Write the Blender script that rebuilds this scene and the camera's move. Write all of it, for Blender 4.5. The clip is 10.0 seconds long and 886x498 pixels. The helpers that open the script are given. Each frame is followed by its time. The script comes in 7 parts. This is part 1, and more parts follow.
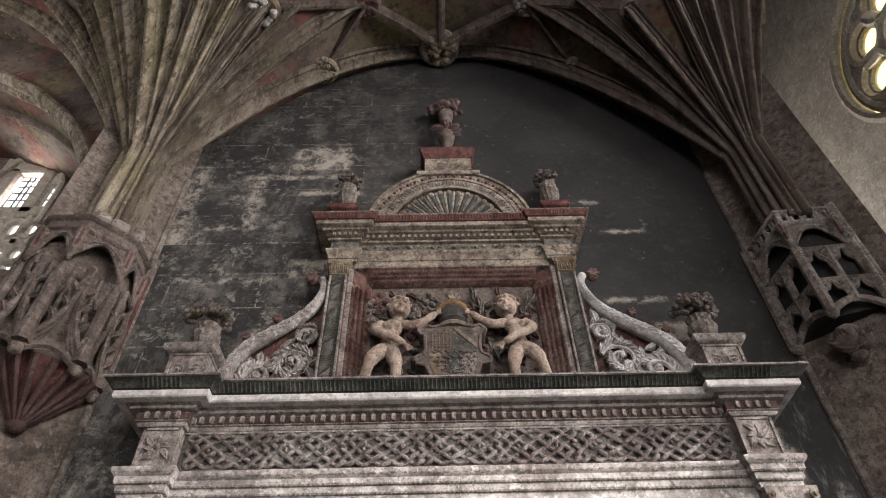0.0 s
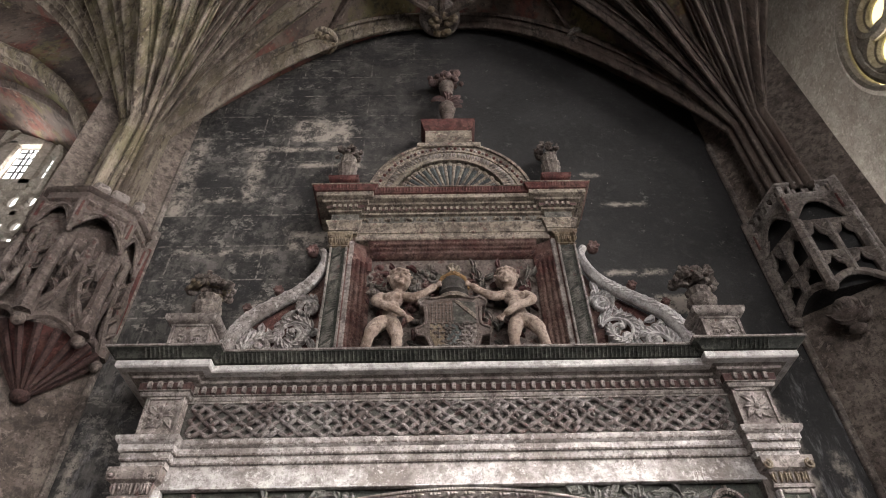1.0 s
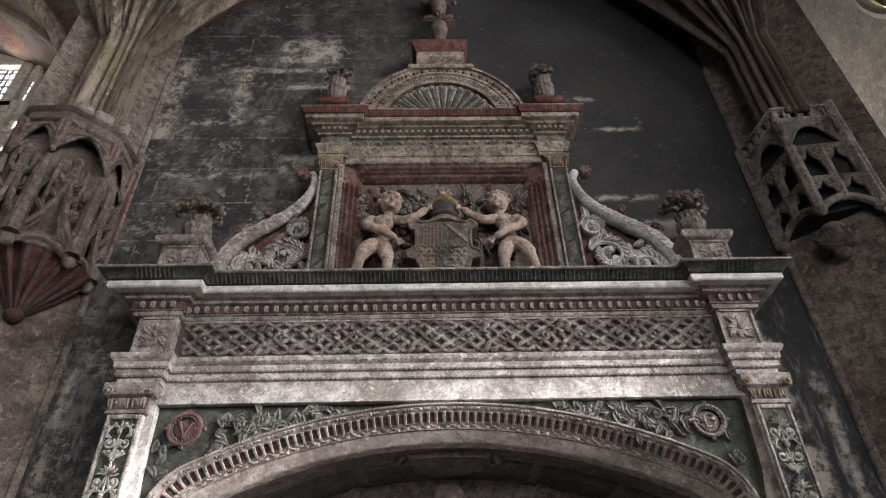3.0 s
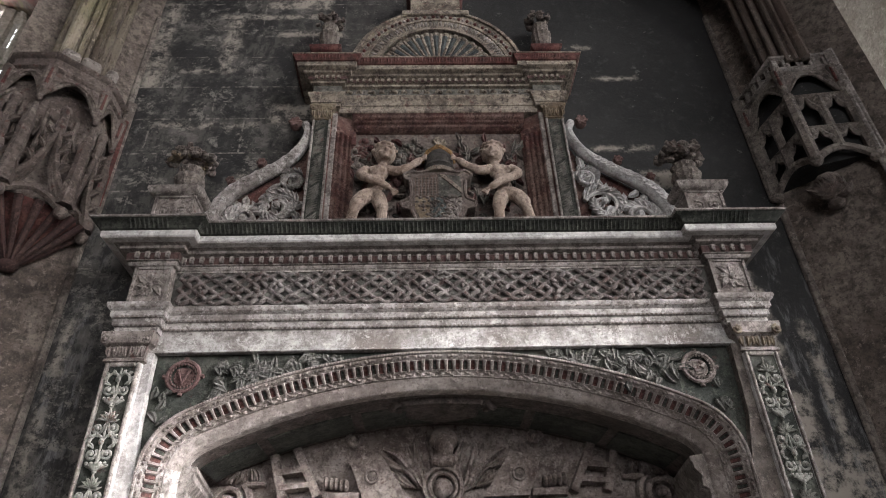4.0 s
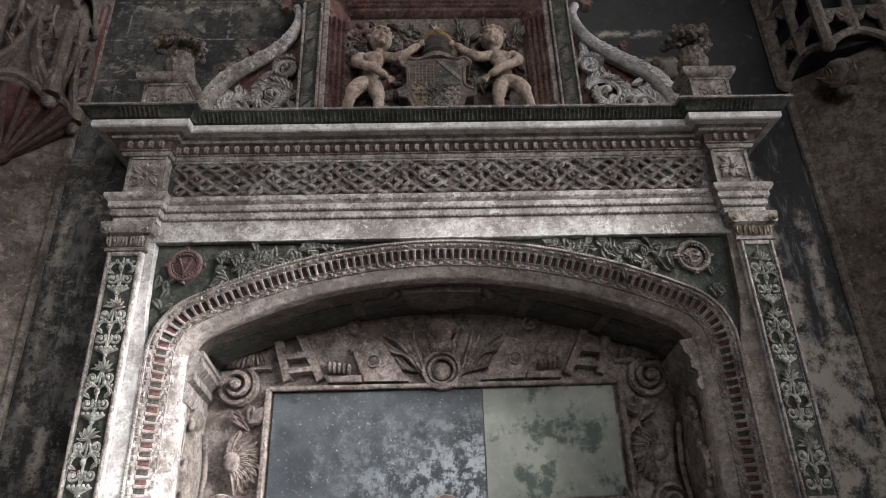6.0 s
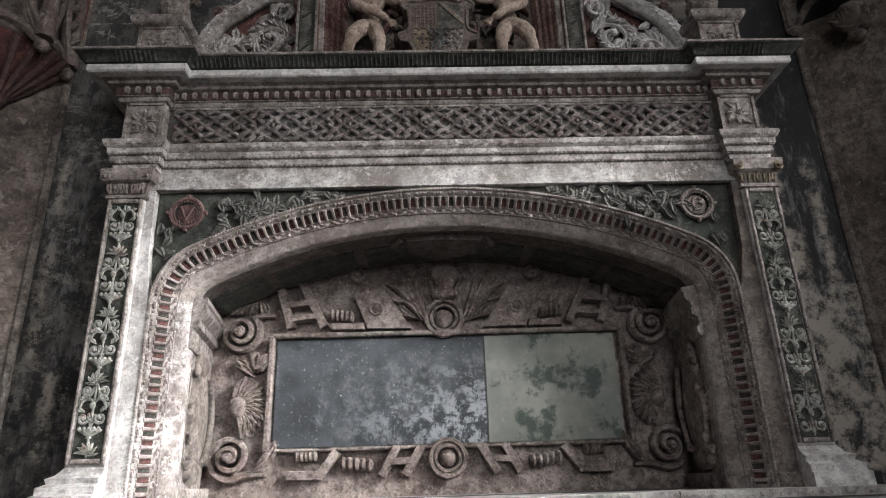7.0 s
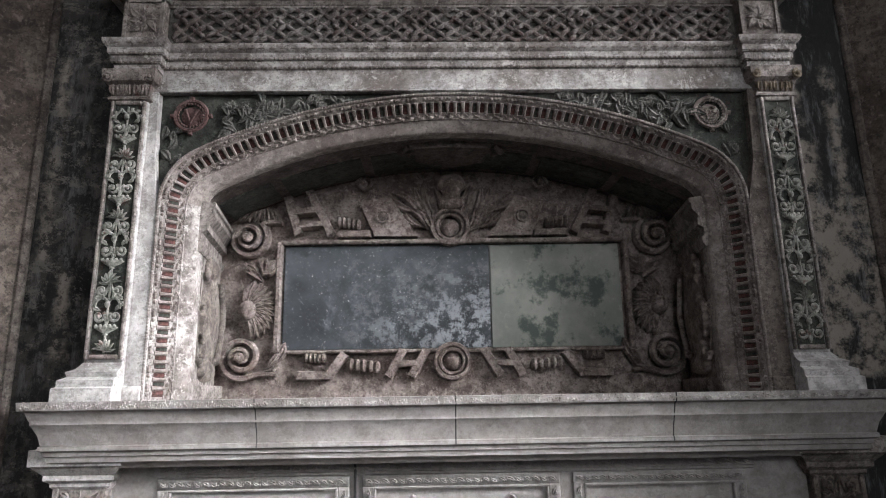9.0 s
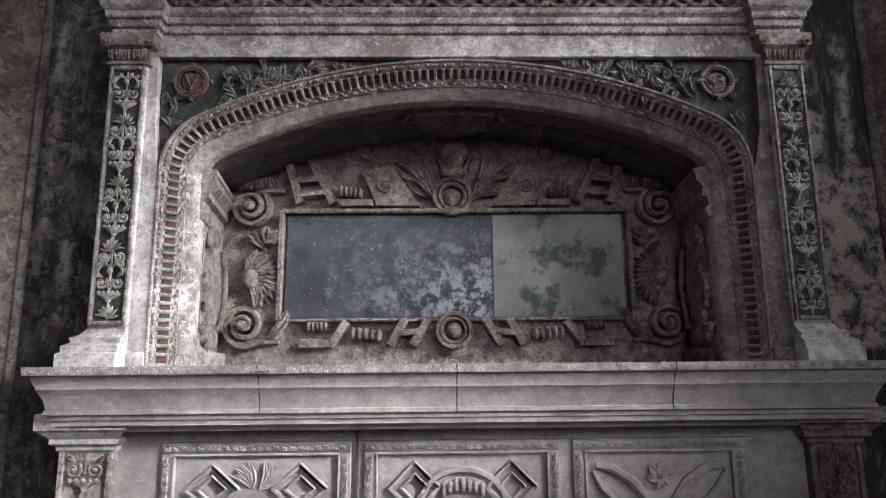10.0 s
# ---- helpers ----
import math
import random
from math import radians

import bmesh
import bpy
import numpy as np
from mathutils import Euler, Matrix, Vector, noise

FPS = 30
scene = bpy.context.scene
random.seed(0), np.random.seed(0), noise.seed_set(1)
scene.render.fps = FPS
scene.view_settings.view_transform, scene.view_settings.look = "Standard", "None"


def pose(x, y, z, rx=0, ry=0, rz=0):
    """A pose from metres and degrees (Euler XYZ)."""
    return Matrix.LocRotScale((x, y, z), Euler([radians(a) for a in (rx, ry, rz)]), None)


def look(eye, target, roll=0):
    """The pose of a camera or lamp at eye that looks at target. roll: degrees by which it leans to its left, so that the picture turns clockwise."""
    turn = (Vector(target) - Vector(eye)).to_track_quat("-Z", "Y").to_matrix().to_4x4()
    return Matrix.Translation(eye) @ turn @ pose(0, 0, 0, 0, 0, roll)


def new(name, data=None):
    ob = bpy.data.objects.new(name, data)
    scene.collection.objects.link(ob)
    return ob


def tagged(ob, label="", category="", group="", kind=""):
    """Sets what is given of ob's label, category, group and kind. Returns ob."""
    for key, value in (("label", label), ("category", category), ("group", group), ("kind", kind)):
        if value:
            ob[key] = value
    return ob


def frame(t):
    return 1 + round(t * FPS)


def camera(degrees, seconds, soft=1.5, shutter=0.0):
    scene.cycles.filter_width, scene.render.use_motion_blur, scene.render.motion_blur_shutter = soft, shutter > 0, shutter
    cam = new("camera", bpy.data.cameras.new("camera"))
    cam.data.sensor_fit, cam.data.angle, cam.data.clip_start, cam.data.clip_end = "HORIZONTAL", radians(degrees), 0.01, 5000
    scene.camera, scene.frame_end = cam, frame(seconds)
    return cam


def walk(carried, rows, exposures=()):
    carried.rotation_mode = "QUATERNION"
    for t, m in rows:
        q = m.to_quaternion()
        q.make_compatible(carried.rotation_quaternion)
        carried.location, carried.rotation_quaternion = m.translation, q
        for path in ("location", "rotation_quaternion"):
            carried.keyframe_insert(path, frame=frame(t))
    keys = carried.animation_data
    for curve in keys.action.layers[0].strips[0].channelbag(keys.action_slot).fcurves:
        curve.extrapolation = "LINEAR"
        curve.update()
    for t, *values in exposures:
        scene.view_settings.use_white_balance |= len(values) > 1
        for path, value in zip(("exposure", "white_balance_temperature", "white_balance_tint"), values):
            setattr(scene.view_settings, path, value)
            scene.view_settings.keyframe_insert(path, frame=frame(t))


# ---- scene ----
cam = camera(69.9, 10.0, soft=1.0)
PATH = [
    (0, (-0.06, -4.321, 1.883), (-0.036, -2.931, 3.32), -1.6),
    (0.5, (-0.057, -4.311, 1.876), (-0.037, -2.894, 3.287), -1.5),
    (1, (-0.062, -4.305, 1.87), (-0.04, -2.858, 3.25), -1.4),
    (1.5, (-0.063, -4.303, 1.863), (-0.037, -2.825, 3.21), -1.4),
    (2, (-0.059, -4.29, 1.854), (-0.03, -2.776, 3.16), -1.5),
    (2.5, (-0.051, -4.268, 1.836), (-0.016, -2.719, 3.101), -1.5),
    (4, (-0.045, -4.228, 1.787), (0.012, -2.559, 2.888), -1.8),
    (4.5, (-0.048, -4.224, 1.778), (0.014, -2.515, 2.814), -1.8),
    (5, (-0.049, -4.208, 1.757), (0.015, -2.463, 2.733), -1.8),
    (5.5, (-0.039, -4.195, 1.743), (0.02, -2.411, 2.646), -1.8),
    (7, (-0.071, -4.154, 1.693), (-0.014, -2.278, 2.383), -1.8),
    (7.5, (-0.074, -4.162, 1.679), (-0.015, -2.267, 2.315), -1.5),
    (8, (-0.073, -4.164, 1.661), (-0.018, -2.251, 2.24), -1.3),
    (8.5, (-0.079, -4.154, 1.638), (-0.032, -2.224, 2.158), -1.1),
    (9, (-0.09, -4.133, 1.612), (-0.051, -2.184, 2.058), -0.9),
    (9.5, (-0.089, -4.122, 1.594), (-0.056, -2.161, 1.988), -0.6),
    (10, (-0.094, -4.117, 1.591), (-0.061, -2.15, 1.952), -0.5),
]
walk(cam, [(t, look(eye, target, roll)) for t, eye, target, roll in PATH],
     [(0, 0.44, 6800, 15), (4, -0.03, 6450, 13), (7, -0.41, 6350, 11), (10, -0.82, 6150, 12)])

# ---- world, light ----
world = bpy.data.worlds.new("world")
scene.world = world
world.use_nodes = True
wn = world.node_tree.nodes
sky = wn.new("ShaderNodeTexSky")
sky.sky_type, sky.sun_disc = 'NISHITA', False
sky.sun_elevation, sky.sun_rotation = radians(38), radians(120)
world.node_tree.links.new(sky.outputs[0], wn["Background"].inputs[0])
wn["Background"].inputs[1].default_value = 0.12


def window_or_fill_light(name, eye, target, w, h, power, colour=(1.0, 0.97, 0.94), spread=180):
    la = bpy.data.lights.new(name, 'AREA')
    la.shape, la.size, la.size_y, la.energy, la.color = 'RECTANGLE', w, h, power, colour
    la.spread = radians(spread)
    ob = new(name, la)
    ob.matrix_world = look(eye, target)
    return ob


window_or_fill_light("daylight_south_window", (6.1, -1.75, 4.4), (-1.7, 0.1, 1.3), 1.4, 3.4, 88, spread=34)
window_or_fill_light("daylight_south_middle_window", (6.1, -4.3, 4.7), (-1.3, 0.2, 0.8), 1.7, 3.2, 260, spread=32)
# Added fill across the front, from a rear opening out of view.
window_or_fill_light("daylight_south_rear_window", (6.1, -8.6, 6.0), (-1.6, 0.2, 5.0), 2.0, 4.0, 115, spread=60)
# Added lamp for the vault and upper courses; no source is seen there.
window_or_fill_light("daylight_clerestory", (6.1, -4.3, 9.1), (-3.2, 0.0, 7.5), 2.0, 2.2, 145, spread=72)
# Added soft fill from behind the camera.
window_or_fill_light("daylight_west_window", (0.5, -12.1, 4.3), (0.0, 0.4, 2.6), 4.0, 5.0, 185, spread=110)
# Added lamp that brightens the left aisle wall; its opening is unseen.
window_or_fill_light("daylight_north_window", (-8.1, -1.3, 9.2), (-5.0, 1.4, 8.9), 1.2, 2.2, 65, spread=150)
# Added lamp, hidden by the pier, that brightens the right wall.
window_or_fill_light("daylight_aisle_window", (5.0, 3.75, 8.4), (5.75, -0.4, 8.4), 0.8, 3.0, 90, spread=150)
window_or_fill_light("daylight_leaded_window", (-6.235, 1.69, 9.4), (-5.8, -2.0, 9.6), 0.28, 0.7, 22)
window_or_fill_light("daylight_round_window", (6.08, -0.74, 9.62), (0.0, -1.6, 8.4), 1.6, 1.6, 30, (1.0, 0.93, 0.78))

# ---- materials ----


class Nodes:
    """A short hand for shader trees."""

    def __init__(self, name, rough=0.85, metal=0.0):
        self.mat = bpy.data.materials.new(name)
        self.mat.use_nodes = True
        self.t = self.mat.node_tree
        self.b = self.t.nodes["Principled BSDF"]
        self.b.inputs["Roughness"].default_value = rough
        self.b.inputs["Metallic"].default_value = metal
        self.b.inputs["Specular IOR Level"].default_value = 0.3
        self.pos = self.node("ShaderNodeTexCoord").outputs["Object"]

    def node(self, kind, **kw):
        n = self.t.nodes.new(kind)
        for k, v in kw.items():
            n.inputs[k].default_value = v
        return n

    def link(self, a, b):
        self.t.links.new(a, b)

    def scaled(self, s, shift=0.0):
        m = self.node("ShaderNodeMapping")
        m.inputs["Scale"].default_value = s if isinstance(s, tuple) else (s, s, s)
        m.inputs["Location"].default_value = (shift, shift * 0.7, shift * 1.3)
        self.link(self.pos, m.inputs[0])
        return m.outputs[0]

    def noise(self, scale, detail=6.0, rough=0.6, shift=0.0, vec=None, dist=0.0):
        n = self.node("ShaderNodeTexNoise", Scale=1.0, Detail=detail, Roughness=rough, Distortion=dist)
        self.link(vec or self.scaled(scale, shift), n.inputs["Vector"])
        return n.outputs["Fac"]

    def ramp(self, fac, lo, hi):
        r = self.node("ShaderNodeMapRange")
        r.clamp = True
        r.interpolation_type = 'SMOOTHSTEP'
        self.link(fac, r.inputs[0])
        r.inputs[1].default_value, r.inputs[2].default_value = lo, hi
        return r.outputs[0]

    def mix(self, fac, a, b):
        m = self.node("ShaderNodeMix")
        m.data_type = 'RGBA'
        for s, v in ((0, fac), (6, a), (7, b)):
            if isinstance(v, (tuple, float, int)):
                m.inputs[s].default_value = (*v, 1) if isinstance(v, tuple) else v
            else:
                self.link(v, m.inputs[s])
        return m.outputs[2]

    def times(self, a, b):
        m = self.node("ShaderNodeMath")
        m.operation = 'MULTIPLY'
        for i, v in enumerate((a, b)):
            if isinstance(v, (float, int)):
                m.inputs[i].default_value = v
            else:
                self.link(v, m.inputs[i])
        return m.outputs[0]

    def done(self, colour, height=None, strength=0.4, distance=0.01):
        self.link(colour, self.b.inputs["Base Color"])
        if height is not None:
            bump = self.node("ShaderNodeBump", Strength=strength, Distance=distance)
            self.link(height, bump.inputs["Height"])
            self.link(bump.outputs[0], self.b.inputs["Normal"])
        return self.mat


def stone(name, base, light, dark, dirt=0.5, paint=None, amount=0.0, rough=0.88, grain=38.0, grit=1.0):
    """Old carved stone: broad stains, pale scuffs, soot in blotches, and rests of paint."""
    n = Nodes(name, rough)
    broad, fine = n.noise(2.3, 5, 0.6), n.noise(grain, 5, 0.7, 3.1)
    mid = n.noise(11.0, 9, 0.74, 7.7)
    c = n.mix(n.ramp(broad, 0.36, 0.62), base, light)
    if paint:
        c = n.mix(n.times(n.ramp(n.noise(12.0, 6, 0.7, 12.3), 0.62 - amount * 0.45, 0.70 - amount * 0.45), 0.85), c, paint)
    c = n.mix(n.times(n.ramp(mid, 0.40, 0.66), min(1.0, dirt * 1.45)), c, dark)
    pale = tuple(min(0.8, v * 1.5) for v in light)
    c = n.mix(n.times(n.ramp(n.noise(17.0, 8, 0.72, 5.0), 0.55, 0.66), 0.6 * grit), c, pale)
    c = n.mix(n.times(n.ramp(fine, 0.50, 0.66), 0.72 * grit), c, dark)
    c = n.mix(n.times(n.ramp(n.noise(62.0, 6, 0.75, 9.0), 0.60, 0.68), 0.55 * grit), c, pale)
    flakes = n.noise(7.0, 12, 0.82, 19.0, None, 0.4)
    c = n.mix(n.times(n.ramp(flakes, 0.555, 0.585), 0.5 * grit), c, pale)
    c = n.mix(n.times(n.ramp(n.noise(9.0, 12, 0.84, 33.0), 0.575, 0.60), 0.6 * grit), c, dark)
    return n.done(c, n.noise(24.0, 12, 0.82, 3.1), min(1.0, 1.0 * grit), 0.016)


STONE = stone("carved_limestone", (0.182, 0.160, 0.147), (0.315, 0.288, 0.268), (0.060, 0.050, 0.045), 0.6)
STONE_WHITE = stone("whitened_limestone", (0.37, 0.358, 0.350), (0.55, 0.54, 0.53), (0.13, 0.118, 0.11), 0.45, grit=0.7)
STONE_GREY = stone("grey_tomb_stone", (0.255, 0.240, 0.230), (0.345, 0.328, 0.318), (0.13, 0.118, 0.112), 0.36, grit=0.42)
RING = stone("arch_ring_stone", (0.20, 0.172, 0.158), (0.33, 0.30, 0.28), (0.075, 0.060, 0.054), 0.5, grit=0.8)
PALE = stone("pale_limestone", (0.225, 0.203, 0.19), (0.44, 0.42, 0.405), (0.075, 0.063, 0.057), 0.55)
GREEN_DEEP = stone("deep_green_ground", (0.030, 0.036, 0.031), (0.075, 0.080, 0.068), (0.012, 0.013, 0.012), 0.5, (0.06, 0.03, 0.027), 0.08)
BAND = stone("flaking_whitewash", (0.17, 0.15, 0.138), (0.46, 0.45, 0.44), (0.10, 0.088, 0.08), 0.55, grit=0.9)
STONE_PINK = stone("limestone_with_red_traces", (0.172, 0.146, 0.134), (0.30, 0.270, 0.252), (0.056, 0.046, 0.041), 0.6, (0.13, 0.064, 0.058), 0.08)
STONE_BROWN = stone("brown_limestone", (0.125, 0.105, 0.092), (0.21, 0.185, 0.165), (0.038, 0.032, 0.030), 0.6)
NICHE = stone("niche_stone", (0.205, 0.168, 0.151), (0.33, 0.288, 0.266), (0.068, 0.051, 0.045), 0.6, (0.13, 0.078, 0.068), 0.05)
RED = stone("worn_red_paint", (0.085, 0.025, 0.023), (0.125, 0.060, 0.052), (0.030, 0.014, 0.013), 0.6)
AEDI = stone("aedicule_stone", (0.155, 0.130, 0.104), (0.29, 0.252, 0.205), (0.042, 0.034, 0.030), 0.66, (0.125, 0.058, 0.052), 0.10)
GREEN = stone("worn_green_paint", (0.066, 0.064, 0.055), (0.155, 0.146, 0.130), (0.022, 0.022, 0.020), 0.6, (0.10, 0.05, 0.044), 0.10)
DARK_GREEN = stone("dark_green_leaf_paint", (0.026, 0.029, 0.024), (0.068, 0.070, 0.060), (0.009, 0.010, 0.009), 0.6)
INTERLACE = stone("interlace_stone", (0.105, 0.086, 0.080), (0.20, 0.185, 0.178), (0.040, 0.031, 0.029), 0.6, (0.085, 0.046, 0.042), 0.16)
GOLD = stone("faded_gilding", (0.135, 0.098, 0.060), (0.21, 0.17, 0.12), (0.06, 0.045, 0.032), 0.55, rough=0.6)
FLESH = stone("flesh_tinted_stone", (0.245, 0.182, 0.145), (0.37, 0.30, 0.252), (0.085, 0.057, 0.046), 0.5, grit=0.8)


def vault_web():
    """Brown vault webs with flaked red paint, olive algae and pale salts."""
    n = Nodes("vault_web", 0.9)
    c = n.mix(n.ramp(n.noise(1.4, 6, 0.65), 0.36, 0.62), (0.050, 0.038, 0.033), (0.115, 0.090, 0.074))
    c = n.mix(n.times(n.ramp(n.noise(1.1, 8, 0.7, 5.0), 0.48, 0.56), 0.8), c, (0.115, 0.040, 0.031))
    c = n.mix(n.times(n.ramp(n.noise(0.9, 8, 0.7, 14.0), 0.52, 0.60), 0.75), c, (0.115, 0.108, 0.048))
    c = n.mix(n.times(n.ramp(n.noise(7.0, 9, 0.76, 3.0), 0.48, 0.64), 0.8), c, (0.026, 0.021, 0.019))
    c = n.mix(n.times(n.ramp(n.noise(13.0, 9, 0.76, 8.0), 0.58, 0.66), 0.6), c, (0.24, 0.21, 0.165))
    return n.done(c, n.noise(16.0, 8, 0.72, 3.1), 0.7, 0.015)


def rib_stone(name, base, light, dark, algae, amount):
    """Moulded rib stone with long runs of damp, algae and pale rubbed arrises."""
    n = Nodes(name, 0.88)
    run_down = n.noise((5.5, 5.5, 1.1), 8, 0.68, 2.0)
    c = n.mix(n.ramp(run_down, 0.38, 0.60), base, light)
    c = n.mix(n.times(n.ramp(n.noise((2.6, 2.6, 0.8), 7, 0.7, 11.0), 0.46, 0.58), amount), c, algae)
    c = n.mix(n.times(n.ramp(n.noise((9.0, 9.0, 1.6), 9, 0.74, 23.0), 0.50, 0.62), 0.8), c, dark)
    c = n.mix(n.times(n.ramp(n.noise(15.0, 9, 0.76, 5.0), 0.55, 0.64), 0.6), c, tuple(v * 1.35 for v in light))
    c = n.mix(n.times(n.ramp(n.noise(34.0, 6, 0.74, 7.0), 0.53, 0.66), 0.6), c, dark)
    c = n.mix(n.times(n.ramp(n.noise((7.0, 7.0, 3.0), 12, 0.84, 51.0), 0.57, 0.60), 0.7), c, tuple(v * 1.5 for v in light))
    c = n.mix(n.times(n.ramp(n.noise((9.0, 9.0, 2.5), 12, 0.84, 61.0), 0.56, 0.59), 0.7), c, dark)
    return n.done(c, n.noise(18.0, 12, 0.82, 3.1), 1.0, 0.02)


VAULT = vault_web()
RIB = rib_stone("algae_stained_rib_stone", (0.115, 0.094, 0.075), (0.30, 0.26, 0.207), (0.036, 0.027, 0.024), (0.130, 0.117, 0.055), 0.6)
# Middle tone for the left wall rib and its neighbours.
RIB_MID = rib_stone("mid_tone_rib_stone", (0.078, 0.062, 0.050), (0.185, 0.158, 0.130), (0.026, 0.020, 0.018), (0.085, 0.075, 0.042), 0.5)
# Darker copy: the shade on the right-hand ribs is put into its colour.
RIB_SHADED = rib_stone("shade_toned_rib_stone", (0.062, 0.048, 0.041), (0.118, 0.095, 0.080), (0.022, 0.017, 0.015), (0.062, 0.034, 0.028), 0.4)
PALE_WALL = stone("pale_plaster_wall", (0.30, 0.27, 0.235), (0.38, 0.355, 0.31), (0.17, 0.15, 0.125), 0.4)
PIER = stone("pier_stone", (0.095, 0.076, 0.065), (0.185, 0.155, 0.134), (0.034, 0.028, 0.025), 0.6)
CANDEL = stone("candelabrum_stone", (0.20, 0.205, 0.182), (0.34, 0.34, 0.31), (0.07, 0.073, 0.064), 0.5, (0.17, 0.09, 0.075), 0.12)
CANOPY = stone("canopy_stone", (0.095, 0.075, 0.066), (0.175, 0.146, 0.130), (0.034, 0.026, 0.024), 0.5, (0.095, 0.034, 0.030), 0.08)


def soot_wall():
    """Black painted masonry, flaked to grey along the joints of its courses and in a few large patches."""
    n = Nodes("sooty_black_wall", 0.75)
    pos = n.node("ShaderNodeSeparateXYZ")
    n.link(n.pos, pos.inputs[0])
    flat = n.node("ShaderNodeCombineXYZ")
    n.link(pos.outputs[0], flat.inputs[0])
    n.link(pos.outputs[2], flat.inputs[1])
    br = n.node("ShaderNodeTexBrick", Scale=1.0)
    br.inputs["Mortar Size"].default_value = 0.012
    br.inputs["Mortar Smooth"].default_value = 0.6
    br.inputs["Brick Width"].default_value = 0.92
    br.inputs["Row Height"].default_value = 0.46
    br.offset = 0.37
    n.link(flat.outputs[0], br.inputs["Vector"])
    flake = n.noise(2.6, 10, 0.72, 2.0)
    fine = n.noise(11.0, 8, 0.75, 9.0)
    streak = n.noise((13.0, 13.0, 3.0), 9, 0.75, 6.0)
    speck = n.noise(34.0, 5, 0.7, 4.0)

    def edge(socket, centre, half, soft):
        """1 within half of centre along one axis, ragged at the rim."""
        s = n.node("ShaderNodeMath")
        s.operation = 'SUBTRACT'
        n.link(socket, s.inputs[0])
        s.inputs[1].default_value = centre
        a = n.node("ShaderNodeMath")
        a.operation = 'ABSOLUTE'
        n.link(s.outputs[0], a.inputs[0])
        w = n.node("ShaderNodeMath")
        w.operation = 'MULTIPLY_ADD'
        n.link(fine, w.inputs[0])
        w.inputs[1].default_value = soft * 1.6
        n.link(a.outputs[0], w.inputs[2])
        return n.ramp(w.outputs[0], half + soft * 1.15, half + soft * 0.55)

    patches = None
    for x, z, hx, hz in ((-1.45, 8.42, 0.34, 0.22), (-2.15, 7.55, 0.07, 0.45), (-1.75, 8.05, 0.60, 0.035), (-2.35, 7.15, 0.30, 0.03),
                         (-1.35, 6.5, 0.22, 0.12), (-1.75, 5.35, 0.05, 0.38), (-2.9, 7.6, 0.08, 0.7), (-2.2, 6.35, 0.5, 0.03), (-1.3, 7.75, 0.35, 0.03), (2.62, 4.35, 0.10, 0.22), (2.92, 2.35, 0.32, 0.65), (2.75, 3.25, 0.12, 0.22), (2.55, 4.9, 0.14, 0.25), (2.2, 5.6, 0.16, 0.10), (1.9, 6.0, 0.30, 0.02), (2.0, 7.0, 0.22, 0.015), (1.7, 7.5, 0.12, 0.012), (2.75, 4.0, 0.04, 0.4), (3.05, 3.4, 0.03, 0.7), (-2.9, 3.4, 0.03, 0.8), (-2.72, 2.2, 0.04, 0.3)):
        k = n.times(edge(pos.outputs[0], x, hx, 0.16), edge(pos.outputs[2], z, hz, 0.11))
        if patches is None:
            patches = k
        else:
            mx = n.node("ShaderNodeMath")
            mx.operation = 'MAXIMUM'
            n.link(patches, mx.inputs[0])
            n.link(k, mx.inputs[1])
            patches = mx.outputs[0]
    left = n.node("ShaderNodeMapRange")
    left.inputs[1].default_value, left.inputs[2].default_value = 0.4, -1.8
    n.link(pos.outputs[0], left.inputs[0])
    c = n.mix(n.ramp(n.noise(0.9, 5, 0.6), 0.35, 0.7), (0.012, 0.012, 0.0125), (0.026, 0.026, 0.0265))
    c = n.mix(n.times(n.times(left.outputs[0], n.ramp(n.noise(2.2, 10, 0.74, 17.0), 0.46, 0.53)), 0.5), c, (0.115, 0.109, 0.100))
    c = n.mix(n.times(n.ramp(fine, 0.52, 0.70), 0.5), c, (0.055, 0.055, 0.055))
    tall = n.noise((9.0, 9.0, 2.4), 9, 0.72, 41.0)
    c = n.mix(n.times(n.times(n.ramp(tall, 0.50, 0.58), left.outputs[0]), 0.85), c, (0.020, 0.020, 0.020))
    low = n.node("ShaderNodeMapRange")
    low.inputs[1].default_value, low.inputs[2].default_value = 5.4, 4.4
    n.link(pos.outputs[2], low.inputs[0])
    up = n.node("ShaderNodeMapRange")
    up.inputs[1].default_value, up.inputs[2].default_value = 4.2, 5.2
    n.link(pos.outputs[2], up.inputs[0])
    high = up.outputs[0]
    c = n.mix(n.times(n.times(n.ramp(streak, 0.50, 0.68), low.outputs[0]), 0.75), c, (0.19, 0.19, 0.195))
    c = n.mix(n.times(n.times(n.times(n.ramp(flake, 0.46, 0.66), left.outputs[0]), n.ramp(fine, 0.38, 0.62)), 0.7), c, (0.16, 0.152, 0.14))
    c = n.mix(n.times(n.times(patches, n.ramp(n.noise(6.0, 9, 0.75, 31.0), 0.40, 0.56)), 0.8), c, (0.35, 0.315, 0.275))
    c = n.mix(n.times(n.times(n.times(n.times(br.outputs["Fac"], n.ramp(fine, 0.45, 0.6)), left.outputs[0]), high), 0.75), c, (0.27, 0.25, 0.225))
    crisp = n.noise((4.2, 4.2, 5.5), 13, 0.84, 71.0, None, 0.3)
    c = n.mix(n.times(n.times(n.ramp(crisp, 0.555, 0.575), left.outputs[0]), 0.8), c, (0.20, 0.188, 0.17))
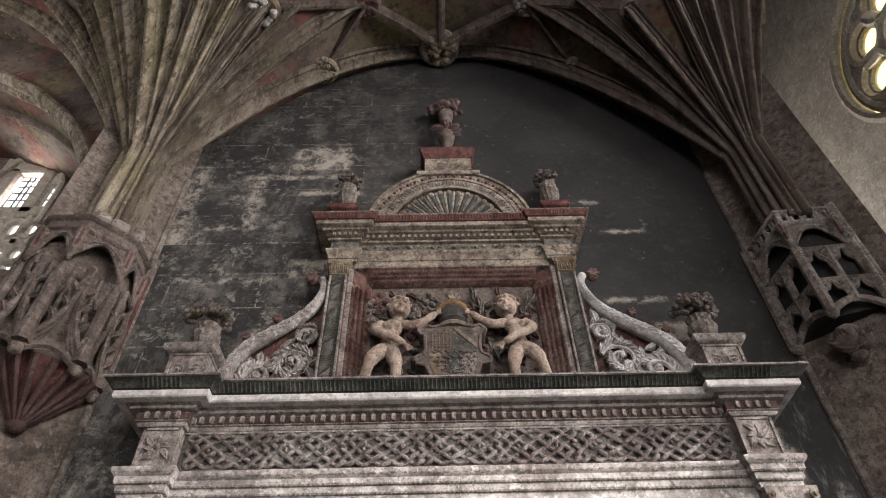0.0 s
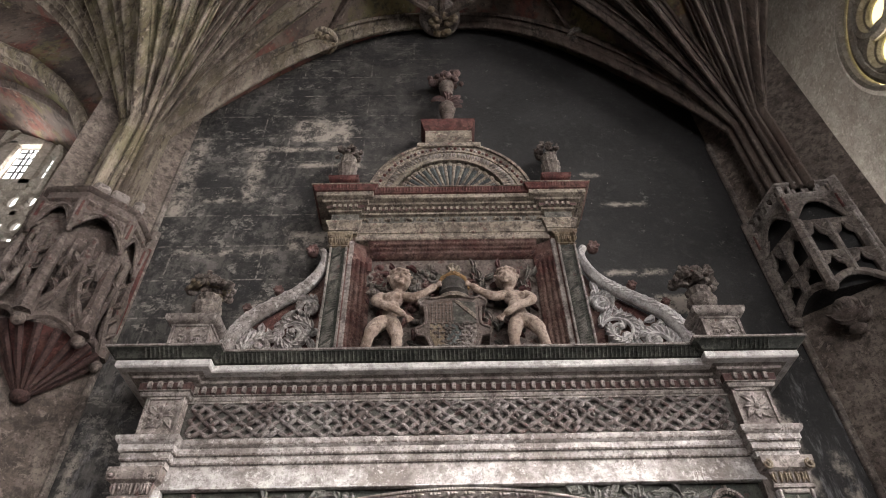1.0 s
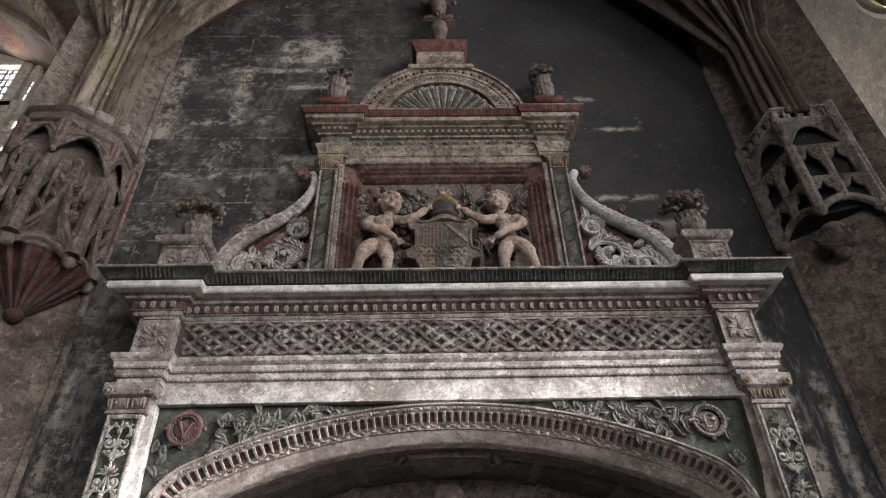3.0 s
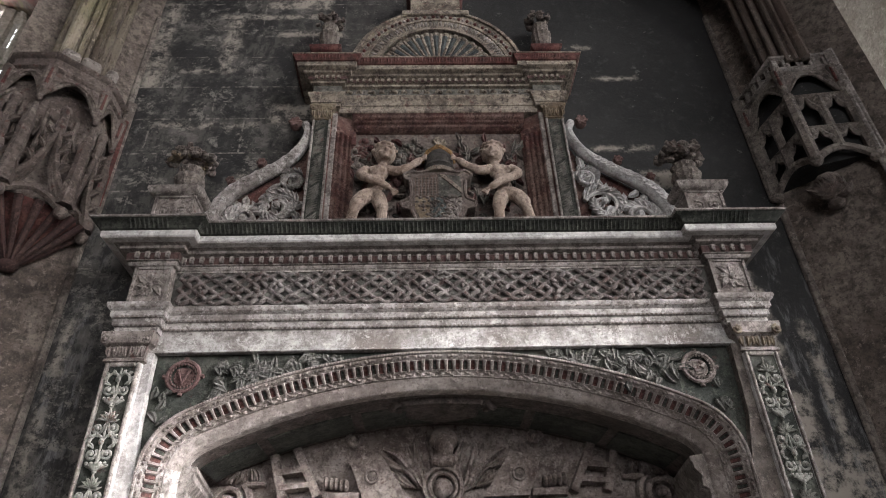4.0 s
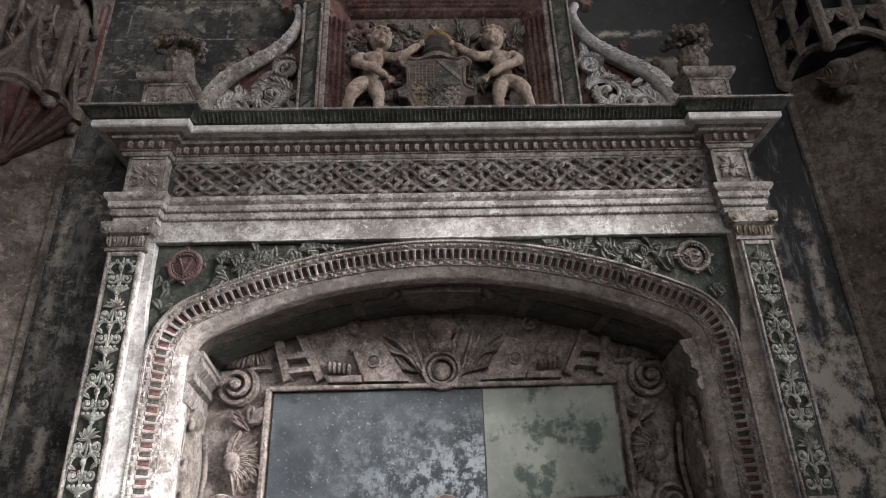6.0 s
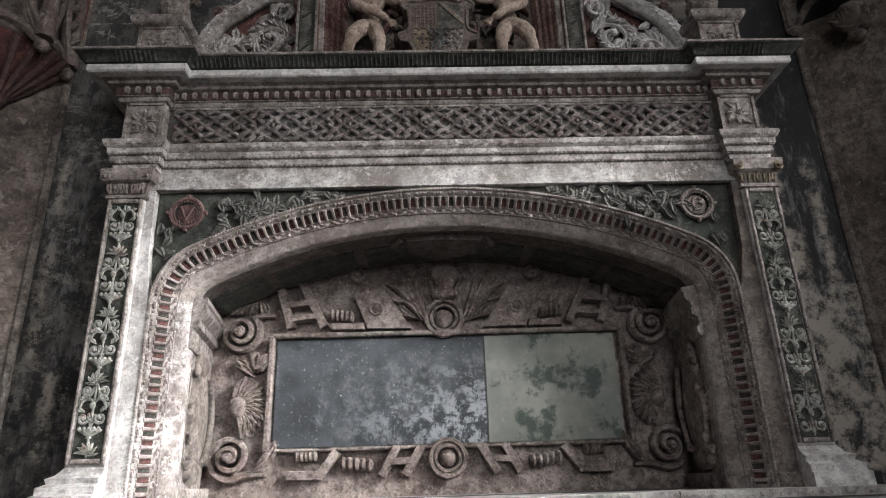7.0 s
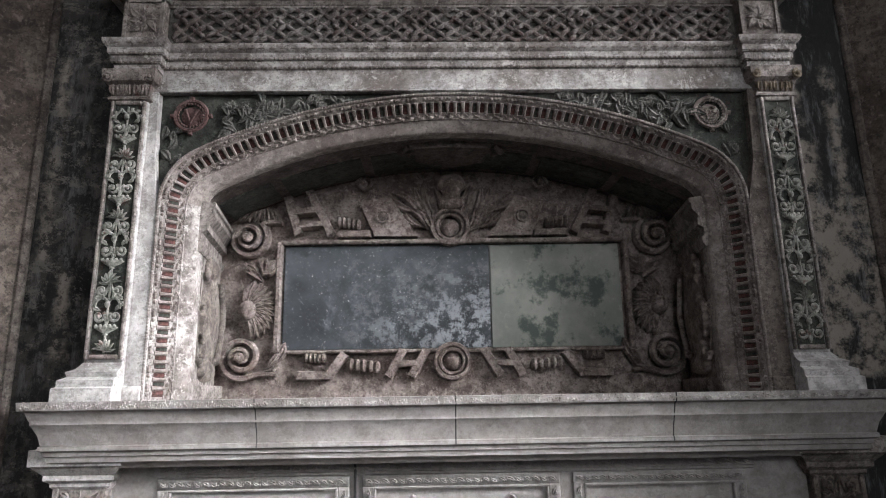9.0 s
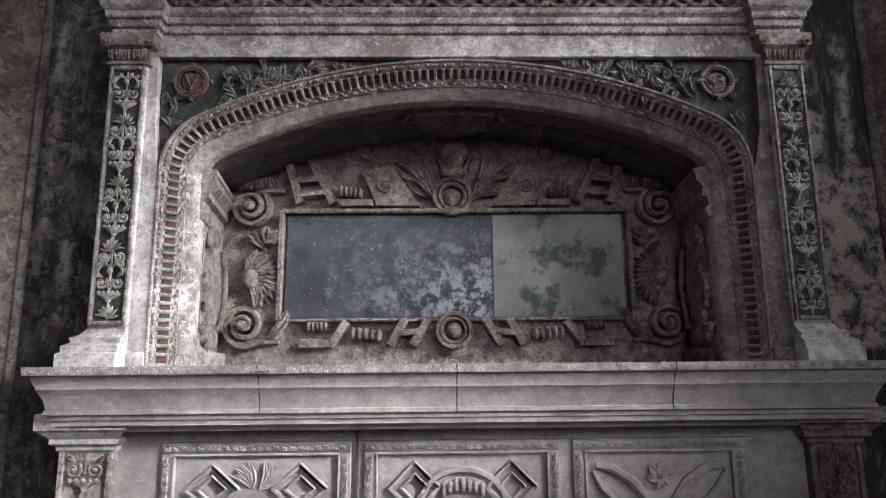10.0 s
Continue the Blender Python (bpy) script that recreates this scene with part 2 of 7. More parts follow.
    c = n.mix(n.times(n.ramp(n.noise(5.0, 13, 0.85, 83.0), 0.60, 0.615), 0.5), c, (0.16, 0.155, 0.15))
    c = n.mix(n.times(n.times(n.ramp(n.noise(4.6, 13, 0.85, 91.0), 0.52, 0.54), left.outputs[0]), 0.8), c, (0.016, 0.016, 0.017))
    c = n.mix(n.ramp(speck, 0.68, 0.75), c, (0.36, 0.35, 0.33))
    return n.done(c, n.noise(9.0, 12, 0.82, 2.0), 0.6, 0.02)


def slab_stone():
    """Blue-black polished slab, scoured and spotted with white."""
    n = Nodes("blue_black_slab", 0.5)
    c = n.mix(n.ramp(n.noise(2.2, 6, 0.6), 0.35, 0.7), (0.034, 0.039, 0.044), (0.085, 0.096, 0.106))
    c = n.mix(n.times(n.ramp(n.noise(4.0, 9, 0.78, 4.0), 0.52, 0.70), 0.6), c, (0.19, 0.21, 0.23))
    c = n.mix(n.ramp(n.noise(16.0, 9, 0.8, 8.0), 0.60, 0.68), c, (0.42, 0.44, 0.46))
    c = n.mix(n.ramp(n.noise(48.0, 5, 0.75, 2.0), 0.62, 0.69), c, (0.46, 0.48, 0.49))
    sp = n.node("ShaderNodeSeparateXYZ")
    n.link(n.pos, sp.inputs[0])
    gx = n.node("ShaderNodeMapRange")
    gx.inputs[1].default_value, gx.inputs[2].default_value = -0.9, 0.25
    n.link(sp.outputs[0], gx.inputs[0])
    gz = n.node("ShaderNodeMapRange")
    gz.inputs[1].default_value, gz.inputs[2].default_value = 2.75, 2.15
    n.link(sp.outputs[2], gz.inputs[0])
    c = n.mix(n.times(n.times(n.times(n.ramp(n.noise(9.0, 10, 0.8, 27.0), 0.47, 0.58), gx.outputs[0]), gz.outputs[0]), 0.85), c, (0.40, 0.43, 0.46))
    c = n.mix(n.times(n.ramp(n.noise(3.0, 4, 0.6, 15.0), 0.56, 0.68), 0.75), c, (0.028, 0.032, 0.035))
    return n.done(c, n.noise(40.0, 4, 0.6), 0.2, 0.004)


def pale_slab():
    n = Nodes("pale_green_slab", 0.7)
    c = n.mix(n.ramp(n.noise(3.0, 6, 0.6), 0.35, 0.7), (0.185, 0.20, 0.182), (0.28, 0.288, 0.262))
    c = n.mix(n.times(n.ramp(n.noise(2.6, 9, 0.7, 21.0), 0.53, 0.62), 0.9), c, (0.055, 0.075, 0.066))
    c = n.mix(n.times(n.ramp(n.noise(8.0, 7, 0.7, 4.0), 0.56, 0.70), 0.5), c, (0.36, 0.36, 0.32))
    return n.done(c, n.noise(40.0, 4, 0.6), 0.2, 0.004)


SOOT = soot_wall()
SLAB = slab_stone()
PALE_SLAB = pale_slab()
LEAD = Nodes("lead_cames", 0.6)
LEAD = LEAD.done(LEAD.mix(0.5, (0.05, 0.05, 0.05), (0.08, 0.08, 0.08)))


def glowing(name, colour, strength):
    n = Nodes(name, 0.3)
    n.b.inputs["Emission Color"].default_value = (*colour, 1)
    n.b.inputs["Emission Strength"].default_value = strength
    n.b.inputs["Base Color"].default_value = (*colour, 1)
    return n.mat


GLASS_LIT = glowing("bright_sky_glass", (0.95, 0.97, 1.0), 2.2)
GLASS_YELLOW = glowing("yellow_stained_glass", (0.95, 0.85, 0.42), 1.6)

# ---- mesh helpers ----
C = 0.1          # the monument's axis


class Mesh:
    """Collects points and faces of one mesh."""

    def __init__(self):
        self.v, self.f, self.cuts = [], [], []

    def add(self, v, f):
        k = len(self.v)
        self.cuts.append((k, len(self.f)))
        self.v += [tuple(p) for p in v]
        self.f += [tuple(k + i for i in q) for q in f]
        return self

    def box(self, x0, x1, y0, y1, z0, z1, bev=0.0):
        if bev <= 0:
            v = [(x, y, z) for z in (z0, z1) for y in (y0, y1) for x in (x0, x1)]
            return self.add(v, [(0, 2, 3, 1), (4, 5, 7, 6), (0, 1, 5, 4), (2, 6, 7, 3), (0, 4, 6, 2), (1, 3, 7, 5)])
        b = min(bev, (x1 - x0) / 2.01, (y1 - y0) / 2.01, (z1 - z0) / 2.01)
        ring = lambda e, z: [(x0 + e, y0 + b, z), (x0 + b, y0 + e, z), (x1 - b, y0 + e, z), (x1 - e, y0 + b, z),
                             (x1 - e, y1 - b, z), (x1 - b, y1 - e, z), (x0 + b, y1 - e, z), (x0 + e, y1 - b, z)]
        return self.loft([ring(b * 0.7, z0), ring(0, z0 + b), ring(0, z1 - b), ring(b * 0.7, z1)], True)

    def loft(self, rings, caps=False):
        n = len(rings[0])
        f = [(i * n + j, i * n + (j + 1) % n, (i + 1) * n + (j + 1) % n, (i + 1) * n + j)
             for i in range(len(rings) - 1) for j in range(n)]
        if caps:
            f += [tuple(range(n - 1, -1, -1)), tuple((len(rings) - 1) * n + j for j in range(n))]
        return self.add([p for r in rings for p in r], f)

    def lathe(self, cx, cy, profile, n=16, wob=0.0, lobes=0):
        rings = [[(cx + r * (1 + wob * math.cos(lobes * 2 * math.pi * j / n)) * math.cos(2 * math.pi * j / n),
                   cy + r * (1 + wob * math.cos(lobes * 2 * math.pi * j / n)) * math.sin(2 * math.pi * j / n), z) for j in range(n)]
                 for r, z in profile]
        return self.loft(rings, True)

    def ball(self, c, r, nu=8, nv=6, turn=None):
        r = r if isinstance(r, tuple) else (r, r, r)
        rings = []
        for i in range(nv + 1):
            a = math.pi * min(max(i / nv, 0.02), 0.98)
            rings.append([(r[0] * math.sin(a) * math.cos(2 * math.pi * j / nu), r[1] * math.sin(a) * math.sin(2 * math.pi * j / nu),
                           -r[2] * math.cos(a)) for j in range(nu)])
        m = turn or Matrix.Identity(3)
        return self.loft([[tuple(Vector(c) + m @ Vector(p)) for p in g] for g in rings], True)

    def tube(self, pts, r, n=6, flat=1.0, caps=True):
        """A round bar along pts; r is one radius or one for each point; flat squashes it in y."""
        pts = [Vector(p) for p in pts]
        rings = []
        for i, p in enumerate(pts):
            d = (pts[min(i + 1, len(pts) - 1)] - pts[max(i - 1, 0)]).normalized()
            side = d.cross(Vector((0, 1, 0)))
            side = side.normalized() if side.length > 0.05 else Vector((1, 0, 0))
            up = side.cross(d).normalized()
            q = r[i] if isinstance(r, (list, tuple)) else r
            rings.append([tuple(p + side * (q * math.cos(2 * math.pi * j / n)) + up * (q * flat * math.sin(2 * math.pi * j / n))) for j in range(n)])
        return self.loft(rings, caps)

    def run(self, path, profile, back=0.12):
        """A moulding along a plan path (outward is to the right of the way); profile: (out, z) from the bottom up."""
        prof = [(-back, profile[0][1])] + list(profile) + [(-back, profile[-1][1])]
        n = len(path)
        rings = []
        for i, (x, y) in enumerate(path):
            dirs = []
            for a, b in ((i - 1, i), (i, i + 1)):
                if 0 <= a and b < n:
                    d = Vector((path[b][0] - path[a][0], path[b][1] - path[a][1]))
                    dirs.append(d.normalized())
            d0, d1 = dirs[0], dirs[-1]
            n0, n1 = Vector((d0.y, -d0.x)), Vector((d1.y, -d1.x))
            m = (n0 + n1)
            m = m / max(m.dot(n0), 0.3)
            rings.append([(x + m.x * o, y + m.y * o, z) for o, z in prof])
        return self.loft(rings, True)

    def along(self, curve, profile):
        """Sweeps (offset, y) along a curve of (x, z, nx, nz) in an upright plane."""
        return self.loft([[(x + nx * o, y, z + nz * o) for o, y in profile] for x, z, nx, nz in curve], True)

    def plate(self, outline, y0, y1):
        """A slab in an upright plane: outline of (x, z), from y0 (front) to y1."""
        return self.loft([[(x, y0, z) for x, z in outline], [(x, y1, z) for x, z in outline]], True)

    def moved(self, m):
        self.v = [tuple(m @ Vector(p)) for p in self.v]
        return self

    def mirrored(self, axis):
        self.v = [(2 * axis - x, y, z) for x, y, z in self.v]
        self.f = [tuple(reversed(q)) for q in self.f]
        return self

    def data(self, name, mat, smooth=38):
        me = bpy.data.meshes.new(name)
        me.from_pydata(self.v, [], self.f)
        me.materials.append(mat)
        bm = bmesh.new()
        bm.from_mesh(me)
        bmesh.ops.recalc_face_normals(bm, faces=bm.faces)
        bm.to_mesh(me)
        bm.free()
        me.shade_smooth()
        me.set_sharp_from_angle(angle=radians(smooth))
        return me


def part(name, mesh, mat, parent=None, label="", smooth=38):
    ob = new(name, mesh.data(name, mat, smooth))
    ob.parent = parent
    return tagged(ob, label)


def thing(name, label, category, at=(0, 0, 0), group="", kind=""):
    """An Empty at a thing's base; its parts keep world places."""
    ob = new(name)
    ob.location = at
    ob.empty_display_size = 0.1
    return tagged(ob, label, category, group, kind)


def under(ob, parent):
    ob.parent = parent
    ob.matrix_parent_inverse = Matrix.Translation(parent.location).inverted()
    return ob


def sub(name, mesh, mat, parent, label="", smooth=38):
    return under(part(name, mesh, mat, None, label, smooth), parent)


def each(name, mesh, mat, parent, label="", local=False):
    """One part for each piece that was added to the mesh."""
    ends = mesh.cuts[1:] + [(len(mesh.v), len(mesh.f))]
    for (v0, f0), (v1, f1) in zip(mesh.cuts, ends):
        one = Mesh()
        one.v = mesh.v[v0:v1]
        one.f = [tuple(i - v0 for i in q) for q in mesh.f[f0:f1]]
        ob = part(name, one, mat, None, label)
        if local:
            ob.parent = parent
        else:
            under(ob, parent)


def soften(ob, voxel, rounds=3):
    """Melts overlapping lumps into one carved body."""
    m = ob.modifiers.new("merge", 'REMESH')
    m.mode, m.voxel_size, m.use_smooth_shade = 'VOXEL', voxel, True
    s = ob.modifiers.new("round", 'SMOOTH')
    s.factor, s.iterations = 0.5, rounds
    return ob


def pieces(name, mesh, mats, parent, places):
    """Alike pieces, one object each, on shared meshes. places: (matrix, material index)."""
    datas = [mesh.data(name, m) for m in mats]
    for m, k in places:
        ob = new(name, datas[k])
        ob.parent = parent
        ob.matrix_parent_inverse = Matrix.Translation(parent.location).inverted()
        ob.matrix_basis = m

# ---- the place: floor, walls, piers, vault ----
WALL_Y = 0.4
SL, SR = (-3.34, -0.02), (3.56, -0.02)   # the two springers
RISE, CROWN = 3.35, 10.98


def fan_z(d):
    """Height of the vault at plan distance d from a springer."""
    return CROWN - 0.313 * max(RISE - d, 0.0) ** 1.92


def structure(name, mesh, mat, label, category, smooth=38):
    return tagged(part(name, mesh, mat, None, label, smooth), "", category, "", "structure")


def wall_with_hole(mesh, hole, x0, x1, z0, z1, y0, y1):
    """An upright wall with one opening; hole is a ring of (x, z)."""
    n = len(hole)
    cx, cz = sum(p[0] for p in hole) / n, sum(p[1] for p in hole) / n
    outer = []
    for x, z in hole:
        dx, dz = x - cx, z - cz
        k = min((x1 - cx) / dx if dx > 1e-6 else 1e9, (x0 - cx) / dx if dx < -1e-6 else 1e9,
                (z1 - cz) / dz if dz > 1e-6 else 1e9, (z0 - cz) / dz if dz < -1e-6 else 1e9)
        outer.append([cx + dx * k, cz + dz * k])
    for X, Z in ((x0, z0), (x1, z0), (x0, z1), (x1, z1)):
        near = min(outer, key=lambda p: (p[0] - X) ** 2 + (p[1] - Z) ** 2)
        near[0], near[1] = X, Z
    rings = [[(x, y0, z) for x, z in outer], [(x, y0, z) for x, z in hole], [(x, y1, z) for x, z in hole], [(x, y1, z) for x, z in outer]]
    mesh.loft(rings + [rings[0]])
    return mesh


floor = Mesh()
floor.box(-9, 9, -12.3, 4.2, -0.3, 0.0)
structure("floor", floor, PIER, "worn grey stone paving of the church", "floor")

NH = 1.82
BIG, FIL = 3.9, 0.22


def arch_curve(c=0.085, half=NH, apex=3.5, foot=1.6, steps=22):
    """The basket arch with its jambs: (x, z, outward normal), from the foot of one jamb to that of the other."""
    cz = apex - BIG
    fx = half - FIL
    fz = cz + math.sqrt((BIG - FIL) ** 2 - fx ** 2)
    a = math.atan2(fx, fz - cz)
    right = [(BIG * math.sin(a * i / steps), cz + BIG * math.cos(a * i / steps), math.sin(a * i / steps), math.cos(a * i / steps)) for i in range(steps + 1)]
    for i in range(1, 9):
        b = a + (math.pi / 2 - a) * i / 8
        right.append((fx + FIL * math.sin(b), fz + FIL * math.cos(b), math.sin(b), math.cos(b)))
    for i in range(1, 7):
        right.append((half, fz + (foot - fz) * i / 6, 1.0, 0.0))
    left = [(-x, z, -nx, nz) for x, z, nx, nz in reversed(right)]
    return [(c + x, z, nx, nz) for x, z, nx, nz in left + right[1:]]


wall = Mesh()
hole = [(x + nx * 0.12, z + nz * 0.12) for x, z, nx, nz in arch_curve()]
hole = [(x, max(z, 1.2)) for x, z in hole]
wall_with_hole(wall, hole, -3.02, 3.24, 0.0, 11.4, WALL_Y, WALL_Y + 0.35)
structure("wall_back", wall, SOOT, "soot-black painted masonry wall flaking to grey stone", "wall")

# piers on the slant at both sides of the recess
for name, pts in (("wall_pier_left", [(-3.02, 0.4), (-3.02, 0.9), (-4.1, 0.9), (-3.78, -0.34)]),
                  ("wall_pier_right", [(3.24, 0.4), (4.06, -0.38), (4.4, 0.9), (3.24, 0.9)])):
    m = Mesh()
    m.loft([[(x, y, z) for x, y in pts] for z in (0.0, 2.0, 4.0, 6.0, 8.0, 9.6)], True)
    structure(name, m, PIER, "brown-grey stone pier standing on the slant", "pier")

# a thin roll along the edge of the recess
for name, x in (("trim_left", -3.02), ("trim_right", 3.24)):
    m = Mesh()
    m.tube([(x, 0.385, z * 0.5) for z in range(0, 17)], 0.035, 8)
    structure(name, m, STONE_BROWN, "slim stone roll at the wall's corner", "trim")


def vault_z(x, y):
    """The underside of the vault: fans round the springers."""
    best = 1e9
    for sx in (SL[0], SR[0], SL[0] - 6.9, SR[0] + 6.9):
        for sy in (SL[1], SL[1] - 6.6, SL[1] + 6.6):
            best = min(best, math.hypot(x - sx, y - sy))
    return fan_z(best)


def web_sheet(x0, x1, y0, y1, step=0.11, x_end=None):
    m = Mesh()
    nx, ny = int((x1 - x0) / step), int((y1 - y0) / step)
    pts = [(x0 + (x1 - x0) * i / nx, y0 + (y1 - y0) * j / ny) for j in range(ny + 1) for i in range(nx + 1)]
    k = (nx + 1) * (ny + 1)
    v = [(x, y, vault_z(x, y) + 0.07) for x, y in pts] + [(x, y, 11.6) for x, y in pts]
    f = []
    for j in range(ny):
        for i in range(nx):
            a = j * (nx + 1) + i
            if x_end and pts[a][0] > x_end + max(0.0, -pts[a][1]) * 0.30:
                continue
            f.append((a, a + 1, a + nx + 2, a + nx + 1))
            f.append((k + a, k + a + nx + 1, k + a + nx + 2, k + a + 1))
    m.add(v, f)
    return m


structure("ceiling", web_sheet(-8.8, 6.3, -6.6, 3.9, 0.11, 3.70), VAULT, "stained brown vault webs with traces of red paint", "vault", 60)
structure("ceiling_rear", web_sheet(-9, 9, -12.3, -6.5, 0.3), VAULT, "brown stone vault of the next bay", "vault", 60)

# Box added out of view to keep the sky's light off the side bay.
m = Mesh()
m.box(3.4, 6.4, -6.7, 4.1, 13.4, 13.6)
m.box(3.4, 3.6, -6.7, 4.1, 11.55, 13.4)
m.box(3.6, 6.4, -6.7, -6.5, 11.55, 13.4)
m.box(3.6, 6.4, 3.9, 4.1, 11.55, 13.4)
structure("ceiling_side", m, PIER, "unseen plain box roof added over the side bay", "ceiling")

# the lower barrel arch of the aisle beside the springer
AISLE_ARCH = ((-3.62, 6.6), (-3.66, 7.0), (-3.80, 7.45), (-4.04, 7.90), (-4.35, 8.42), (-4.75, 8.93), (-5.30, 9.45), (-5.96, 9.88), (-6.80, 10.22), (-7.88, 10.40))
m = Mesh()
m.loft([[(x, 0.0, z), (x, 1.6, z), (x - 0.05, 1.6, 11.5), (x - 0.05, 0.0, 11.5)] for x, z in AISLE_ARCH], True)
structure("ceiling_aisle", m, VAULT, "brown stained barrel of the low aisle arch", "vault", 60)
for name, y, r in (("trim_aisle_outer", -0.02, 0.085), ("trim_aisle_inner", 0.17, 0.055), ("trim_aisle_middle", 0.62, 0.06)):
    m = Mesh()
    m.tube([(x + 0.01, y, z - 0.03) for x, z in AISLE_ARCH], r, 8)
    structure(name, m, RIB_SHADED if y > 0.3 else RIB, "moulded stone rib of the aisle arch", "trim")

HALF_RIB = ((0.10, 0.12), (0.105, 0.045), (0.095, 0.015), (0.082, 0.02), (0.074, 0.055), (0.062, 0.035), (0.058, -0.012), (0.045, -0.028), (0.034, -0.008), (0.031, -0.05), (0.022, -0.085), (0.008, -0.10))
RIB_PROFILE = tuple((-u, w) for u, w in HALF_RIB) + tuple(reversed(HALF_RIB))


def rib_mesh(s, angle, reach, width=1.0, low=6.52):
    """A moulded rib that leaves the springer s at a plan angle and rises along the fan to plan distance reach."""
    ca, sa = math.cos(radians(angle)), math.sin(radians(angle))
    path = [(0.16, low), (0.16, 7.1)]
    n = 24
    for i in range(n + 1):
        d = reach * (i / n) ** 1.5
        path.append((d + 0.16 * max(0.0, 1 - d / RISE), fan_z(d)))
    rings = []
    for i, (d, z) in enumerate(path):
        a, b = path[max(i - 1, 0)], path[min(i + 1, len(path) - 1)]
        t = Vector((b[0] - a[0], b[1] - a[1])).normalized()
        out = Vector((-t.y, t.x))
        ring = []
        for u, w in RIB_PROFILE:
            u *= width
            w *= width
            dd, zz = d + out.x * w, z + out.y * w
            ring.append((s[0] + ca * dd - sa * u, s[1] + sa * dd + ca * u, zz))
        rings.append(ring)
    m = Mesh()
    return m.loft(rings, True)


ribs_l = thing("vault_ribs", "greenish-grey moulded stone ribs fanning from the springer", "vault rib", (SL[0], SL[1], 6.2), "vault ribs", "structure")
for a, reach, w in ((5.5, 3.47, 1.3), (-15.5, 2.36, 1.15), (-38.5, 1.42, 1.1), (-53, 3.3, 0.9), (-67, 3.3, 1.1), (-92, 3.4, 1.5), (-108, 3.3, 1.0), (-125, 3.3, 1.2), (-138, 3.3, 0.9), (-155, 3.3, 1.0), (-169, 3.3, 1.25), (-80, 3.3, 0.7), (-28, 1.9, 0.6), (-116, 3.3, 0.7)):
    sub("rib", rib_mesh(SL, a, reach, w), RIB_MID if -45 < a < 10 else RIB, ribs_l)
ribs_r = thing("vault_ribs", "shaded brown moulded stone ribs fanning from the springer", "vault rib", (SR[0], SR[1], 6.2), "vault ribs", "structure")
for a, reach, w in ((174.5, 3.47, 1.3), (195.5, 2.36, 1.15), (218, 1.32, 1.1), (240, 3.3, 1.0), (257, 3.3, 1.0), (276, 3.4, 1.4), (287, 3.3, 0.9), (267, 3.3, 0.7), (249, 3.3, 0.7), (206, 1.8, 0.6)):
    sub("rib", rib_mesh(SR, a, reach, w), RIB_SHADED, ribs_r)


# ---- carved ornament ----
def spiral(mesh, cx, cz, y, r, turns, side=1, start=0.0, thick=0.02, tail=None, lift=0.02, n=26):
    """A flat volute that winds in to (cx, cz); tail: a point of (x, z) from which it comes."""
    pts, rad = [], []
    if tail:
        a0 = start
        p1 = (cx + side * r * math.cos(a0), cz + r * math.sin(a0))
        for i in range(6):
            k = i / 6
            pts.append((tail[0] + (p1[0] - tail[0]) * k, y, tail[1] + (p1[1] - tail[1]) * k + 0.06 * r * math.sin(math.pi * k)))
            rad.append(thick * (0.6 + 0.4 * k))
    for i in range(n + 1):
        k = i / n
        a = start + 2 * math.pi * turns * k
        q = r * (1 - 0.86 * k)
        pts.append((cx + side * q * math.cos(a), y - lift * k, cz + q * math.sin(a)))
        rad.append(thick * (1 - 0.45 * k))
    mesh.tube(pts, rad, 6)
    mesh.ball((cx, y - lift * 1.2, cz), thick * 1.3, 6, 4)
    return mesh


def leaf(mesh, x, z, y, angle, length, width, bulge=0.02, curl=0.0):
    """A pointed leaf with a raised middle rib, lying on an upright face."""
    ca, sa = math.cos(radians(angle)), math.sin(radians(angle))
    rows = []
    for k, w, b in ((0, 0.25, 0.3), (0.3, 0.9, 0.8), (0.6, 1.0, 1.0), (0.85, 0.55, 0.8), (1.0, 0.06, 0.4 + curl)):
        p = length * k
        bend = 0.12 * length * math.sin(math.pi * k) * (1 if (x * 7 + z * 3) % 1 > 0.5 else -1)
        ring = []
        for u, h in ((-0.5, 0.0), (-0.28, 0.7), (0.0, 0.45), (0.28, 0.7), (0.5, 0.0), (0.0, -0.4)):
            uu = u * w * width + bend
            ring.append((x + ca * p - sa * uu, y - bulge * (h * (0.4 + 0.6 * b)) - bulge * (b - 0.3) * 0.6, z + sa * p + ca * uu))
        rows.append(ring)
    return mesh.loft(rows, True)


def flower(mesh, x, z, y, r, petals=6):
    for i in range(petals):
        leaf(mesh, x, z, y, 360 * i / petals + 15, r, r * 0.75, r * 0.25)
    mesh.ball((x, y - r * 0.2, z), (r * 0.28, r * 0.22, r * 0.28), 7, 5)
    return mesh


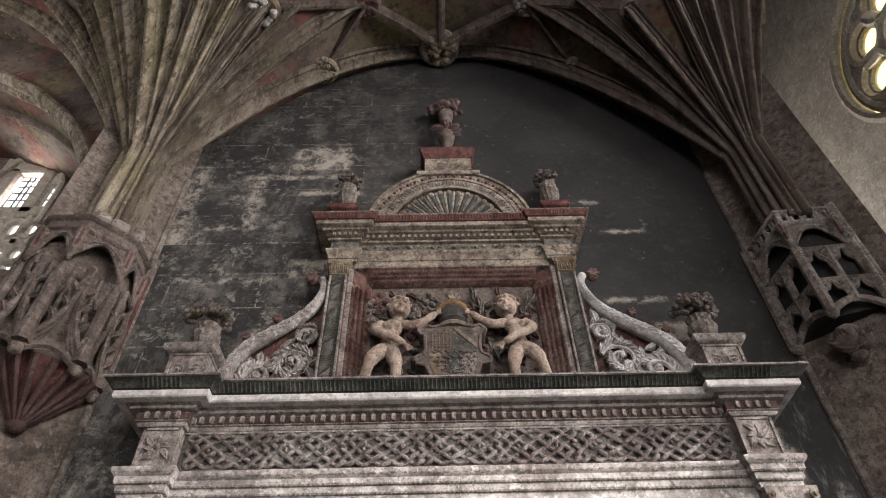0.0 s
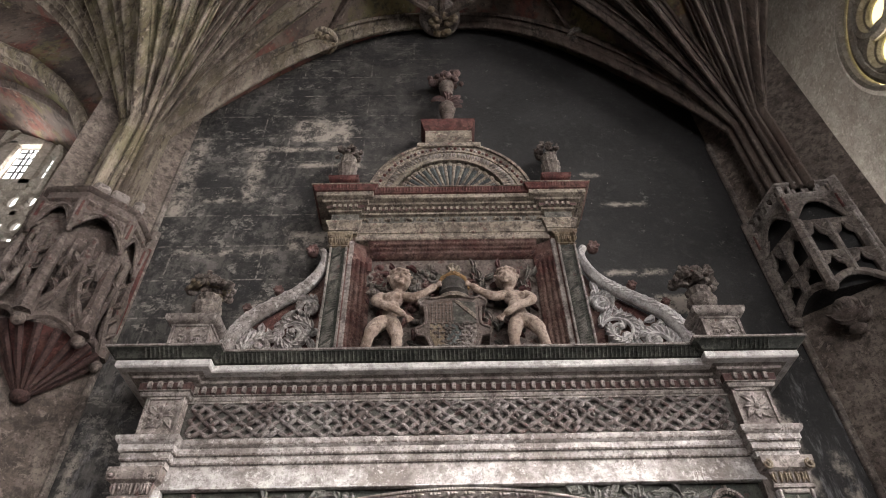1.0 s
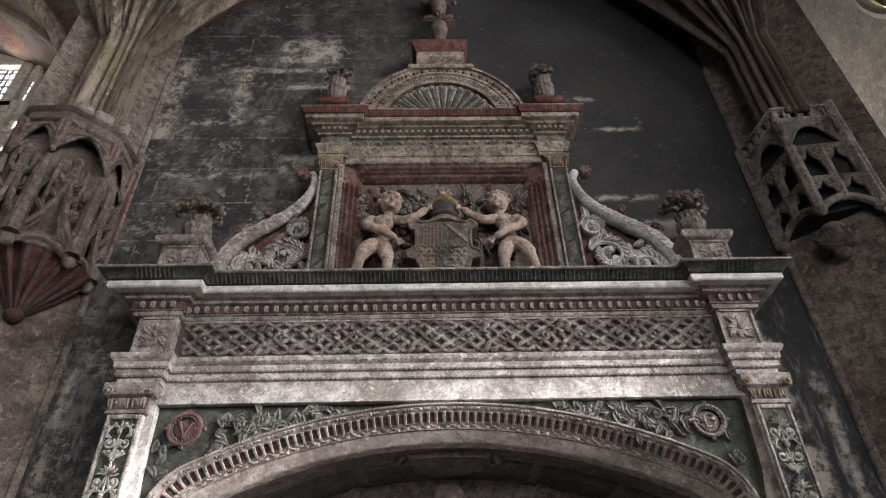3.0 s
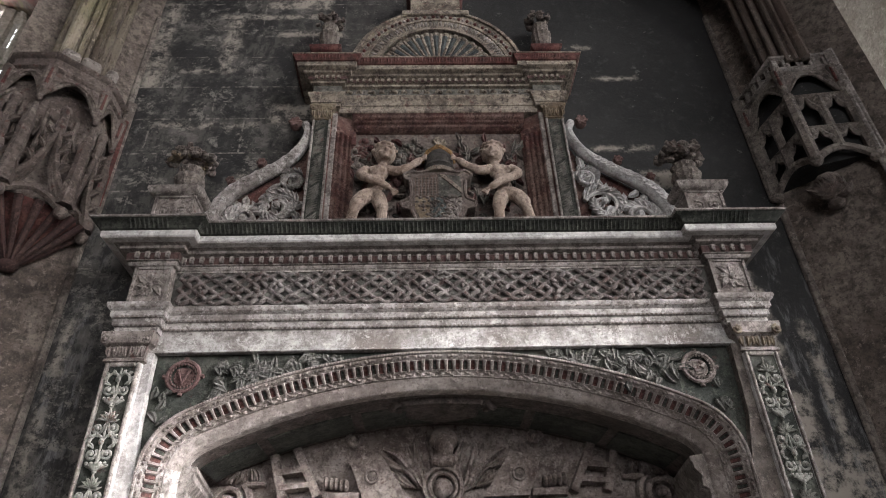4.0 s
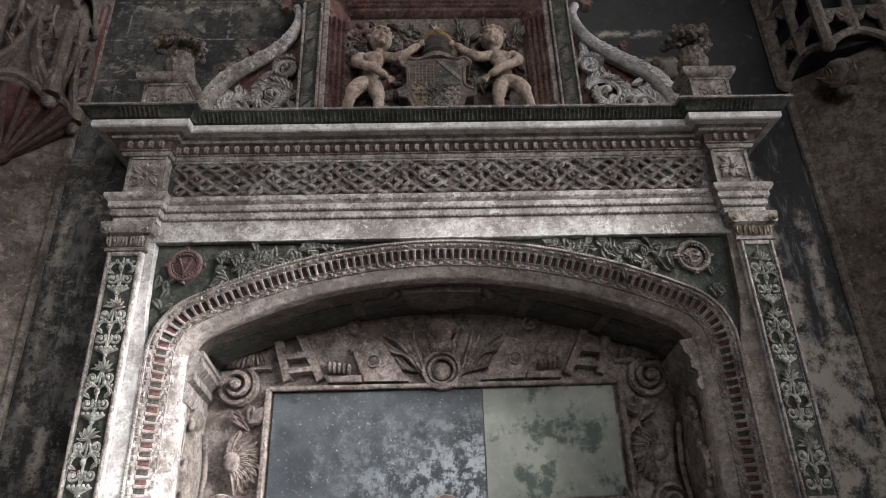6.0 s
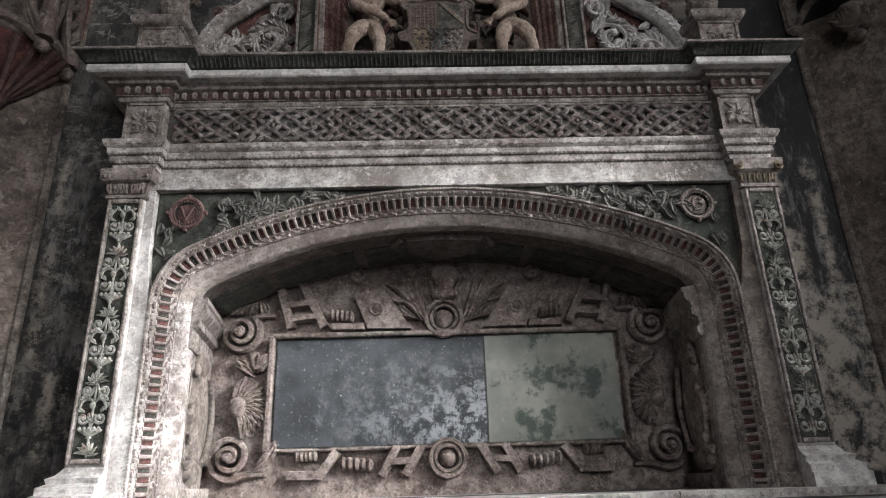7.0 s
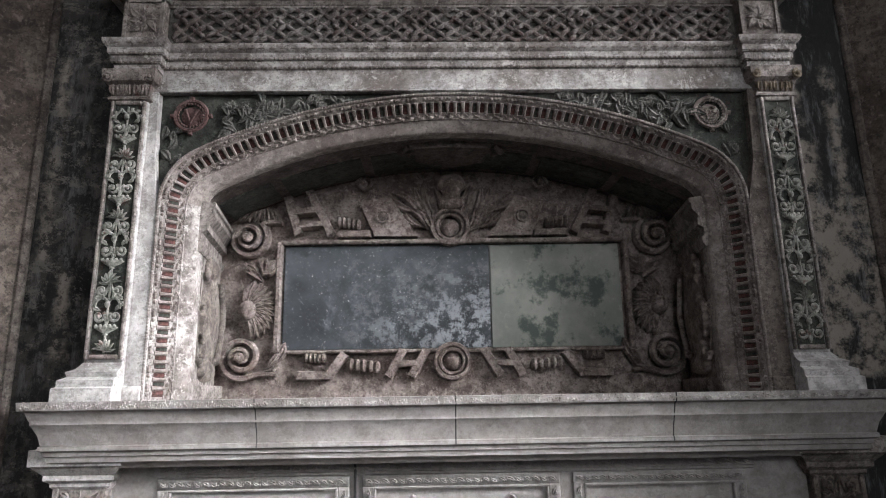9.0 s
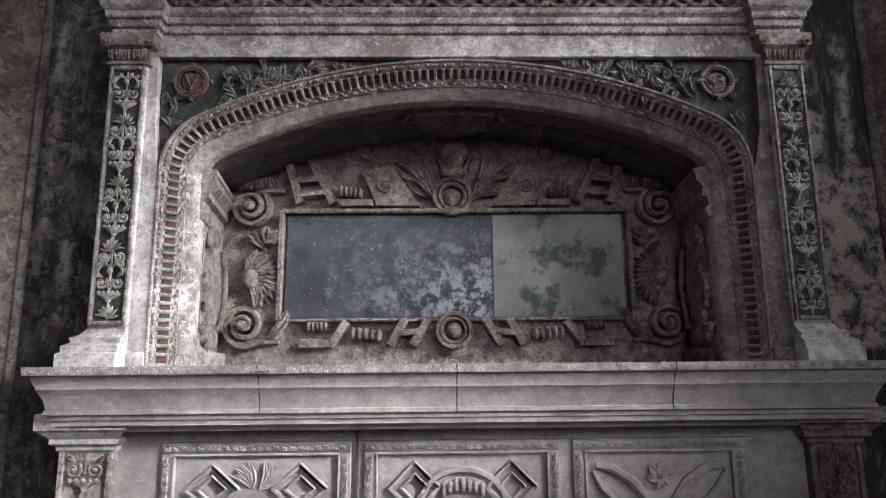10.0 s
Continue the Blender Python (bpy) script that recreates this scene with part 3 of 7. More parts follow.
def candelabrum(mesh, x, z0, z1, y, half, rng):
    """Grotesque relief, the same on both sides of a stem: cups, scrolls, palmettes and drooping leaves, from z0 up to z1."""
    mesh.tube([(x, y, z0), (x, y - 0.006, (z0 + z1) / 2), (x, y, z1)], 0.008, 6)
    half *= 1.08

    def cup(z, w, h):
        mesh.loft([[(x + w * q * math.cos(a), y - 0.026 * math.sin(a), z + v * h) for a in [math.pi * j / 8 for j in range(9)]]
                   for q, v in ((0.22, 0.0), (0.16, 0.2), (0.45, 0.42), (0.8, 0.68), (1.0, 0.86), (0.92, 1.0))], True)
        for j in range(5):
            mesh.ball((x + (j - 2) * w * 0.38, y - 0.016, z + h * 1.06), w * 0.17, 6, 4)

    def scrolls(z, r, up):
        for s in (-1, 1):
            spiral(mesh, x + s * half * 0.55, z, y, r, 1.5, s, 2.4 if up else -2.4, 0.0115, (x, z - r * 1.5 if up else z + r * 1.5), 0.010, 18)
            leaf(mesh, x + s * half * 0.5, z + (r if up else -r), y, 90 - s * 55 if up else -90 + s * 55, half * 0.55, half * 0.30, 0.02)

    def palmette(z, size):
        for a in (8, 38, 64, 90, 116, 142, 172):
            leaf(mesh, x, z, y, a, size * (1.15 if a == 90 else 0.95), size * 0.27, 0.022)

    def droop(z):
        for s in (-1, 1):
            mesh.tube(smooth([(x, y, z), (x + s * half * 0.35, y - 0.010, z + 0.03), (x + s * half * 0.75, y - 0.014, z + 0.005), (x + s * half * 0.85, y - 0.010, z - 0.045)], 3), 0.0095, 6)
            for q, a in ((0.35, 75), (0.62, 30), (0.85, -60)):
                leaf(mesh, x + s * half * q, z + 0.015 - 0.04 * max(0, q - 0.6), y - 0.006, 90 - s * (90 - a), half * 0.42, half * 0.26, 0.018)

    z, k = z0 + 0.015, rng.randrange(3)
    while z < z1 - 0.075:
        kind = k % 5
        if kind == 0:
            palmette(z, half * 0.85)
            z += half * 1.02
        elif kind == 1:
            cup(z, half * 0.82, 0.055)
            z += 0.074
        elif kind == 2:
            scrolls(z + 0.048, half * 0.40, True)
            z += 0.096
        elif kind == 3:
            droop(z + 0.045)
            mesh.ball((x, y - 0.014, z + 0.03), (0.019, 0.018, 0.024), 8, 6)
            z += 0.082
        else:
            scrolls(z + 0.040, half * 0.36, False)
            z += 0.086
        k += 1
    return mesh


def along_plan(plan_pts, spacing, out):
    """Places along a plan path, pushed outward: (x, y, turn about z)."""
    found = []
    for (ax, ay), (bx, by) in zip(plan_pts[:-1], plan_pts[1:]):
        d = Vector((bx - ax, by - ay))
        ln = d.length
        d.normalize()
        nrm = Vector((d.y, -d.x))
        k = max(1, round((ln) / spacing))
        for i in range(k):
            q = (i + 0.5) / k * ln
            found.append((ax + d.x * q + nrm.x * out, ay + d.y * q + nrm.y * out, math.atan2(d.y, d.x)))
    return found


def row_of(mesh, item, plan_pts, spacing, out, z):
    for x, y, a in along_plan(plan_pts, spacing, out):
        m = Matrix.Translation((x, y, z)) @ Matrix.Rotation(a, 4, 'Z')
        mesh.add([tuple(m @ Vector(p)) for p in item.v], item.f)
    return mesh


def smooth(pts, k=4):
    """A rounded line through the points."""
    p = [pts[0]] + list(pts) + [pts[-1]]
    found = []
    for i in range(1, len(p) - 2):
        for j in range(k):
            t = j / k
            found.append(tuple(0.5 * (2 * b + (c - a) * t + (2 * a - 5 * b + 4 * c - d) * t * t + (3 * b - a - 3 * c + d) * t ** 3)
                               for a, b, c, d in zip(p[i - 1], p[i], p[i + 1], p[i + 2])))
    return found + [tuple(pts[-1])]


# ---- the monument: tomb chest, ledge, arch, entablature ----
chest = thing("tomb_chest", "grey carved stone tomb chest with framed relief panels", "tomb", (C, 0, 0))
m = Mesh()
m.box(C - 2.45, C + 2.45, 0.0, 0.39, 0.0, 1.24)
sub("body", m, STONE_GREY, chest)

ledge = thing("ledge", "thick moulded stone ledge with a rough worn front edge", "ledge", (C, 0, 1.24))
m = Mesh()
m.run([(C - 2.5, 0.4), (C - 2.5, -0.0), (C + 2.5, -0.0), (C + 2.5, 0.4)],
      [(0.0, 1.2), (0.03, 1.235), (0.045, 1.24), (0.045, 1.27), (0.06, 1.275), (0.06, 1.30), (0.085, 1.31), (0.085, 1.335),
       (0.075, 1.34), (0.09, 1.40), (0.12, 1.46), (0.125, 1.465), (0.125, 1.48), (0.135, 1.50), (0.15, 1.54), (0.18, 1.55), (0.185, 1.6)], 0.38)
m.box(C - 2.2, C + 2.2, 0.0, 1.4, 1.3, 1.598)
sub("slab", m, STONE_GREY, ledge)

surround = thing("arch_surround", "basket arch on carved pilasters with traces of red and green paint", "niche arch", (C, 0, 1.6))
curve = arch_curve()
# spandrel field with the arch cut out
m = Mesh()
top = 3.87
field = [(x + nx * 0.19, z + nz * 0.19) for x, z, nx, nz in curve]
n = len(field)
outer = []
for i, (x, z) in enumerate(field):
    if z < 2.9 and abs(x - C) > 1.5:
        outer.append((C + math.copysign(2.1, x - C), z))
    else:
        outer.append((min(max((x - C) * 1.23, -2.1), 2.1) + C, top))
m.loft([[(x, 0.1, z) for x, z in field] , [(x, 0.1, z) for x, z in outer]][::-1])
m.f = [q for q in m.f if not (0 in (i % n for i in q) and n - 1 in (i % n for i in q))]
sub("spandrel_field", m, GREEN_DEEP, surround)
m = Mesh()
m.box(C - 2.155, C + 2.155, 0.05, 0.4, 3.735, 3.866)
m.run([(C - 2.155, 0.05), (C + 2.155, 0.05)], [(0.0, 3.728), (0.014, 3.734), (0.014, 3.744), (0.0, 3.75)], 0.02)
sub("plain_band", m, BAND, surround, "band of flaking whitewash over the arch")
RING_PROFILE = [(0.0, 0.36), (0.0, 0.262), (0.006, 0.252), (0.064, 0.192), (0.069, 0.190), (0.072, 0.176), (0.080, 0.176), (0.098, 0.160), (0.108, 0.150), (0.110, 0.142), (0.116, 0.146),
                (0.166, 0.092), (0.168, 0.078), (0.174, 0.074), (0.192, 0.052), (0.196, 0.052), (0.198, 0.036), (0.214, 0.030), (0.217, 0.04), (0.217, 0.42)]
m = Mesh()
lows = [i for i, p in enumerate(curve) if p[1] < 2.95 and i < len(curve) / 2]
m.along(curve[lows[-1]:], RING_PROFILE)
sub("arch_moulding", m, RING, surround)
# Paler left jamb: white rubbing plus the light it catches, put in colour.
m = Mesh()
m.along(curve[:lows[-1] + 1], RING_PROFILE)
sub("white_jamb", m, PALE, surround, "jamb moulding paler for rubbing and the light it catches")

for side in (-1, 1):
    x0, x1 = sorted((C + side * 2.16, C + side * 2.41))
    m = Mesh()
    m.box(x0, x1, 0.0, 0.4, 1.83, 3.66, 0.006)
    m.box(x0 + 0.004, x1 - 0.004, 0.004, 0.4, 1.6, 1.85)
    pil = sub("pilaster", m, STONE_WHITE, surround)
    a, b = sorted((0.085 + side * 2.03, C + side * 2.163))
    m = Mesh()
    m.plate([(0.085 + side * 2.035, 1.6), (C + side * 2.162, 1.6), (C + side * 2.162, 3.73), (C + side * 2.105, 3.73), (C + side * 2.09, 3.2), (0.085 + side * 2.038, 2.9)], 0.034, 0.4)
    m.box(a, b, 0.016, 0.4, 1.6, 1.69, 0.006)
    # White left, brown right: rubbing on the left, plus light and shade as colour.
    sub("jamb_strip", m, STONE_WHITE if side < 0 else STONE_BROWN, surround, "rubbed stone strip beside the arch, whitened also for its light" if side < 0 else "stone strip beside the arch, brown put in for its shade")
    path = [(x0, 0.4), (x0, 0.0), (x1, 0.0), (x1, 0.4)]
    m = Mesh()
    m.run(path[:3] if side < 0 else path[1:], [(0.12, 1.6), (0.12, 1.68), (0.10, 1.69), (0.10, 1.73), (0.06, 1.75), (0.07, 1.78), (0.03, 1.80), (0.0, 1.84)], 0.05)
    sub("base", m, STONE_WHITE, surround)
    m = Mesh()
    m.run(path, [(0.0, 3.64), (0.02, 3.65), (0.02, 3.67), (0.005, 3.68), (0.02, 3.76), (0.05, 3.78), (0.06, 3.83), (0.06, 3.865)], 0.05)
    sub("capital", m, STONE_PINK, surround)

entab = thing("main_entablature", "long stone entablature with interlace frieze and leafy green cornice", "entablature", (C, 0, 3.87))
B = 2.09
W = 2.40
plan = lambda y, yb, w=W: [(C - w, 0.4), (C - w, yb), (C - B, yb), (C - B, y), (C + B, y), (C + B, yb), (C + w, yb), (C + w, 0.4)]
m = Mesh()
m.run(plan(0.05, -0.04), [(0.0, 3.866), (0.0, 3.905), (0.012, 3.91), (0.012, 3.918), (0.02, 3.92), (0.02, 3.965), (0.032, 3.97), (0.032, 3.978),
                         (0.04, 3.98), (0.04, 4.02), (0.055, 4.03), (0.07, 4.055), (0.07, 4.08), (0.0, 4.09)], 0.1)
sub("architrave", m, PALE, entab)
m = Mesh()
m.box(C - B, C + B, 0.06, 0.4, 4.088, 4.43)
frieze = sub("frieze", m, stone("dark_frieze_ground", (0.075, 0.072, 0.066), (0.12, 0.118, 0.108), (0.03, 0.029, 0.026), 0.5), entab)
for side in (-1, 1):
    x0, x1 = sorted((C + side * B, C + side * (W - 0.03)))
    m = Mesh()
    m.box(x0, x1, -0.03, 0.4, 4.088, 4.43)
    sub("frieze_block", m, STONE_PINK, entab)
m = Mesh()
m.run(plan(0.06, -0.03), [(0.0, 4.42), (0.02, 4.425), (0.03, 4.44), (0.03, 4.455), (0.045, 4.46), (0.045, 4.53), (0.09, 4.54), (0.095, 4.56),
                         (0.15, 4.572), (0.19, 4.575), (0.20, 4.585), (0.20, 4.63)], 0.1)
sub("cornice", m, STONE, entab)
m = Mesh()
m.run(plan(0.06, -0.03), [(0.155, 4.568), (0.193, 4.571), (0.204, 4.583), (0.204, 4.628)], 0.02)
sub("corona", m, STONE_WHITE, entab, "whitened face of the cornice")
m = Mesh()
m.run(plan(0.06, -0.03), [(0.19, 4.629), (0.215, 4.64), (0.225, 4.66), (0.265, 4.695), (0.275, 4.70), (0.275, 4.72), (0.0, 4.722)], 0.1)
sub("leaf_sima", m, DARK_GREEN, entab)
m = Mesh()
m.box(C - 2.45, C + 2.45, -0.1, 0.4, 4.60, 4.715)
sub("cornice_top", m, STONE_BROWN, entab)

# the niche behind the arch
niche = thing("niche", "shadowed barrel niche with a strapwork frame on its back wall", "niche", (C, 0.4, 1.6), "", "structure")
# The soffit's stone is darker than that of the side walls.
SOFFIT = stone("dark_soffit_stone", (0.070, 0.056, 0.050), (0.125, 0.105, 0.095), (0.026, 0.022, 0.020), 0.6, (0.07, 0.035, 0.03), 0.1)
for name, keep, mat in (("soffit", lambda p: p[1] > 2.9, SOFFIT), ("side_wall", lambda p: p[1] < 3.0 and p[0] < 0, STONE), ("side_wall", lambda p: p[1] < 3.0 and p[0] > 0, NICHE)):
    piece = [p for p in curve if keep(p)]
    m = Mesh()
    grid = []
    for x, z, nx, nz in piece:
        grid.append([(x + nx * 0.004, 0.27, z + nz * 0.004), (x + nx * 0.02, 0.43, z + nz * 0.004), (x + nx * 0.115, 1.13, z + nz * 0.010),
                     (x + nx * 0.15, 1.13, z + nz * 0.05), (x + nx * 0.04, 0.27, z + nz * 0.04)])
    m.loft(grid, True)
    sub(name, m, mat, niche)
m = Mesh()
m.box(C - 2.1, C + 2.1, 1.12, 1.4, 1.55, 3.8)
sub("back", m, NICHE, niche)

slab = thing("inscription_slab", "blue-black stone slab, scoured and blotched with white", "slab", (C, 1.1, 1.98))
m = Mesh()
m.box(-1.31, 0.40, 1.085, 1.12, 1.98, 2.84, 0.006)
sub("dark_slab", m, SLAB, slab)
m = Mesh()
m.box(0.405, 1.50, 1.09, 1.12, 1.98, 2.84, 0.006)
sub("pale_slab", m, PALE_SLAB, slab, "pale grey-green half of the slab with dark mould")

# ---- the upper aedicule ----
WORN_RED = stone("rubbed_red_leaf", (0.085, 0.032, 0.028), (0.17, 0.115, 0.096), (0.035, 0.017, 0.016), 0.6)
aed = thing("aedicule", "painted stone aedicule with red mouldings and a fan-shaped pediment", "aedicule", (C, 0.2, 4.72))
m = Mesh()
m.box(C - 1.0, C + 1.0, 0.25, 0.4, 4.72, 6.25)
sub("panel_back", m, CANOPY, aed)
for side in (-1, 1):
    x0, x1 = sorted((C + side * 1.01, C + side * 1.175))
    m = Mesh()
    m.box(x0, x1, 0.08, 0.4, 4.72, 6.12, 0.006)
    sub("pilaster", m, DARK_GREEN, aed)
    m = Mesh()
    xa, xb = sorted((C + side * 0.955, C + side * 1.003))
    m.box(xa, xb, 0.095, 0.2, 4.722, 6.2, 0.008)
    sub("pale_strip", m, STONE, aed, "pale rubbed strip beside the pilaster")
    m = Mesh()
    m.run([(x0, 0.4), (x0, 0.08), (x1, 0.08), (x1, 0.4)], [(0.0, 6.09), (0.015, 6.1), (0.0, 6.12), (0.015, 6.2), (0.04, 6.24), (0.04, 6.27)], 0.05)
    cap = sub("capital", m, GOLD, aed)
    m = Mesh()
    for j in range(5):
        leaf(m, x0 + 0.005 + j * 0.039, 6.12, 0.072, 90, 0.09, 0.045, 0.026, 0.5)
    for s in (-1, 1):
        spiral(m, (x0 + x1) / 2 + s * 0.085, 6.225, 0.055, 0.03, 1.4, s, 1.5, 0.012, None, 0.008, 12)
    each("capital_leaf", m, GOLD, cap)
    xs = [C + side * 0.785, C + side * 0.81, C + side * 0.98, C + side * 1.01]
    m = Mesh()
    m.loft([[(xs[0], 0.26, z), (xs[0], 0.22, z), (xs[1], 0.2, z), (xs[2], 0.11, z), (xs[3], 0.09, z), (xs[3], 0.26, z)] for z in (4.72, 6.25)], True)
    sub("red_jamb", m, WORN_RED, aed)
m = Mesh()
m.loft([[(x, 0.26, 6.06), (x, 0.21, 6.06), (x, 0.19, 6.075), (x, 0.12, 6.185), (x, 0.1, 6.2), (x, 0.26, 6.2)] for x in (C - 0.82, C + 0.82)], True)
sub("red_lintel", m, WORN_RED, aed)
m = Mesh()
m.box(C - 0.95, C + 0.95, 0.092, 0.3, 6.199, 6.251, 0.008)
sub("pale_course", m, AEDI, aed)
AB, AW = 0.93, 1.20
plan_a = [(C - AW, 0.4), (C - AW, 0.05), (C - AB, 0.05), (C - AB, 0.10), (C + AB, 0.10), (C + AB, 0.05), (C + AW, 0.05), (C + AW, 0.4)]
m = Mesh()
m.run(plan_a, [(0.0, 6.25), (0.0, 6.29), (0.01, 6.295), (0.01, 6.34), (0.03, 6.37), (0.04, 6.4), (0.04, 6.42), (0.0, 6.425)], 0.1)
sub("architrave", m, AEDI, aed)
m = Mesh()
m.run(plan_a, [(0.0, 6.424), (0.0, 6.57)], 0.1)
sub("frieze", m, GREEN, aed)
m = Mesh()
m.run(plan_a, [(0.0, 6.568), (0.03, 6.58), (0.03, 6.61), (0.05, 6.615), (0.05, 6.665), (0.09, 6.68), (0.10, 6.70), (0.14, 6.71), (0.15, 6.72), (0.15, 6.78)], 0.1)
sub("cornice", m, AEDI, aed)
m = Mesh()
m.run(plan_a, [(0.14, 6.779), (0.165, 6.79), (0.185, 6.85), (0.195, 6.87), (0.195, 6.885), (0.0, 6.887)], 0.1)
sub("red_sima", m, RED, aed)
m = Mesh()
m.box(C - 1.2, C + 1.2, 0.0, 0.4, 6.75, 6.882)
sub("top", m, AEDI, aed)


def half_ring(r0, r1, y0, y1, cz=6.89, squash=1.13, n=40):
    rings = []
    for i in range(n + 1):
        a = math.pi * i / n
        rings.append([(C + r * math.cos(a), y, cz + r * squash * math.sin(a)) for r, y in ((r0, y1), (r0, y0), (r1, y0), (r1, y1))])
    return rings


m = Mesh()
m.loft(half_ring(0.0, 0.62, 0.15, 0.4), True)
sub("fan_back", m, AEDI, aed)
m = Mesh()
m.loft(half_ring(0.6, 0.88, 0.1, 0.4), True)
sub("fan_ring", m, AEDI, aed)
m = Mesh()
m.box(C - 0.36, C + 0.36, 0.06, 0.4, 7.80, 7.87, 0.008)
m.box(C - 0.27, C + 0.27, 0.09, 0.4, 7.87, 8.03, 0.006)
sub("top_block", m, AEDI, aed)
m = Mesh()
m.run([(C - 0.27, 0.4), (C - 0.27, 0.09), (C + 0.27, 0.09), (C + 0.27, 0.4)], [(0.0, 8.03), (0.02, 8.05), (0.045, 8.12), (0.05, 8.15), (0.0, 8.152)], 0.1)
sub("red_cap", m, RED, aed)

# ---- ornament of the monument ----
front = lambda p: p[1:-1]

# main entablature: dentils, bead rows, leaves of the cornice
P1 = plan(0.06, -0.03)
m = Mesh()
m.box(-0.016, 0.016, -0.028, 0.012, -0.028, 0.03, 0.004)
places = [(Matrix.Translation((x, y, 4.497)) @ Matrix.Rotation(a, 4, 'Z'), 0) for x, y, a in along_plan(front(P1), 0.078, 0.045)]
dent_band = Mesh()
dent_band.run(P1, [(0.0455, 4.468), (0.0465, 4.526)], 0.02)
DARK_RED = stone("dark_red_ground", (0.06, 0.030, 0.028), (0.10, 0.06, 0.055), (0.03, 0.018, 0.017), 0.5)
band = sub("dentil_band", dent_band, DARK_RED, entab, "dark red ground behind the dentils")
pieces("dentil", m, [STONE_PINK], band, places)
P0 = plan(0.05, -0.04)
m = Mesh()
bead = Mesh().ball((0, 0, 0), (0.012, 0.009, 0.010), 6, 4)
dash = Mesh().ball((0, 0, 0), (0.026, 0.008, 0.009), 6, 4)
for z, out in ((3.914, 0.012), (3.974, 0.032)):
    row_of(m, bead, front(P0), 0.034, out + 0.004, z)
row_of(m, dash, front(P0), 0.075, 0.062, 4.045)
tagged(sub("bead_moulding", m, STONE_PINK, entab, "small beads and reels in rows"), "", "", "", "stuff")
m = Mesh()
blade = Mesh()
blade.loft([[(-0.013, 0.0, -0.03), (0, -0.016, -0.032), (0.013, 0.0, -0.03)], [(-0.014, -0.012, 0.0), (0, -0.036, 0.0), (0.014, -0.012, 0.0)],
            [(-0.011, -0.045, 0.028), (0, -0.066, 0.026), (0.011, -0.045, 0.028)]], True)
row_of(m, blade, front(P1), 0.034, 0.212, 4.668)
tagged(sub("cornice_leaf", m, DARK_GREEN, entab, "row of upright dark green leaves"), "", "", "", "stuff")
m = Mesh()
m.run(P1, [(0.262, 4.703), (0.285, 4.708), (0.287, 4.722), (0.26, 4.7235)], 0.02)
sub("top_fillet", m, STONE, entab)

# interlace on the frieze: plaited knots side by side, each one endless strand
def knot(x0, x1, z0, z1, y, turns_x, turns_z, phase):
    """A strand that runs slantwise to and fro between the edges of a field and closes on itself."""
    def sweep(u):
        u = u % 1.0
        t = 4 * u - 1 if u < 0.5 else 3 - 4 * u
        return 0.72 * t + 0.28 * math.sin(t * math.pi / 2)
    n = 240
    pts = []
    for i in range(n):
        u = i / n
        pts.append((x0 + (x1 - x0) * (0.5 + 0.5 * sweep(turns_x * u)), y - 0.011 * math.sin(2 * math.pi * (2 * turns_x * turns_z) * u), z0 + (z1 - z0) * (0.5 + 0.5 * sweep(turns_z * u + phase))))
    return pts + pts[:2]


Z0, Z1, Y = 4.125, 4.398, 0.048
units = 7
L = (2 * B - 0.12) / units
for i in range(units):
    x0 = C - B + 0.06 + i * L
    rough = random.Random(60 + i)
    m = Mesh()
    pts = knot(x0 - 0.012, x0 + L + 0.012, Z0, Z1, Y, 3, 5, 0.0833 + 0.008 * rough.random())
    pts = [(x, y, z + 0.004 * math.sin(9 * x + i)) for x, y, z in pts]
    m.tube(pts, 0.0185, 8, 0.9)
    for q in (0.25, 0.75):
        m.ball((x0 + L * q, Y + 0.004, (Z0 + Z1) / 2 + 0.01), (0.016, 0.014, 0.02), 6, 5)
    sub("interlace_knot", m, INTERLACE, frieze)
m = Mesh()
m.run([(C - B, 0.06), (C + B, 0.06)], [(0.0, 4.405), (0.014, 4.408), (0.014, 4.425)], 0.02)
m.run([(C - B, 0.06), (C + B, 0.06)], [(0.014, 4.088), (0.014, 4.098), (0.0, 4.102)], 0.02)
sub("fillet", m, STONE, frieze)
for side in (-1, 1):
    xc = C + side * (B + W - 0.03) / 2
    m = Mesh()
    for a in (45, 135, 225, 315, 90, 270, 0, 180):
        leaf(m, xc, 4.26, -0.03, a, 0.13 if a % 90 else 0.10, 0.06, 0.022)
    m.ball((xc, -0.045, 4.26), 0.025, 8, 5)
    for sx in (-1, 1):
        m.box(xc + sx * 0.13 - 0.012, xc + sx * 0.13 + 0.012, -0.042, -0.029, 4.10, 4.42)
    m.box(xc - 0.14, xc + 0.14, -0.042, -0.029, 4.095, 4.115)
    m.box(xc - 0.14, xc + 0.14, -0.042, -0.029, 4.40, 4.42)
    sub("rosette", m, STONE, entab, "leaf rosette in a framed block")

# arch ring: flutes, beads, leaf chain
def on_curve(offset, spacing, curve_pts):
    pts = [(x + nx * offset, z + nz * offset, math.atan2(nz, nx)) for x, z, nx, nz in curve_pts]
    left = spacing * 0.5
    found = []
    for (x0, z0, a0), (x1, z1, a1) in zip(pts[:-1], pts[1:]):
        ln = math.hypot(x1 - x0, z1 - z0)
        while left < ln:
            k = left / ln
            found.append((x0 + (x1 - x0) * k, z0 + (z1 - z0) * k, a0 + (a1 - a0) * k))
            left += spacing
        left -= ln
    return found


ring_curve = arch_curve(foot=1.62)
m = Mesh()
m.along(ring_curve, [(0.114, 0.17), (0.114, 0.147), (0.164, 0.093), (0.164, 0.17)])
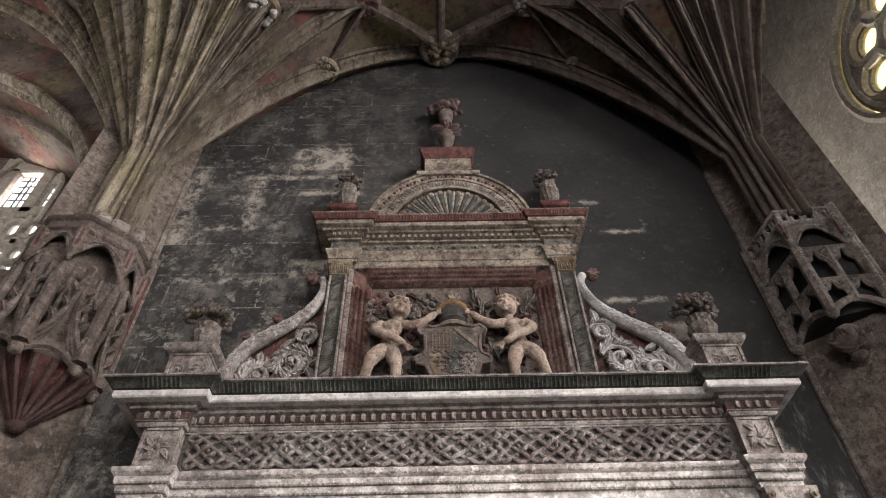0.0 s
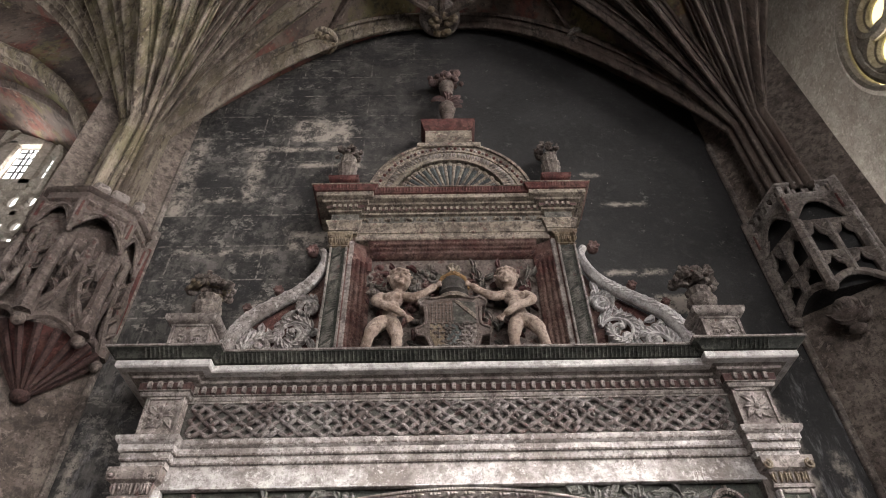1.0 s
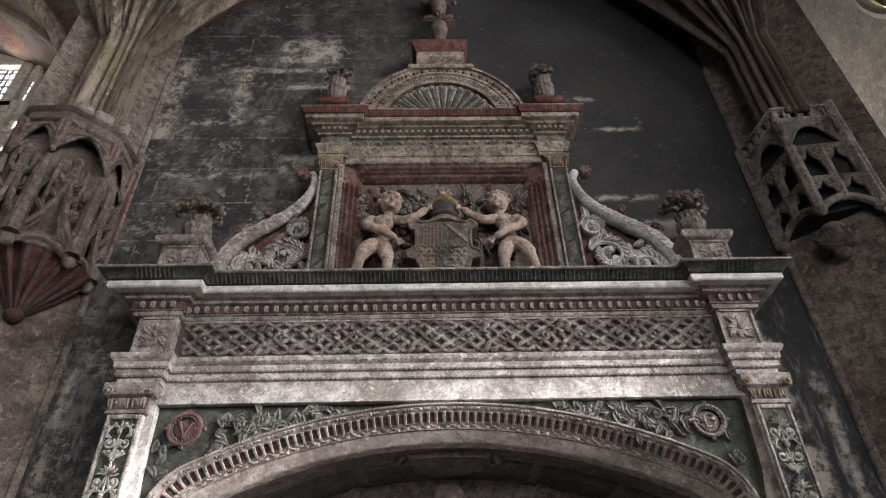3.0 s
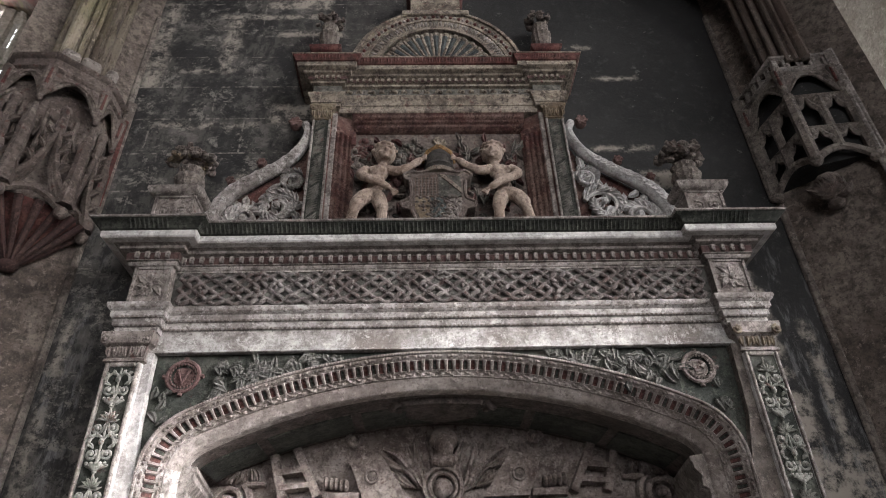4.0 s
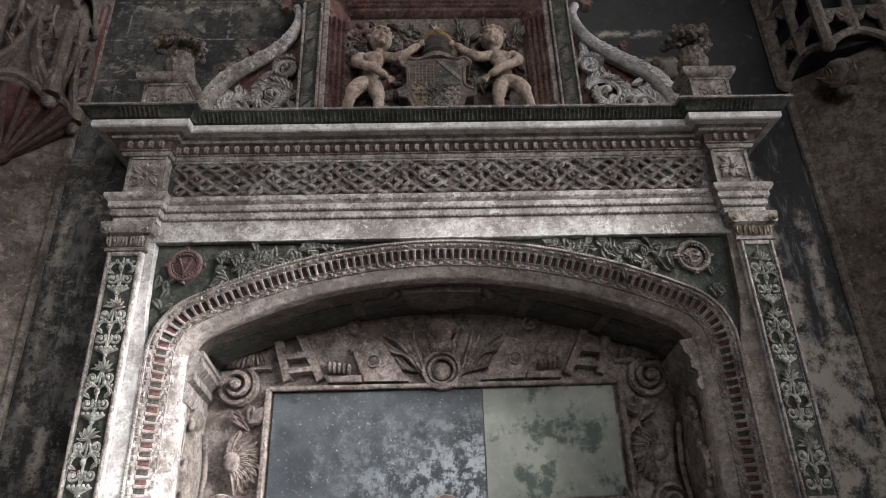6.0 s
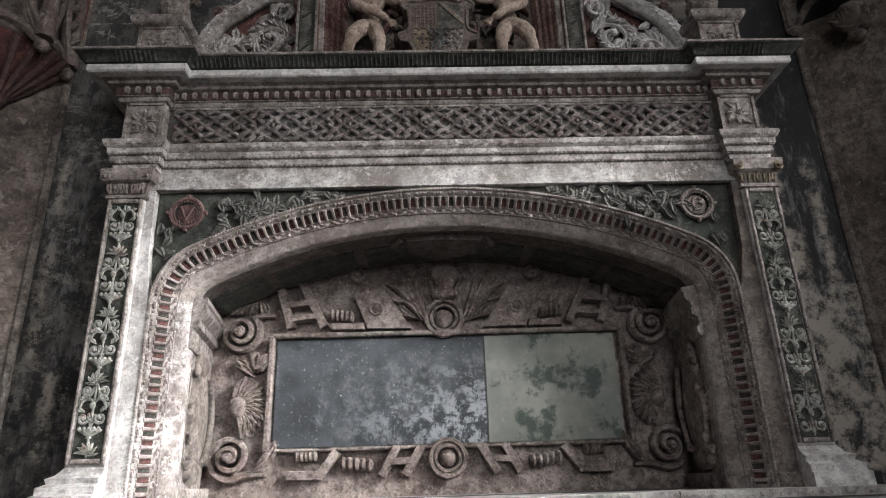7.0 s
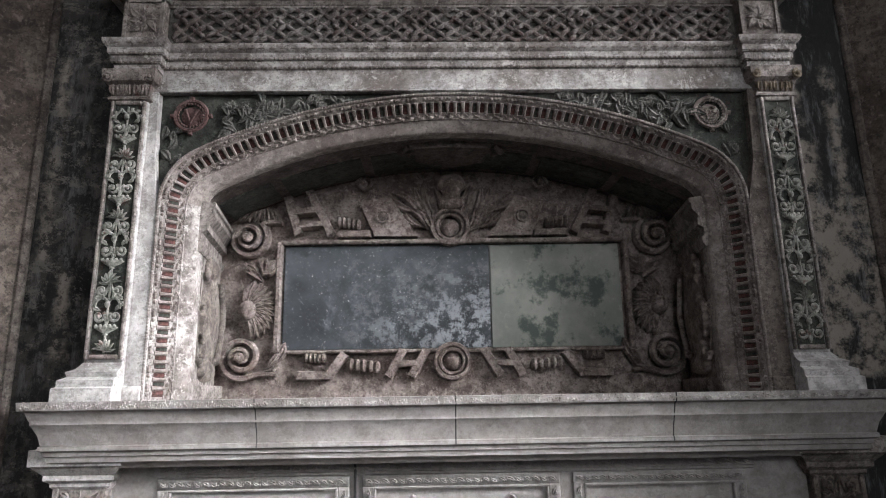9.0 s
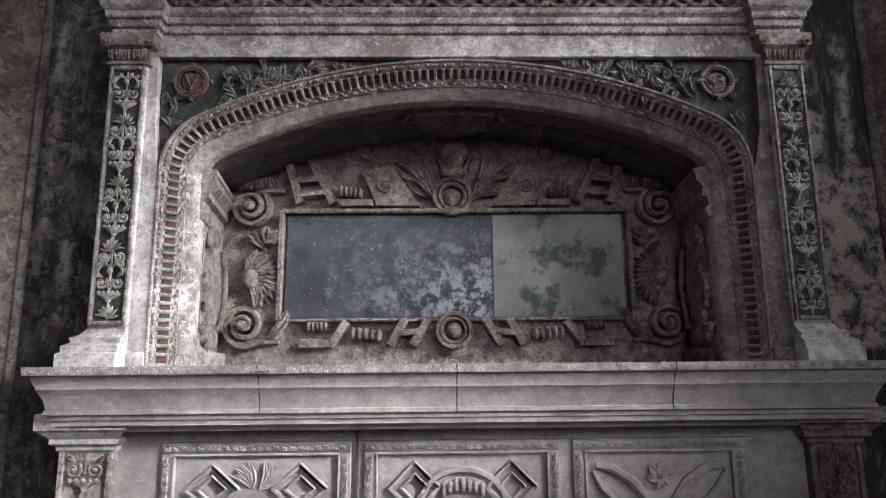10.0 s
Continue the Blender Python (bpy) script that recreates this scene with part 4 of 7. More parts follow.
cove = sub("arch_cove", m, DARK_RED, surround, "dark red hollow behind the flutes")
# the ring is splayed: each flute lies on the slope between its two ribs, round-headed at the outer end
flute = Mesh()
rows = []
for q, w in ((-1.0, 0.0105), (0.45, 0.0115), (0.8, 0.009), (1.0, 0.004)):
    x, y = 0.024 * q, -0.0262 * q
    rows.append([(x + 0.004, y + 0.004, -w), (x - 0.003, y - 0.0028, -w * 0.9), (x - 0.0005, y - 0.0005, 0.0), (x - 0.003, y - 0.0028, w * 0.9), (x + 0.004, y + 0.004, w)])
flute.loft(rows, True)
step = 0.056
places = [(Matrix.Translation((x, 0.120, z)) @ Matrix.Rotation(-a, 4, 'Y'), i % 2) for i, (x, z, a) in enumerate(on_curve(0.139, step, ring_curve))]
rib = Mesh()
for x, z, a in on_curve(0.139, step, ring_curve):
    ca, sa = math.cos(a), math.sin(a)
    x += step * 0.5 * sa
    z -= step * 0.5 * ca
    rib.tube([(x + ca * q, y, z + sa * q) for q, y in ((-0.030, 0.143), (-0.022, 0.130), (0.012, 0.094), (0.027, 0.080))], [0.0125, 0.0115, 0.0125, 0.0165], 6)
sub("flute_rib", rib, RING, cove, "pale ribs between the painted flutes")
pieces("flute", flute, [RED, DARK_GREEN], cove, places)
m = Mesh()
for i, (x, z, a) in enumerate(on_curve(0.183, 0.030, ring_curve)):
    if i % 4 < 2:
        m.ball((x, 0.058, z), 0.0125, 6, 4)
    elif i % 4 == 2:
        t = (-math.sin(a), math.cos(a))
        m.tube([(x - t[0] * 0.008, 0.060, z - t[1] * 0.008), (x + t[0] * 0.012, 0.055, z + t[1] * 0.012), (x + t[0] * 0.034, 0.060, z + t[1] * 0.034)], [0.009, 0.0135, 0.009], 6)
tagged(sub("bead_and_reel", m, STONE_PINK, surround, "bead and reel row round the arch"), "", "", "", "stuff")
m = Mesh()
for i, (x, z, a) in enumerate(on_curve(0.206, 0.021, ring_curve)):
    m.ball((x, 0.031, z), (0.0075, 0.006, 0.0075), 5, 4)
tagged(sub("bead_edge", m, RING, surround, "fine beads along the arch's outer edge"), "", "", "", "stuff")
m = Mesh()
for i, (x, z, a) in enumerate(on_curve(0.090, 0.036, ring_curve)):
    leaf(m, x, z, 0.166, math.degrees(a) + 90 + (35 if i % 2 else -35), 0.036, 0.026, 0.016)
    if i % 4 == 0:
        m.ball((x, 0.158, z), (0.012, 0.010, 0.012), 6, 4)
tagged(sub("leaf_chain", m, RING, surround, "small leaf chain along the arch's inner moulding"), "", "", "", "stuff")

# spandrels
ROUNDEL = stone("reddish_roundel", (0.085, 0.045, 0.042), (0.14, 0.09, 0.084), (0.035, 0.02, 0.019), 0.5)
LEAFY = stone("weathered_leaf_relief", (0.065, 0.067, 0.060), (0.135, 0.133, 0.122), (0.022, 0.023, 0.021), 0.6)
for side in (-1, 1):
    xc = 0.08 + side * 1.86
    m = Mesh()
    zc = 3.565
    for i in range(24):
        a = 2 * math.pi * i / 24
        m.ball((xc + 0.088 * math.cos(a), 0.066, zc + 0.088 * math.sin(a)), 0.010, 5, 4)
    m.tube([(xc + 0.112 * math.cos(2 * math.pi * i / 24), 0.075, zc + 0.112 * math.sin(2 * math.pi * i / 24)) for i in range(25)], 0.016, 6)
    m.lathe(0, 0, [(0.075, 0.0), (0.07, 0.012), (0.02, 0.016)], 16)
    k = len(m.v) - 48
    m.v[k:] = [(xc + x, 0.095 - z, zc + y) for x, y, z in m.v[k:]]
    if side < 0:
        m.tube([(xc - 0.045, 0.076, zc + 0.05), (xc, 0.07, zc - 0.05), (xc + 0.045, 0.076, zc + 0.05)], 0.011, 6)
    else:
        m.tube([(xc + 0.03 * math.cos(a) * 1.2, 0.074, zc + 0.05 * math.sin(a) * 1.0 + 0.0) for a in (0.6, 1.4, 2.4, 3.1, 3.9)], 0.011, 6)
        m.tube([(xc - 0.03, 0.074, zc - 0.05), (xc + 0.02, 0.074, zc - 0.045), (xc + 0.045, 0.074, zc - 0.01), (xc + 0.01, 0.07, zc + 0.01)], 0.011, 6)
    for a in (0, 90, 180, 270):
        ca, sa = math.cos(radians(a)), math.sin(radians(a))
        m.tube([(xc + ca * 0.12, 0.08, zc + sa * 0.12), (xc + ca * 0.145, 0.078, zc + sa * 0.145)], 0.018, 6)
    sub("roundel", m, ROUNDEL if side < 0 else STONE_PINK, surround, "beaded roundel in the spandrel", )
    m = Mesh()
    rng = random.Random(11 + side)
    for i in range(64):
        k = rng.random()
        x = xc - side * (0.15 + k * 0.95)
        low = 3.5 - BIG + math.sqrt(BIG ** 2 - (x - 0.085) ** 2) + 0.235
        if low > 3.66:
            continue
        z = low + (3.69 - low) * rng.random()
        leaf(m, x, z, 0.095, rng.uniform(0, 360), rng.uniform(0.08, 0.14) * (1.1 - k * 0.5), 0.06, 0.035, 0.5)
    for dx in (0.27, 0.50):
        x = xc - side * dx
        if 3.60 > 3.5 - BIG + math.sqrt(BIG ** 2 - (x - 0.085) ** 2) + 0.2:
            flower(m, x, 3.625, 0.085, 0.065)
            spiral(m, x - side * 0.1, 3.62, 0.085, 0.05, 1.3, -side, 1.0, 0.013, None, 0.012, 14)
    for i in range(6):
        x, z = xc + side * rng.uniform(0.08, 0.2), rng.uniform(3.2, 3.45)
        leaf(m, x, z, 0.095, rng.uniform(40, 140), 0.10, 0.06, 0.03)
    each("spandrel_leaf", m, LEAFY, surround)

# pilasters: frames, fields, candelabra
for side in (-1, 1):
    a, b = sorted((C + side * 2.165, C + side * 2.405))
    m = Mesh()
    for x0, x1, z0, z1 in ((a - 0.0, a + 0.022, 1.86, 3.64), (b - 0.022, b, 1.86, 3.64), (a + 0.03, b - 0.03, 3.61, 3.64), (a + 0.03, b - 0.03, 1.86, 1.89)):
        m.box(x0, x1, -0.022, 0.01, z0, z1, 0.006)
    sub("panel_frame", m, STONE, surround)
    m = Mesh()
    m.box(a + 0.028, b - 0.028, -0.004, 0.01, 1.88, 3.62)
    sub("panel_field", m, GREEN_DEEP, surround, "green-grey ground of the carved panel")
    m = Mesh()
    candelabrum(m, (a + b) / 2, 1.90, 3.60, -0.006, 0.088, random.Random(5 + side))
    sub("candelabrum", m, CANDEL, surround, "leafy candelabrum carved in relief")
    m = Mesh()
    for s in (-1, 1):
        spiral(m, (a + b) / 2 + s * 0.15, 3.80, -0.055, 0.035, 1.6, s, 1.6, 0.013, None, 0.01, 16)
    for j in range(7):
        leaf(m, a + 0.005 + j * 0.038, 3.685, -0.012, 90, 0.08, 0.042, 0.024)
    each("capital_leaf", m, GOLD if side > 0 else STONE_PINK, surround)

# pedestals with flower urns on the cornice
def pedestal(xc, yc, z0, half, h, group, red):
    t = thing("pedestal", "small square stone pedestal with carved die on the cornice", "pedestal", (xc, yc, z0), group)
    m = Mesh()
    m.box(-half, half, -half, half, 0.0, h * 0.78)
    for s in (-1, 1):
        spiral(m, s * half * 0.42, h * 0.40, -half - 0.002, half * 0.34, 1.3, s, 1.0, 0.014, None, 0.008, 14)
        m.box(s * half * 0.93 - 0.012, s * half * 0.93 + 0.012, -half - 0.012, -half + 0.01, 0, h * 0.78)
    part("die", m, STONE_PINK, t)
    m = Mesh()
    q = half
    m.run([(-q, q), (-q, -q), (q, -q), (q, q)], [(0.0, h * 0.74), (0.012, h * 0.76), (0.012, h * 0.80)], 0.1)
    m.run([(-q, q), (-q, -q), (q, -q), (q, q)], [(0.02, h * 0.80), (0.05, h * 0.86), (0.06, h * 0.92), (0.06, h), (0.0, h + 0.001)], 0.1)
    part("cap", m, RED if red else STONE, t)
    return t


def urn(xc, yc, z0, r, h, bloom, seed, group, flowers):
    t = thing("flower_urn", "fluted stone urn heaped with faded painted flowers", "urn", (xc, yc, z0), group)
    m = Mesh()
    m.lathe(0, 0, [(r * 0.55, 0), (r * 0.58, h * 0.06), (r * 0.4, h * 0.14), (r * 0.75, h * 0.3), (r * 1.0, h * 0.62), (r * 0.95, h * 0.72), (r * 0.7, h * 0.8), (r * 0.85, h * 0.95), (r * 0.8, h)], 36, 0.05, 12)
    part("body", m, STONE_BROWN, t)
    rng = random.Random(seed)
    for k, mat in enumerate(flowers):
        m = Mesh()
        for i in range(12):
            a, q, w = rng.uniform(0, 2 * math.pi), math.sqrt(rng.random()), rng.random()
            x, y, z = bloom * q * math.cos(a), bloom * 0.7 * q * math.sin(a), h + bloom * (0.22 + 0.85 * math.sqrt(max(0, 1 - q * q * 0.8)) * (0.25 + 0.75 * w))
            rr = bloom * rng.uniform(0.17, 0.30)
            m.ball((x, y, z), (rr, rr * 0.8, rr * 0.8), 7, 5)
            for j in range(4):
                leaf(m, x, z, y - rr * 0.7, rng.uniform(0, 360), rr * 1.1, rr * 0.8, rr * 0.3)
        part("blossoms", m, mat, t, "" if k else "clustered faded flower heads")
    return t


for side in (-1, 1):
    xc = C + side * 2.16
    pedestal(xc, 0.02, 4.722, 0.155, 0.385, "pedestals on the main cornice", False)
    urn(xc, 0.04, 5.108, 0.125, 0.34, 0.205, 20 + side, "urns on the main cornice", [STONE_BROWN, GOLD if side < 0 else STONE_BROWN, CANOPY])
    xs = C + side * 1.135
    pedestal(xs, 0.2, 6.768, 0.10, 0.36, "pedestals on the aedicule", True)
    urn(xs, 0.2, 7.128, 0.105, 0.46, 0.15, 30 + side, "urns on the aedicule", [STONE_BROWN, CANOPY])

# ---- aedicule ornament ----
PA = plan_a
m = Mesh()
m.box(-0.014, 0.014, -0.02, 0.01, -0.02, 0.022, 0.003)
ground = Mesh()
ground.run(PA, [(0.0505, 6.618), (0.0515, 6.662)], 0.02)
band = sub("dentil_band", ground, DARK_RED, aed, "dark red ground behind the small dentils")
pieces("dentil", m, [AEDI], band, [(Matrix.Translation((x, y, 6.64)) @ Matrix.Rotation(a, 4, 'Z'), 0) for x, y, a in along_plan(front(PA), 0.06, 0.05)])
m = Mesh()
tooth = Mesh()
tooth.loft([[(-0.012, 0.0, -0.03), (0, -0.012, -0.03), (0.012, 0.0, -0.03)], [(-0.013, -0.012, 0.0), (0, -0.028, 0.0), (0.013, -0.012, 0.0)],
            [(-0.010, -0.03, 0.03), (0, -0.044, 0.028), (0.010, -0.03, 0.03)]], True)
row_of(m, tooth, front(PA), 0.033, 0.155, 6.825)
tagged(sub("sima_leaf", m, RED, aed, "row of worn red leaves"), "", "", "", "stuff")
m = Mesh()
m.run(PA, [(0.188, 6.872), (0.202, 6.876), (0.203, 6.889), (0.18, 6.8895)], 0.02)
sub("top_fillet", m, AEDI, aed)
m = Mesh()
rng = random.Random(8)
for i in range(34):
    x = C - 0.9 + i * 1.8 / 33
    leaf(m, x, 6.497, 0.098, 90 + (55 if i % 2 else -55), 0.06, 0.045, 0.02)
    if i % 4 == 1:
        m.ball((x, 0.088, 6.5), 0.022, 7, 5)
each("garland_leaf", m, AEDI, aed)
m = Mesh()
for side in (-1, 1):
    for i in range(50):
        z = 4.73 + i * 0.0265
        leaf(m, C + side * 1.0925 - 0.055, z, 0.078, 38, 0.115, 0.021, 0.014)
tagged(sub("pilaster_leaf", m, GREEN, aed, "slanting grey-green leaves on the pilasters"), "", "", "", "stuff")
m = Mesh()
for side in (-1, 1):
    for i in range(46):
        z = 4.735 + i * 0.027
        for q, y in ((0.825, 0.186), (0.868, 0.164), (0.911, 0.141), (0.954, 0.118)):
            leaf(m, C + side * q - side * 0.014, z, y, 90 - side * 52, 0.040, 0.026, 0.018, 0.6)
for i in range(52):
    x = C - 0.77 + i * 0.0303
    for z, y, a in ((6.072, 0.182, 55), (6.112, 0.158, 125), (6.152, 0.132, 55)):
        leaf(m, x, z, y, a, 0.046, 0.027, 0.018, 0.6)
tagged(sub("jamb_leaf", m, WORN_RED, aed, "rows of worn red leaves on jambs and lintel"), "", "", "", "stuff")
m = Mesh()
for side in (-1, 1):
    for q in (1.018, 1.168):
        x = C + side * q
        m.box(x - 0.01, x + 0.01, 0.062, 0.085, 4.73, 6.09, 0.004)
each("pilaster_edge", m, STONE, aed)

# fan pediment: flutes and rings of leaves
def fan_point(r, a, cz=6.89, squash=1.13):
    return C + r * math.cos(a), cz + r * squash * math.sin(a)


m = Mesh()
dark = Mesh()
for i in range(18):
    a = math.pi * (i + 0.0) / 17
    if 0 < i < 17:
        x0, z0 = fan_point(0.05, a)
        x1, z1 = fan_point(0.56, a)
        m.tube([(x0, 0.135, z0), ((x0 + x1) / 2, 0.125, (z0 + z1) / 2), (x1, 0.12, z1)], [0.008, 0.014, 0.020], 6)
for i in range(17):
    a = math.pi * (i + 0.5) / 17
    x0, z0 = fan_point(0.22, a)
    x1, z1 = fan_point(0.52, a)
    dark.tube([(x0, 0.142, z0), (x1, 0.136, z1)], [0.012, 0.036], 8)
    dark.ball((x1, 0.136, z1), 0.036, 8, 5)
    m.ball((fan_point(0.555, a)[0], 0.13, fan_point(0.555, a)[1]), 0.040, 7, 5)
sub("fan_rib", m, AEDI, aed, "pale ribs of the shell fan")
each("fan_flute", dark, stone("blue_black_flute", (0.035, 0.042, 0.045), (0.07, 0.08, 0.08), (0.02, 0.02, 0.02), 0.4), aed, "blue-black hollows between the ribs")
for r0, r1, y0 in ((0.60, 0.63, 0.085), (0.735, 0.755, 0.085), (0.86, 0.89, 0.075)):
    m = Mesh()
    m.loft(half_ring(r0, r1, y0, 0.2), True)
    sub("ring_fillet", m, AEDI, aed)
m = Mesh()
reds = Mesh()
for i in range(54):
    a = math.pi * (i + 0.5) / 54
    x, z = fan_point(0.685, a)
    leaf(m, x - 0.03 * math.cos(a), z - 0.03 * math.sin(a), 0.098, math.degrees(a), 0.075, 0.034, 0.02)
    x, z = fan_point(0.80, a)
    (reds if i % 2 else m).ball((x, 0.095, z), (0.019, 0.016, 0.022), 6, 5)
tagged(sub("ring_leaf", m, STONE, aed, "pale leaf row round the fan"), "", "", "", "stuff")
tagged(sub("ring_bead", reds, RED, aed, "red beads round the fan"), "", "", "", "stuff")

# the upper courses, brought to their heights
LEVELS = ((6.25, 6.25), (6.42, 6.40), (6.779, 6.695), (6.8895, 6.768), (7.896, 7.735), (8.03, 7.975), (8.152, 8.14))


def level(z):
    for (a, p), (b, q) in zip(LEVELS[:-1], LEVELS[1:]):
        if a < z <= b:
            return p + (q - p) * (z - a) / (b - a)
    return z


for ob in aed.children:
    for v in ob.data.vertices:
        v.co.z = level(v.co.z)
    for piece in ob.children:
        if piece.name.startswith("dentil"):
            piece.location.z = level(piece.location.z)

vase = thing("finial_vase", "slender stone vase with drooping leaves, dark with soot", "vase", (C, 0.2, 8.14))
m = Mesh()
m.lathe(0, 0, [(0.11, 0), (0.12, 0.05), (0.07, 0.13), (0.05, 0.2), (0.09, 0.32), (0.11, 0.45), (0.06, 0.56), (0.055, 0.68), (0.09, 0.84), (0.10, 0.95), (0.07, 1.0)], 14)
part("body", m, CANOPY, vase)
m = Mesh()
rng = random.Random(2)
for i in range(9):
    leaf(m, 0, 0.50, -0.02 - 0.02 * (i % 3), -10 + i * 25 - 10, 0.2, 0.08, 0.05)
for i in range(26):
    a, q = rng.uniform(0, 2 * math.pi), rng.uniform(0.2, 1)
    m.ball((0.21 * q * math.cos(a), 0.13 * q * math.sin(a), 1.05 + rng.uniform(-0.12, 0.18)), rng.uniform(0.035, 0.06), 6, 5)
part("leaves", m, stone("soot_red_leaf", (0.08, 0.045, 0.042), (0.13, 0.09, 0.085), (0.04, 0.03, 0.03), 0.5), vase)

# volutes at both sides of the aedicule
for side, k in ((-1, 0.945), (1, 1.0)):
    t = thing("side_volute", "scrolled stone volute with acanthus leaves and red traces", "volute", (C + side * 1.6, 0.2, 4.722), "volutes beside the aedicule")
    X = lambda q: side * (1.18 + (q - 1.18) * k - 1.6)
    edge = [(1.98, 4.74), (1.995, 4.90), (1.97, 5.07), (1.86, 5.27), (1.66, 5.43), (1.46, 5.57), (1.31, 5.73), (1.235, 5.90), (1.225, 6.02), (1.265, 6.10)]
    line = smooth([(X(q), -0.06, z - 4.722) for q, z in edge], 4)
    n = len(line)
    m = Mesh()
    m.tube(line, [0.082 - 0.045 * i / (n - 1) for i in range(n)], 10, 1.1)
    for i in range(1, n - 2):
        (xa, _, za), (xb, _, zb) = line[i], line[i + 1]
        along = math.degrees(math.atan2(za - zb, xa - xb))
        w = 0.082 - 0.045 * i / (n - 1)
        for tilt, off in ((-28, -0.45), (28, 0.45), (0, 0.0)):
            nx, nz = -(zb - za), xb - xa
            ln = math.hypot(nx, nz) or 1.0
            leaf(m, xb + nx / ln * w * off, zb + nz / ln * w * off, -0.06 - w * 0.92, along + tilt, w * 1.25, w * 0.62, 0.016, 0.5)
    part("scroll", m, STONE_WHITE if side > 0 else PALE, t)
    m = Mesh()
    out = [(X(1.19), 0.0)] + [(X(q - 0.03), z - 4.722) for q, z in edge[:9]] + [(X(1.19), 1.25)]
    m.plate(out, 0.03, 0.15)
    part("web", m, WORN_RED, t, "worn red ground of the volute")
    # large acanthus scrolls, each a curling stem fringed with lobes
    m = Mesh()
    for cx, cz, r, start, turn in ((1.70, 0.25, 0.215, 2.6, 1), (1.42, 0.40, 0.165, 0.4, -1), (1.31, 0.70, 0.105, 0.9, -1), (1.33, 0.13, 0.115, 3.4, 1)):
        spiral(m, X(cx), cz, -0.02, r, 1.35, side * turn, start, 0.15 * r, None, 0.07)
        for j in range(19):
            a = start + 2 * math.pi * 0.90 * j / 18
            q = r * (1.04 - 0.86 * 0.66 * j / 18)
            dx, dz = side * turn * math.cos(a), math.sin(a)
            leaf(m, X(cx) + dx * q, cz + dz * q, -0.035, math.degrees(math.atan2(dz, dx)) + side * turn * 72, r * 0.50, r * 0.34, 0.050, 0.5)
    rng = random.Random(40 + side)
    for i in range(44):
        q = rng.uniform(1.22, 1.88)
        z = rng.uniform(0.02, 0.90 - (q - 1.22) * 0.80)
        leaf(m, X(q), z, 0.01, rng.uniform(20, 160), rng.uniform(0.09, 0.16), 0.075, 0.05, 0.5)
    each("acanthus_leaf", m, STONE_WHITE if side > 0 else PALE, t, "", True)
    m = Mesh()
    for q, z, r in ((1.335, 6.09, 0.058), (1.60, 5.60, 0.045), (1.86, 5.40, 0.040)):
        m.ball((X(q + 0.02), -0.06, z - 4.722), (r, r, r * 1.1), 8, 6)
        for a in (0, 60, 120, 180, 240, 300):
            leaf(m, X(q + 0.02), z - 4.722, -0.06 - r * 0.7, a, r * 1.1, r * 0.8, 0.02)
    each("bud", m, stone("dark_red_bud", (0.085, 0.036, 0.033), (0.15, 0.10, 0.09), (0.035, 0.02, 0.02), 0.4), t, "", True)

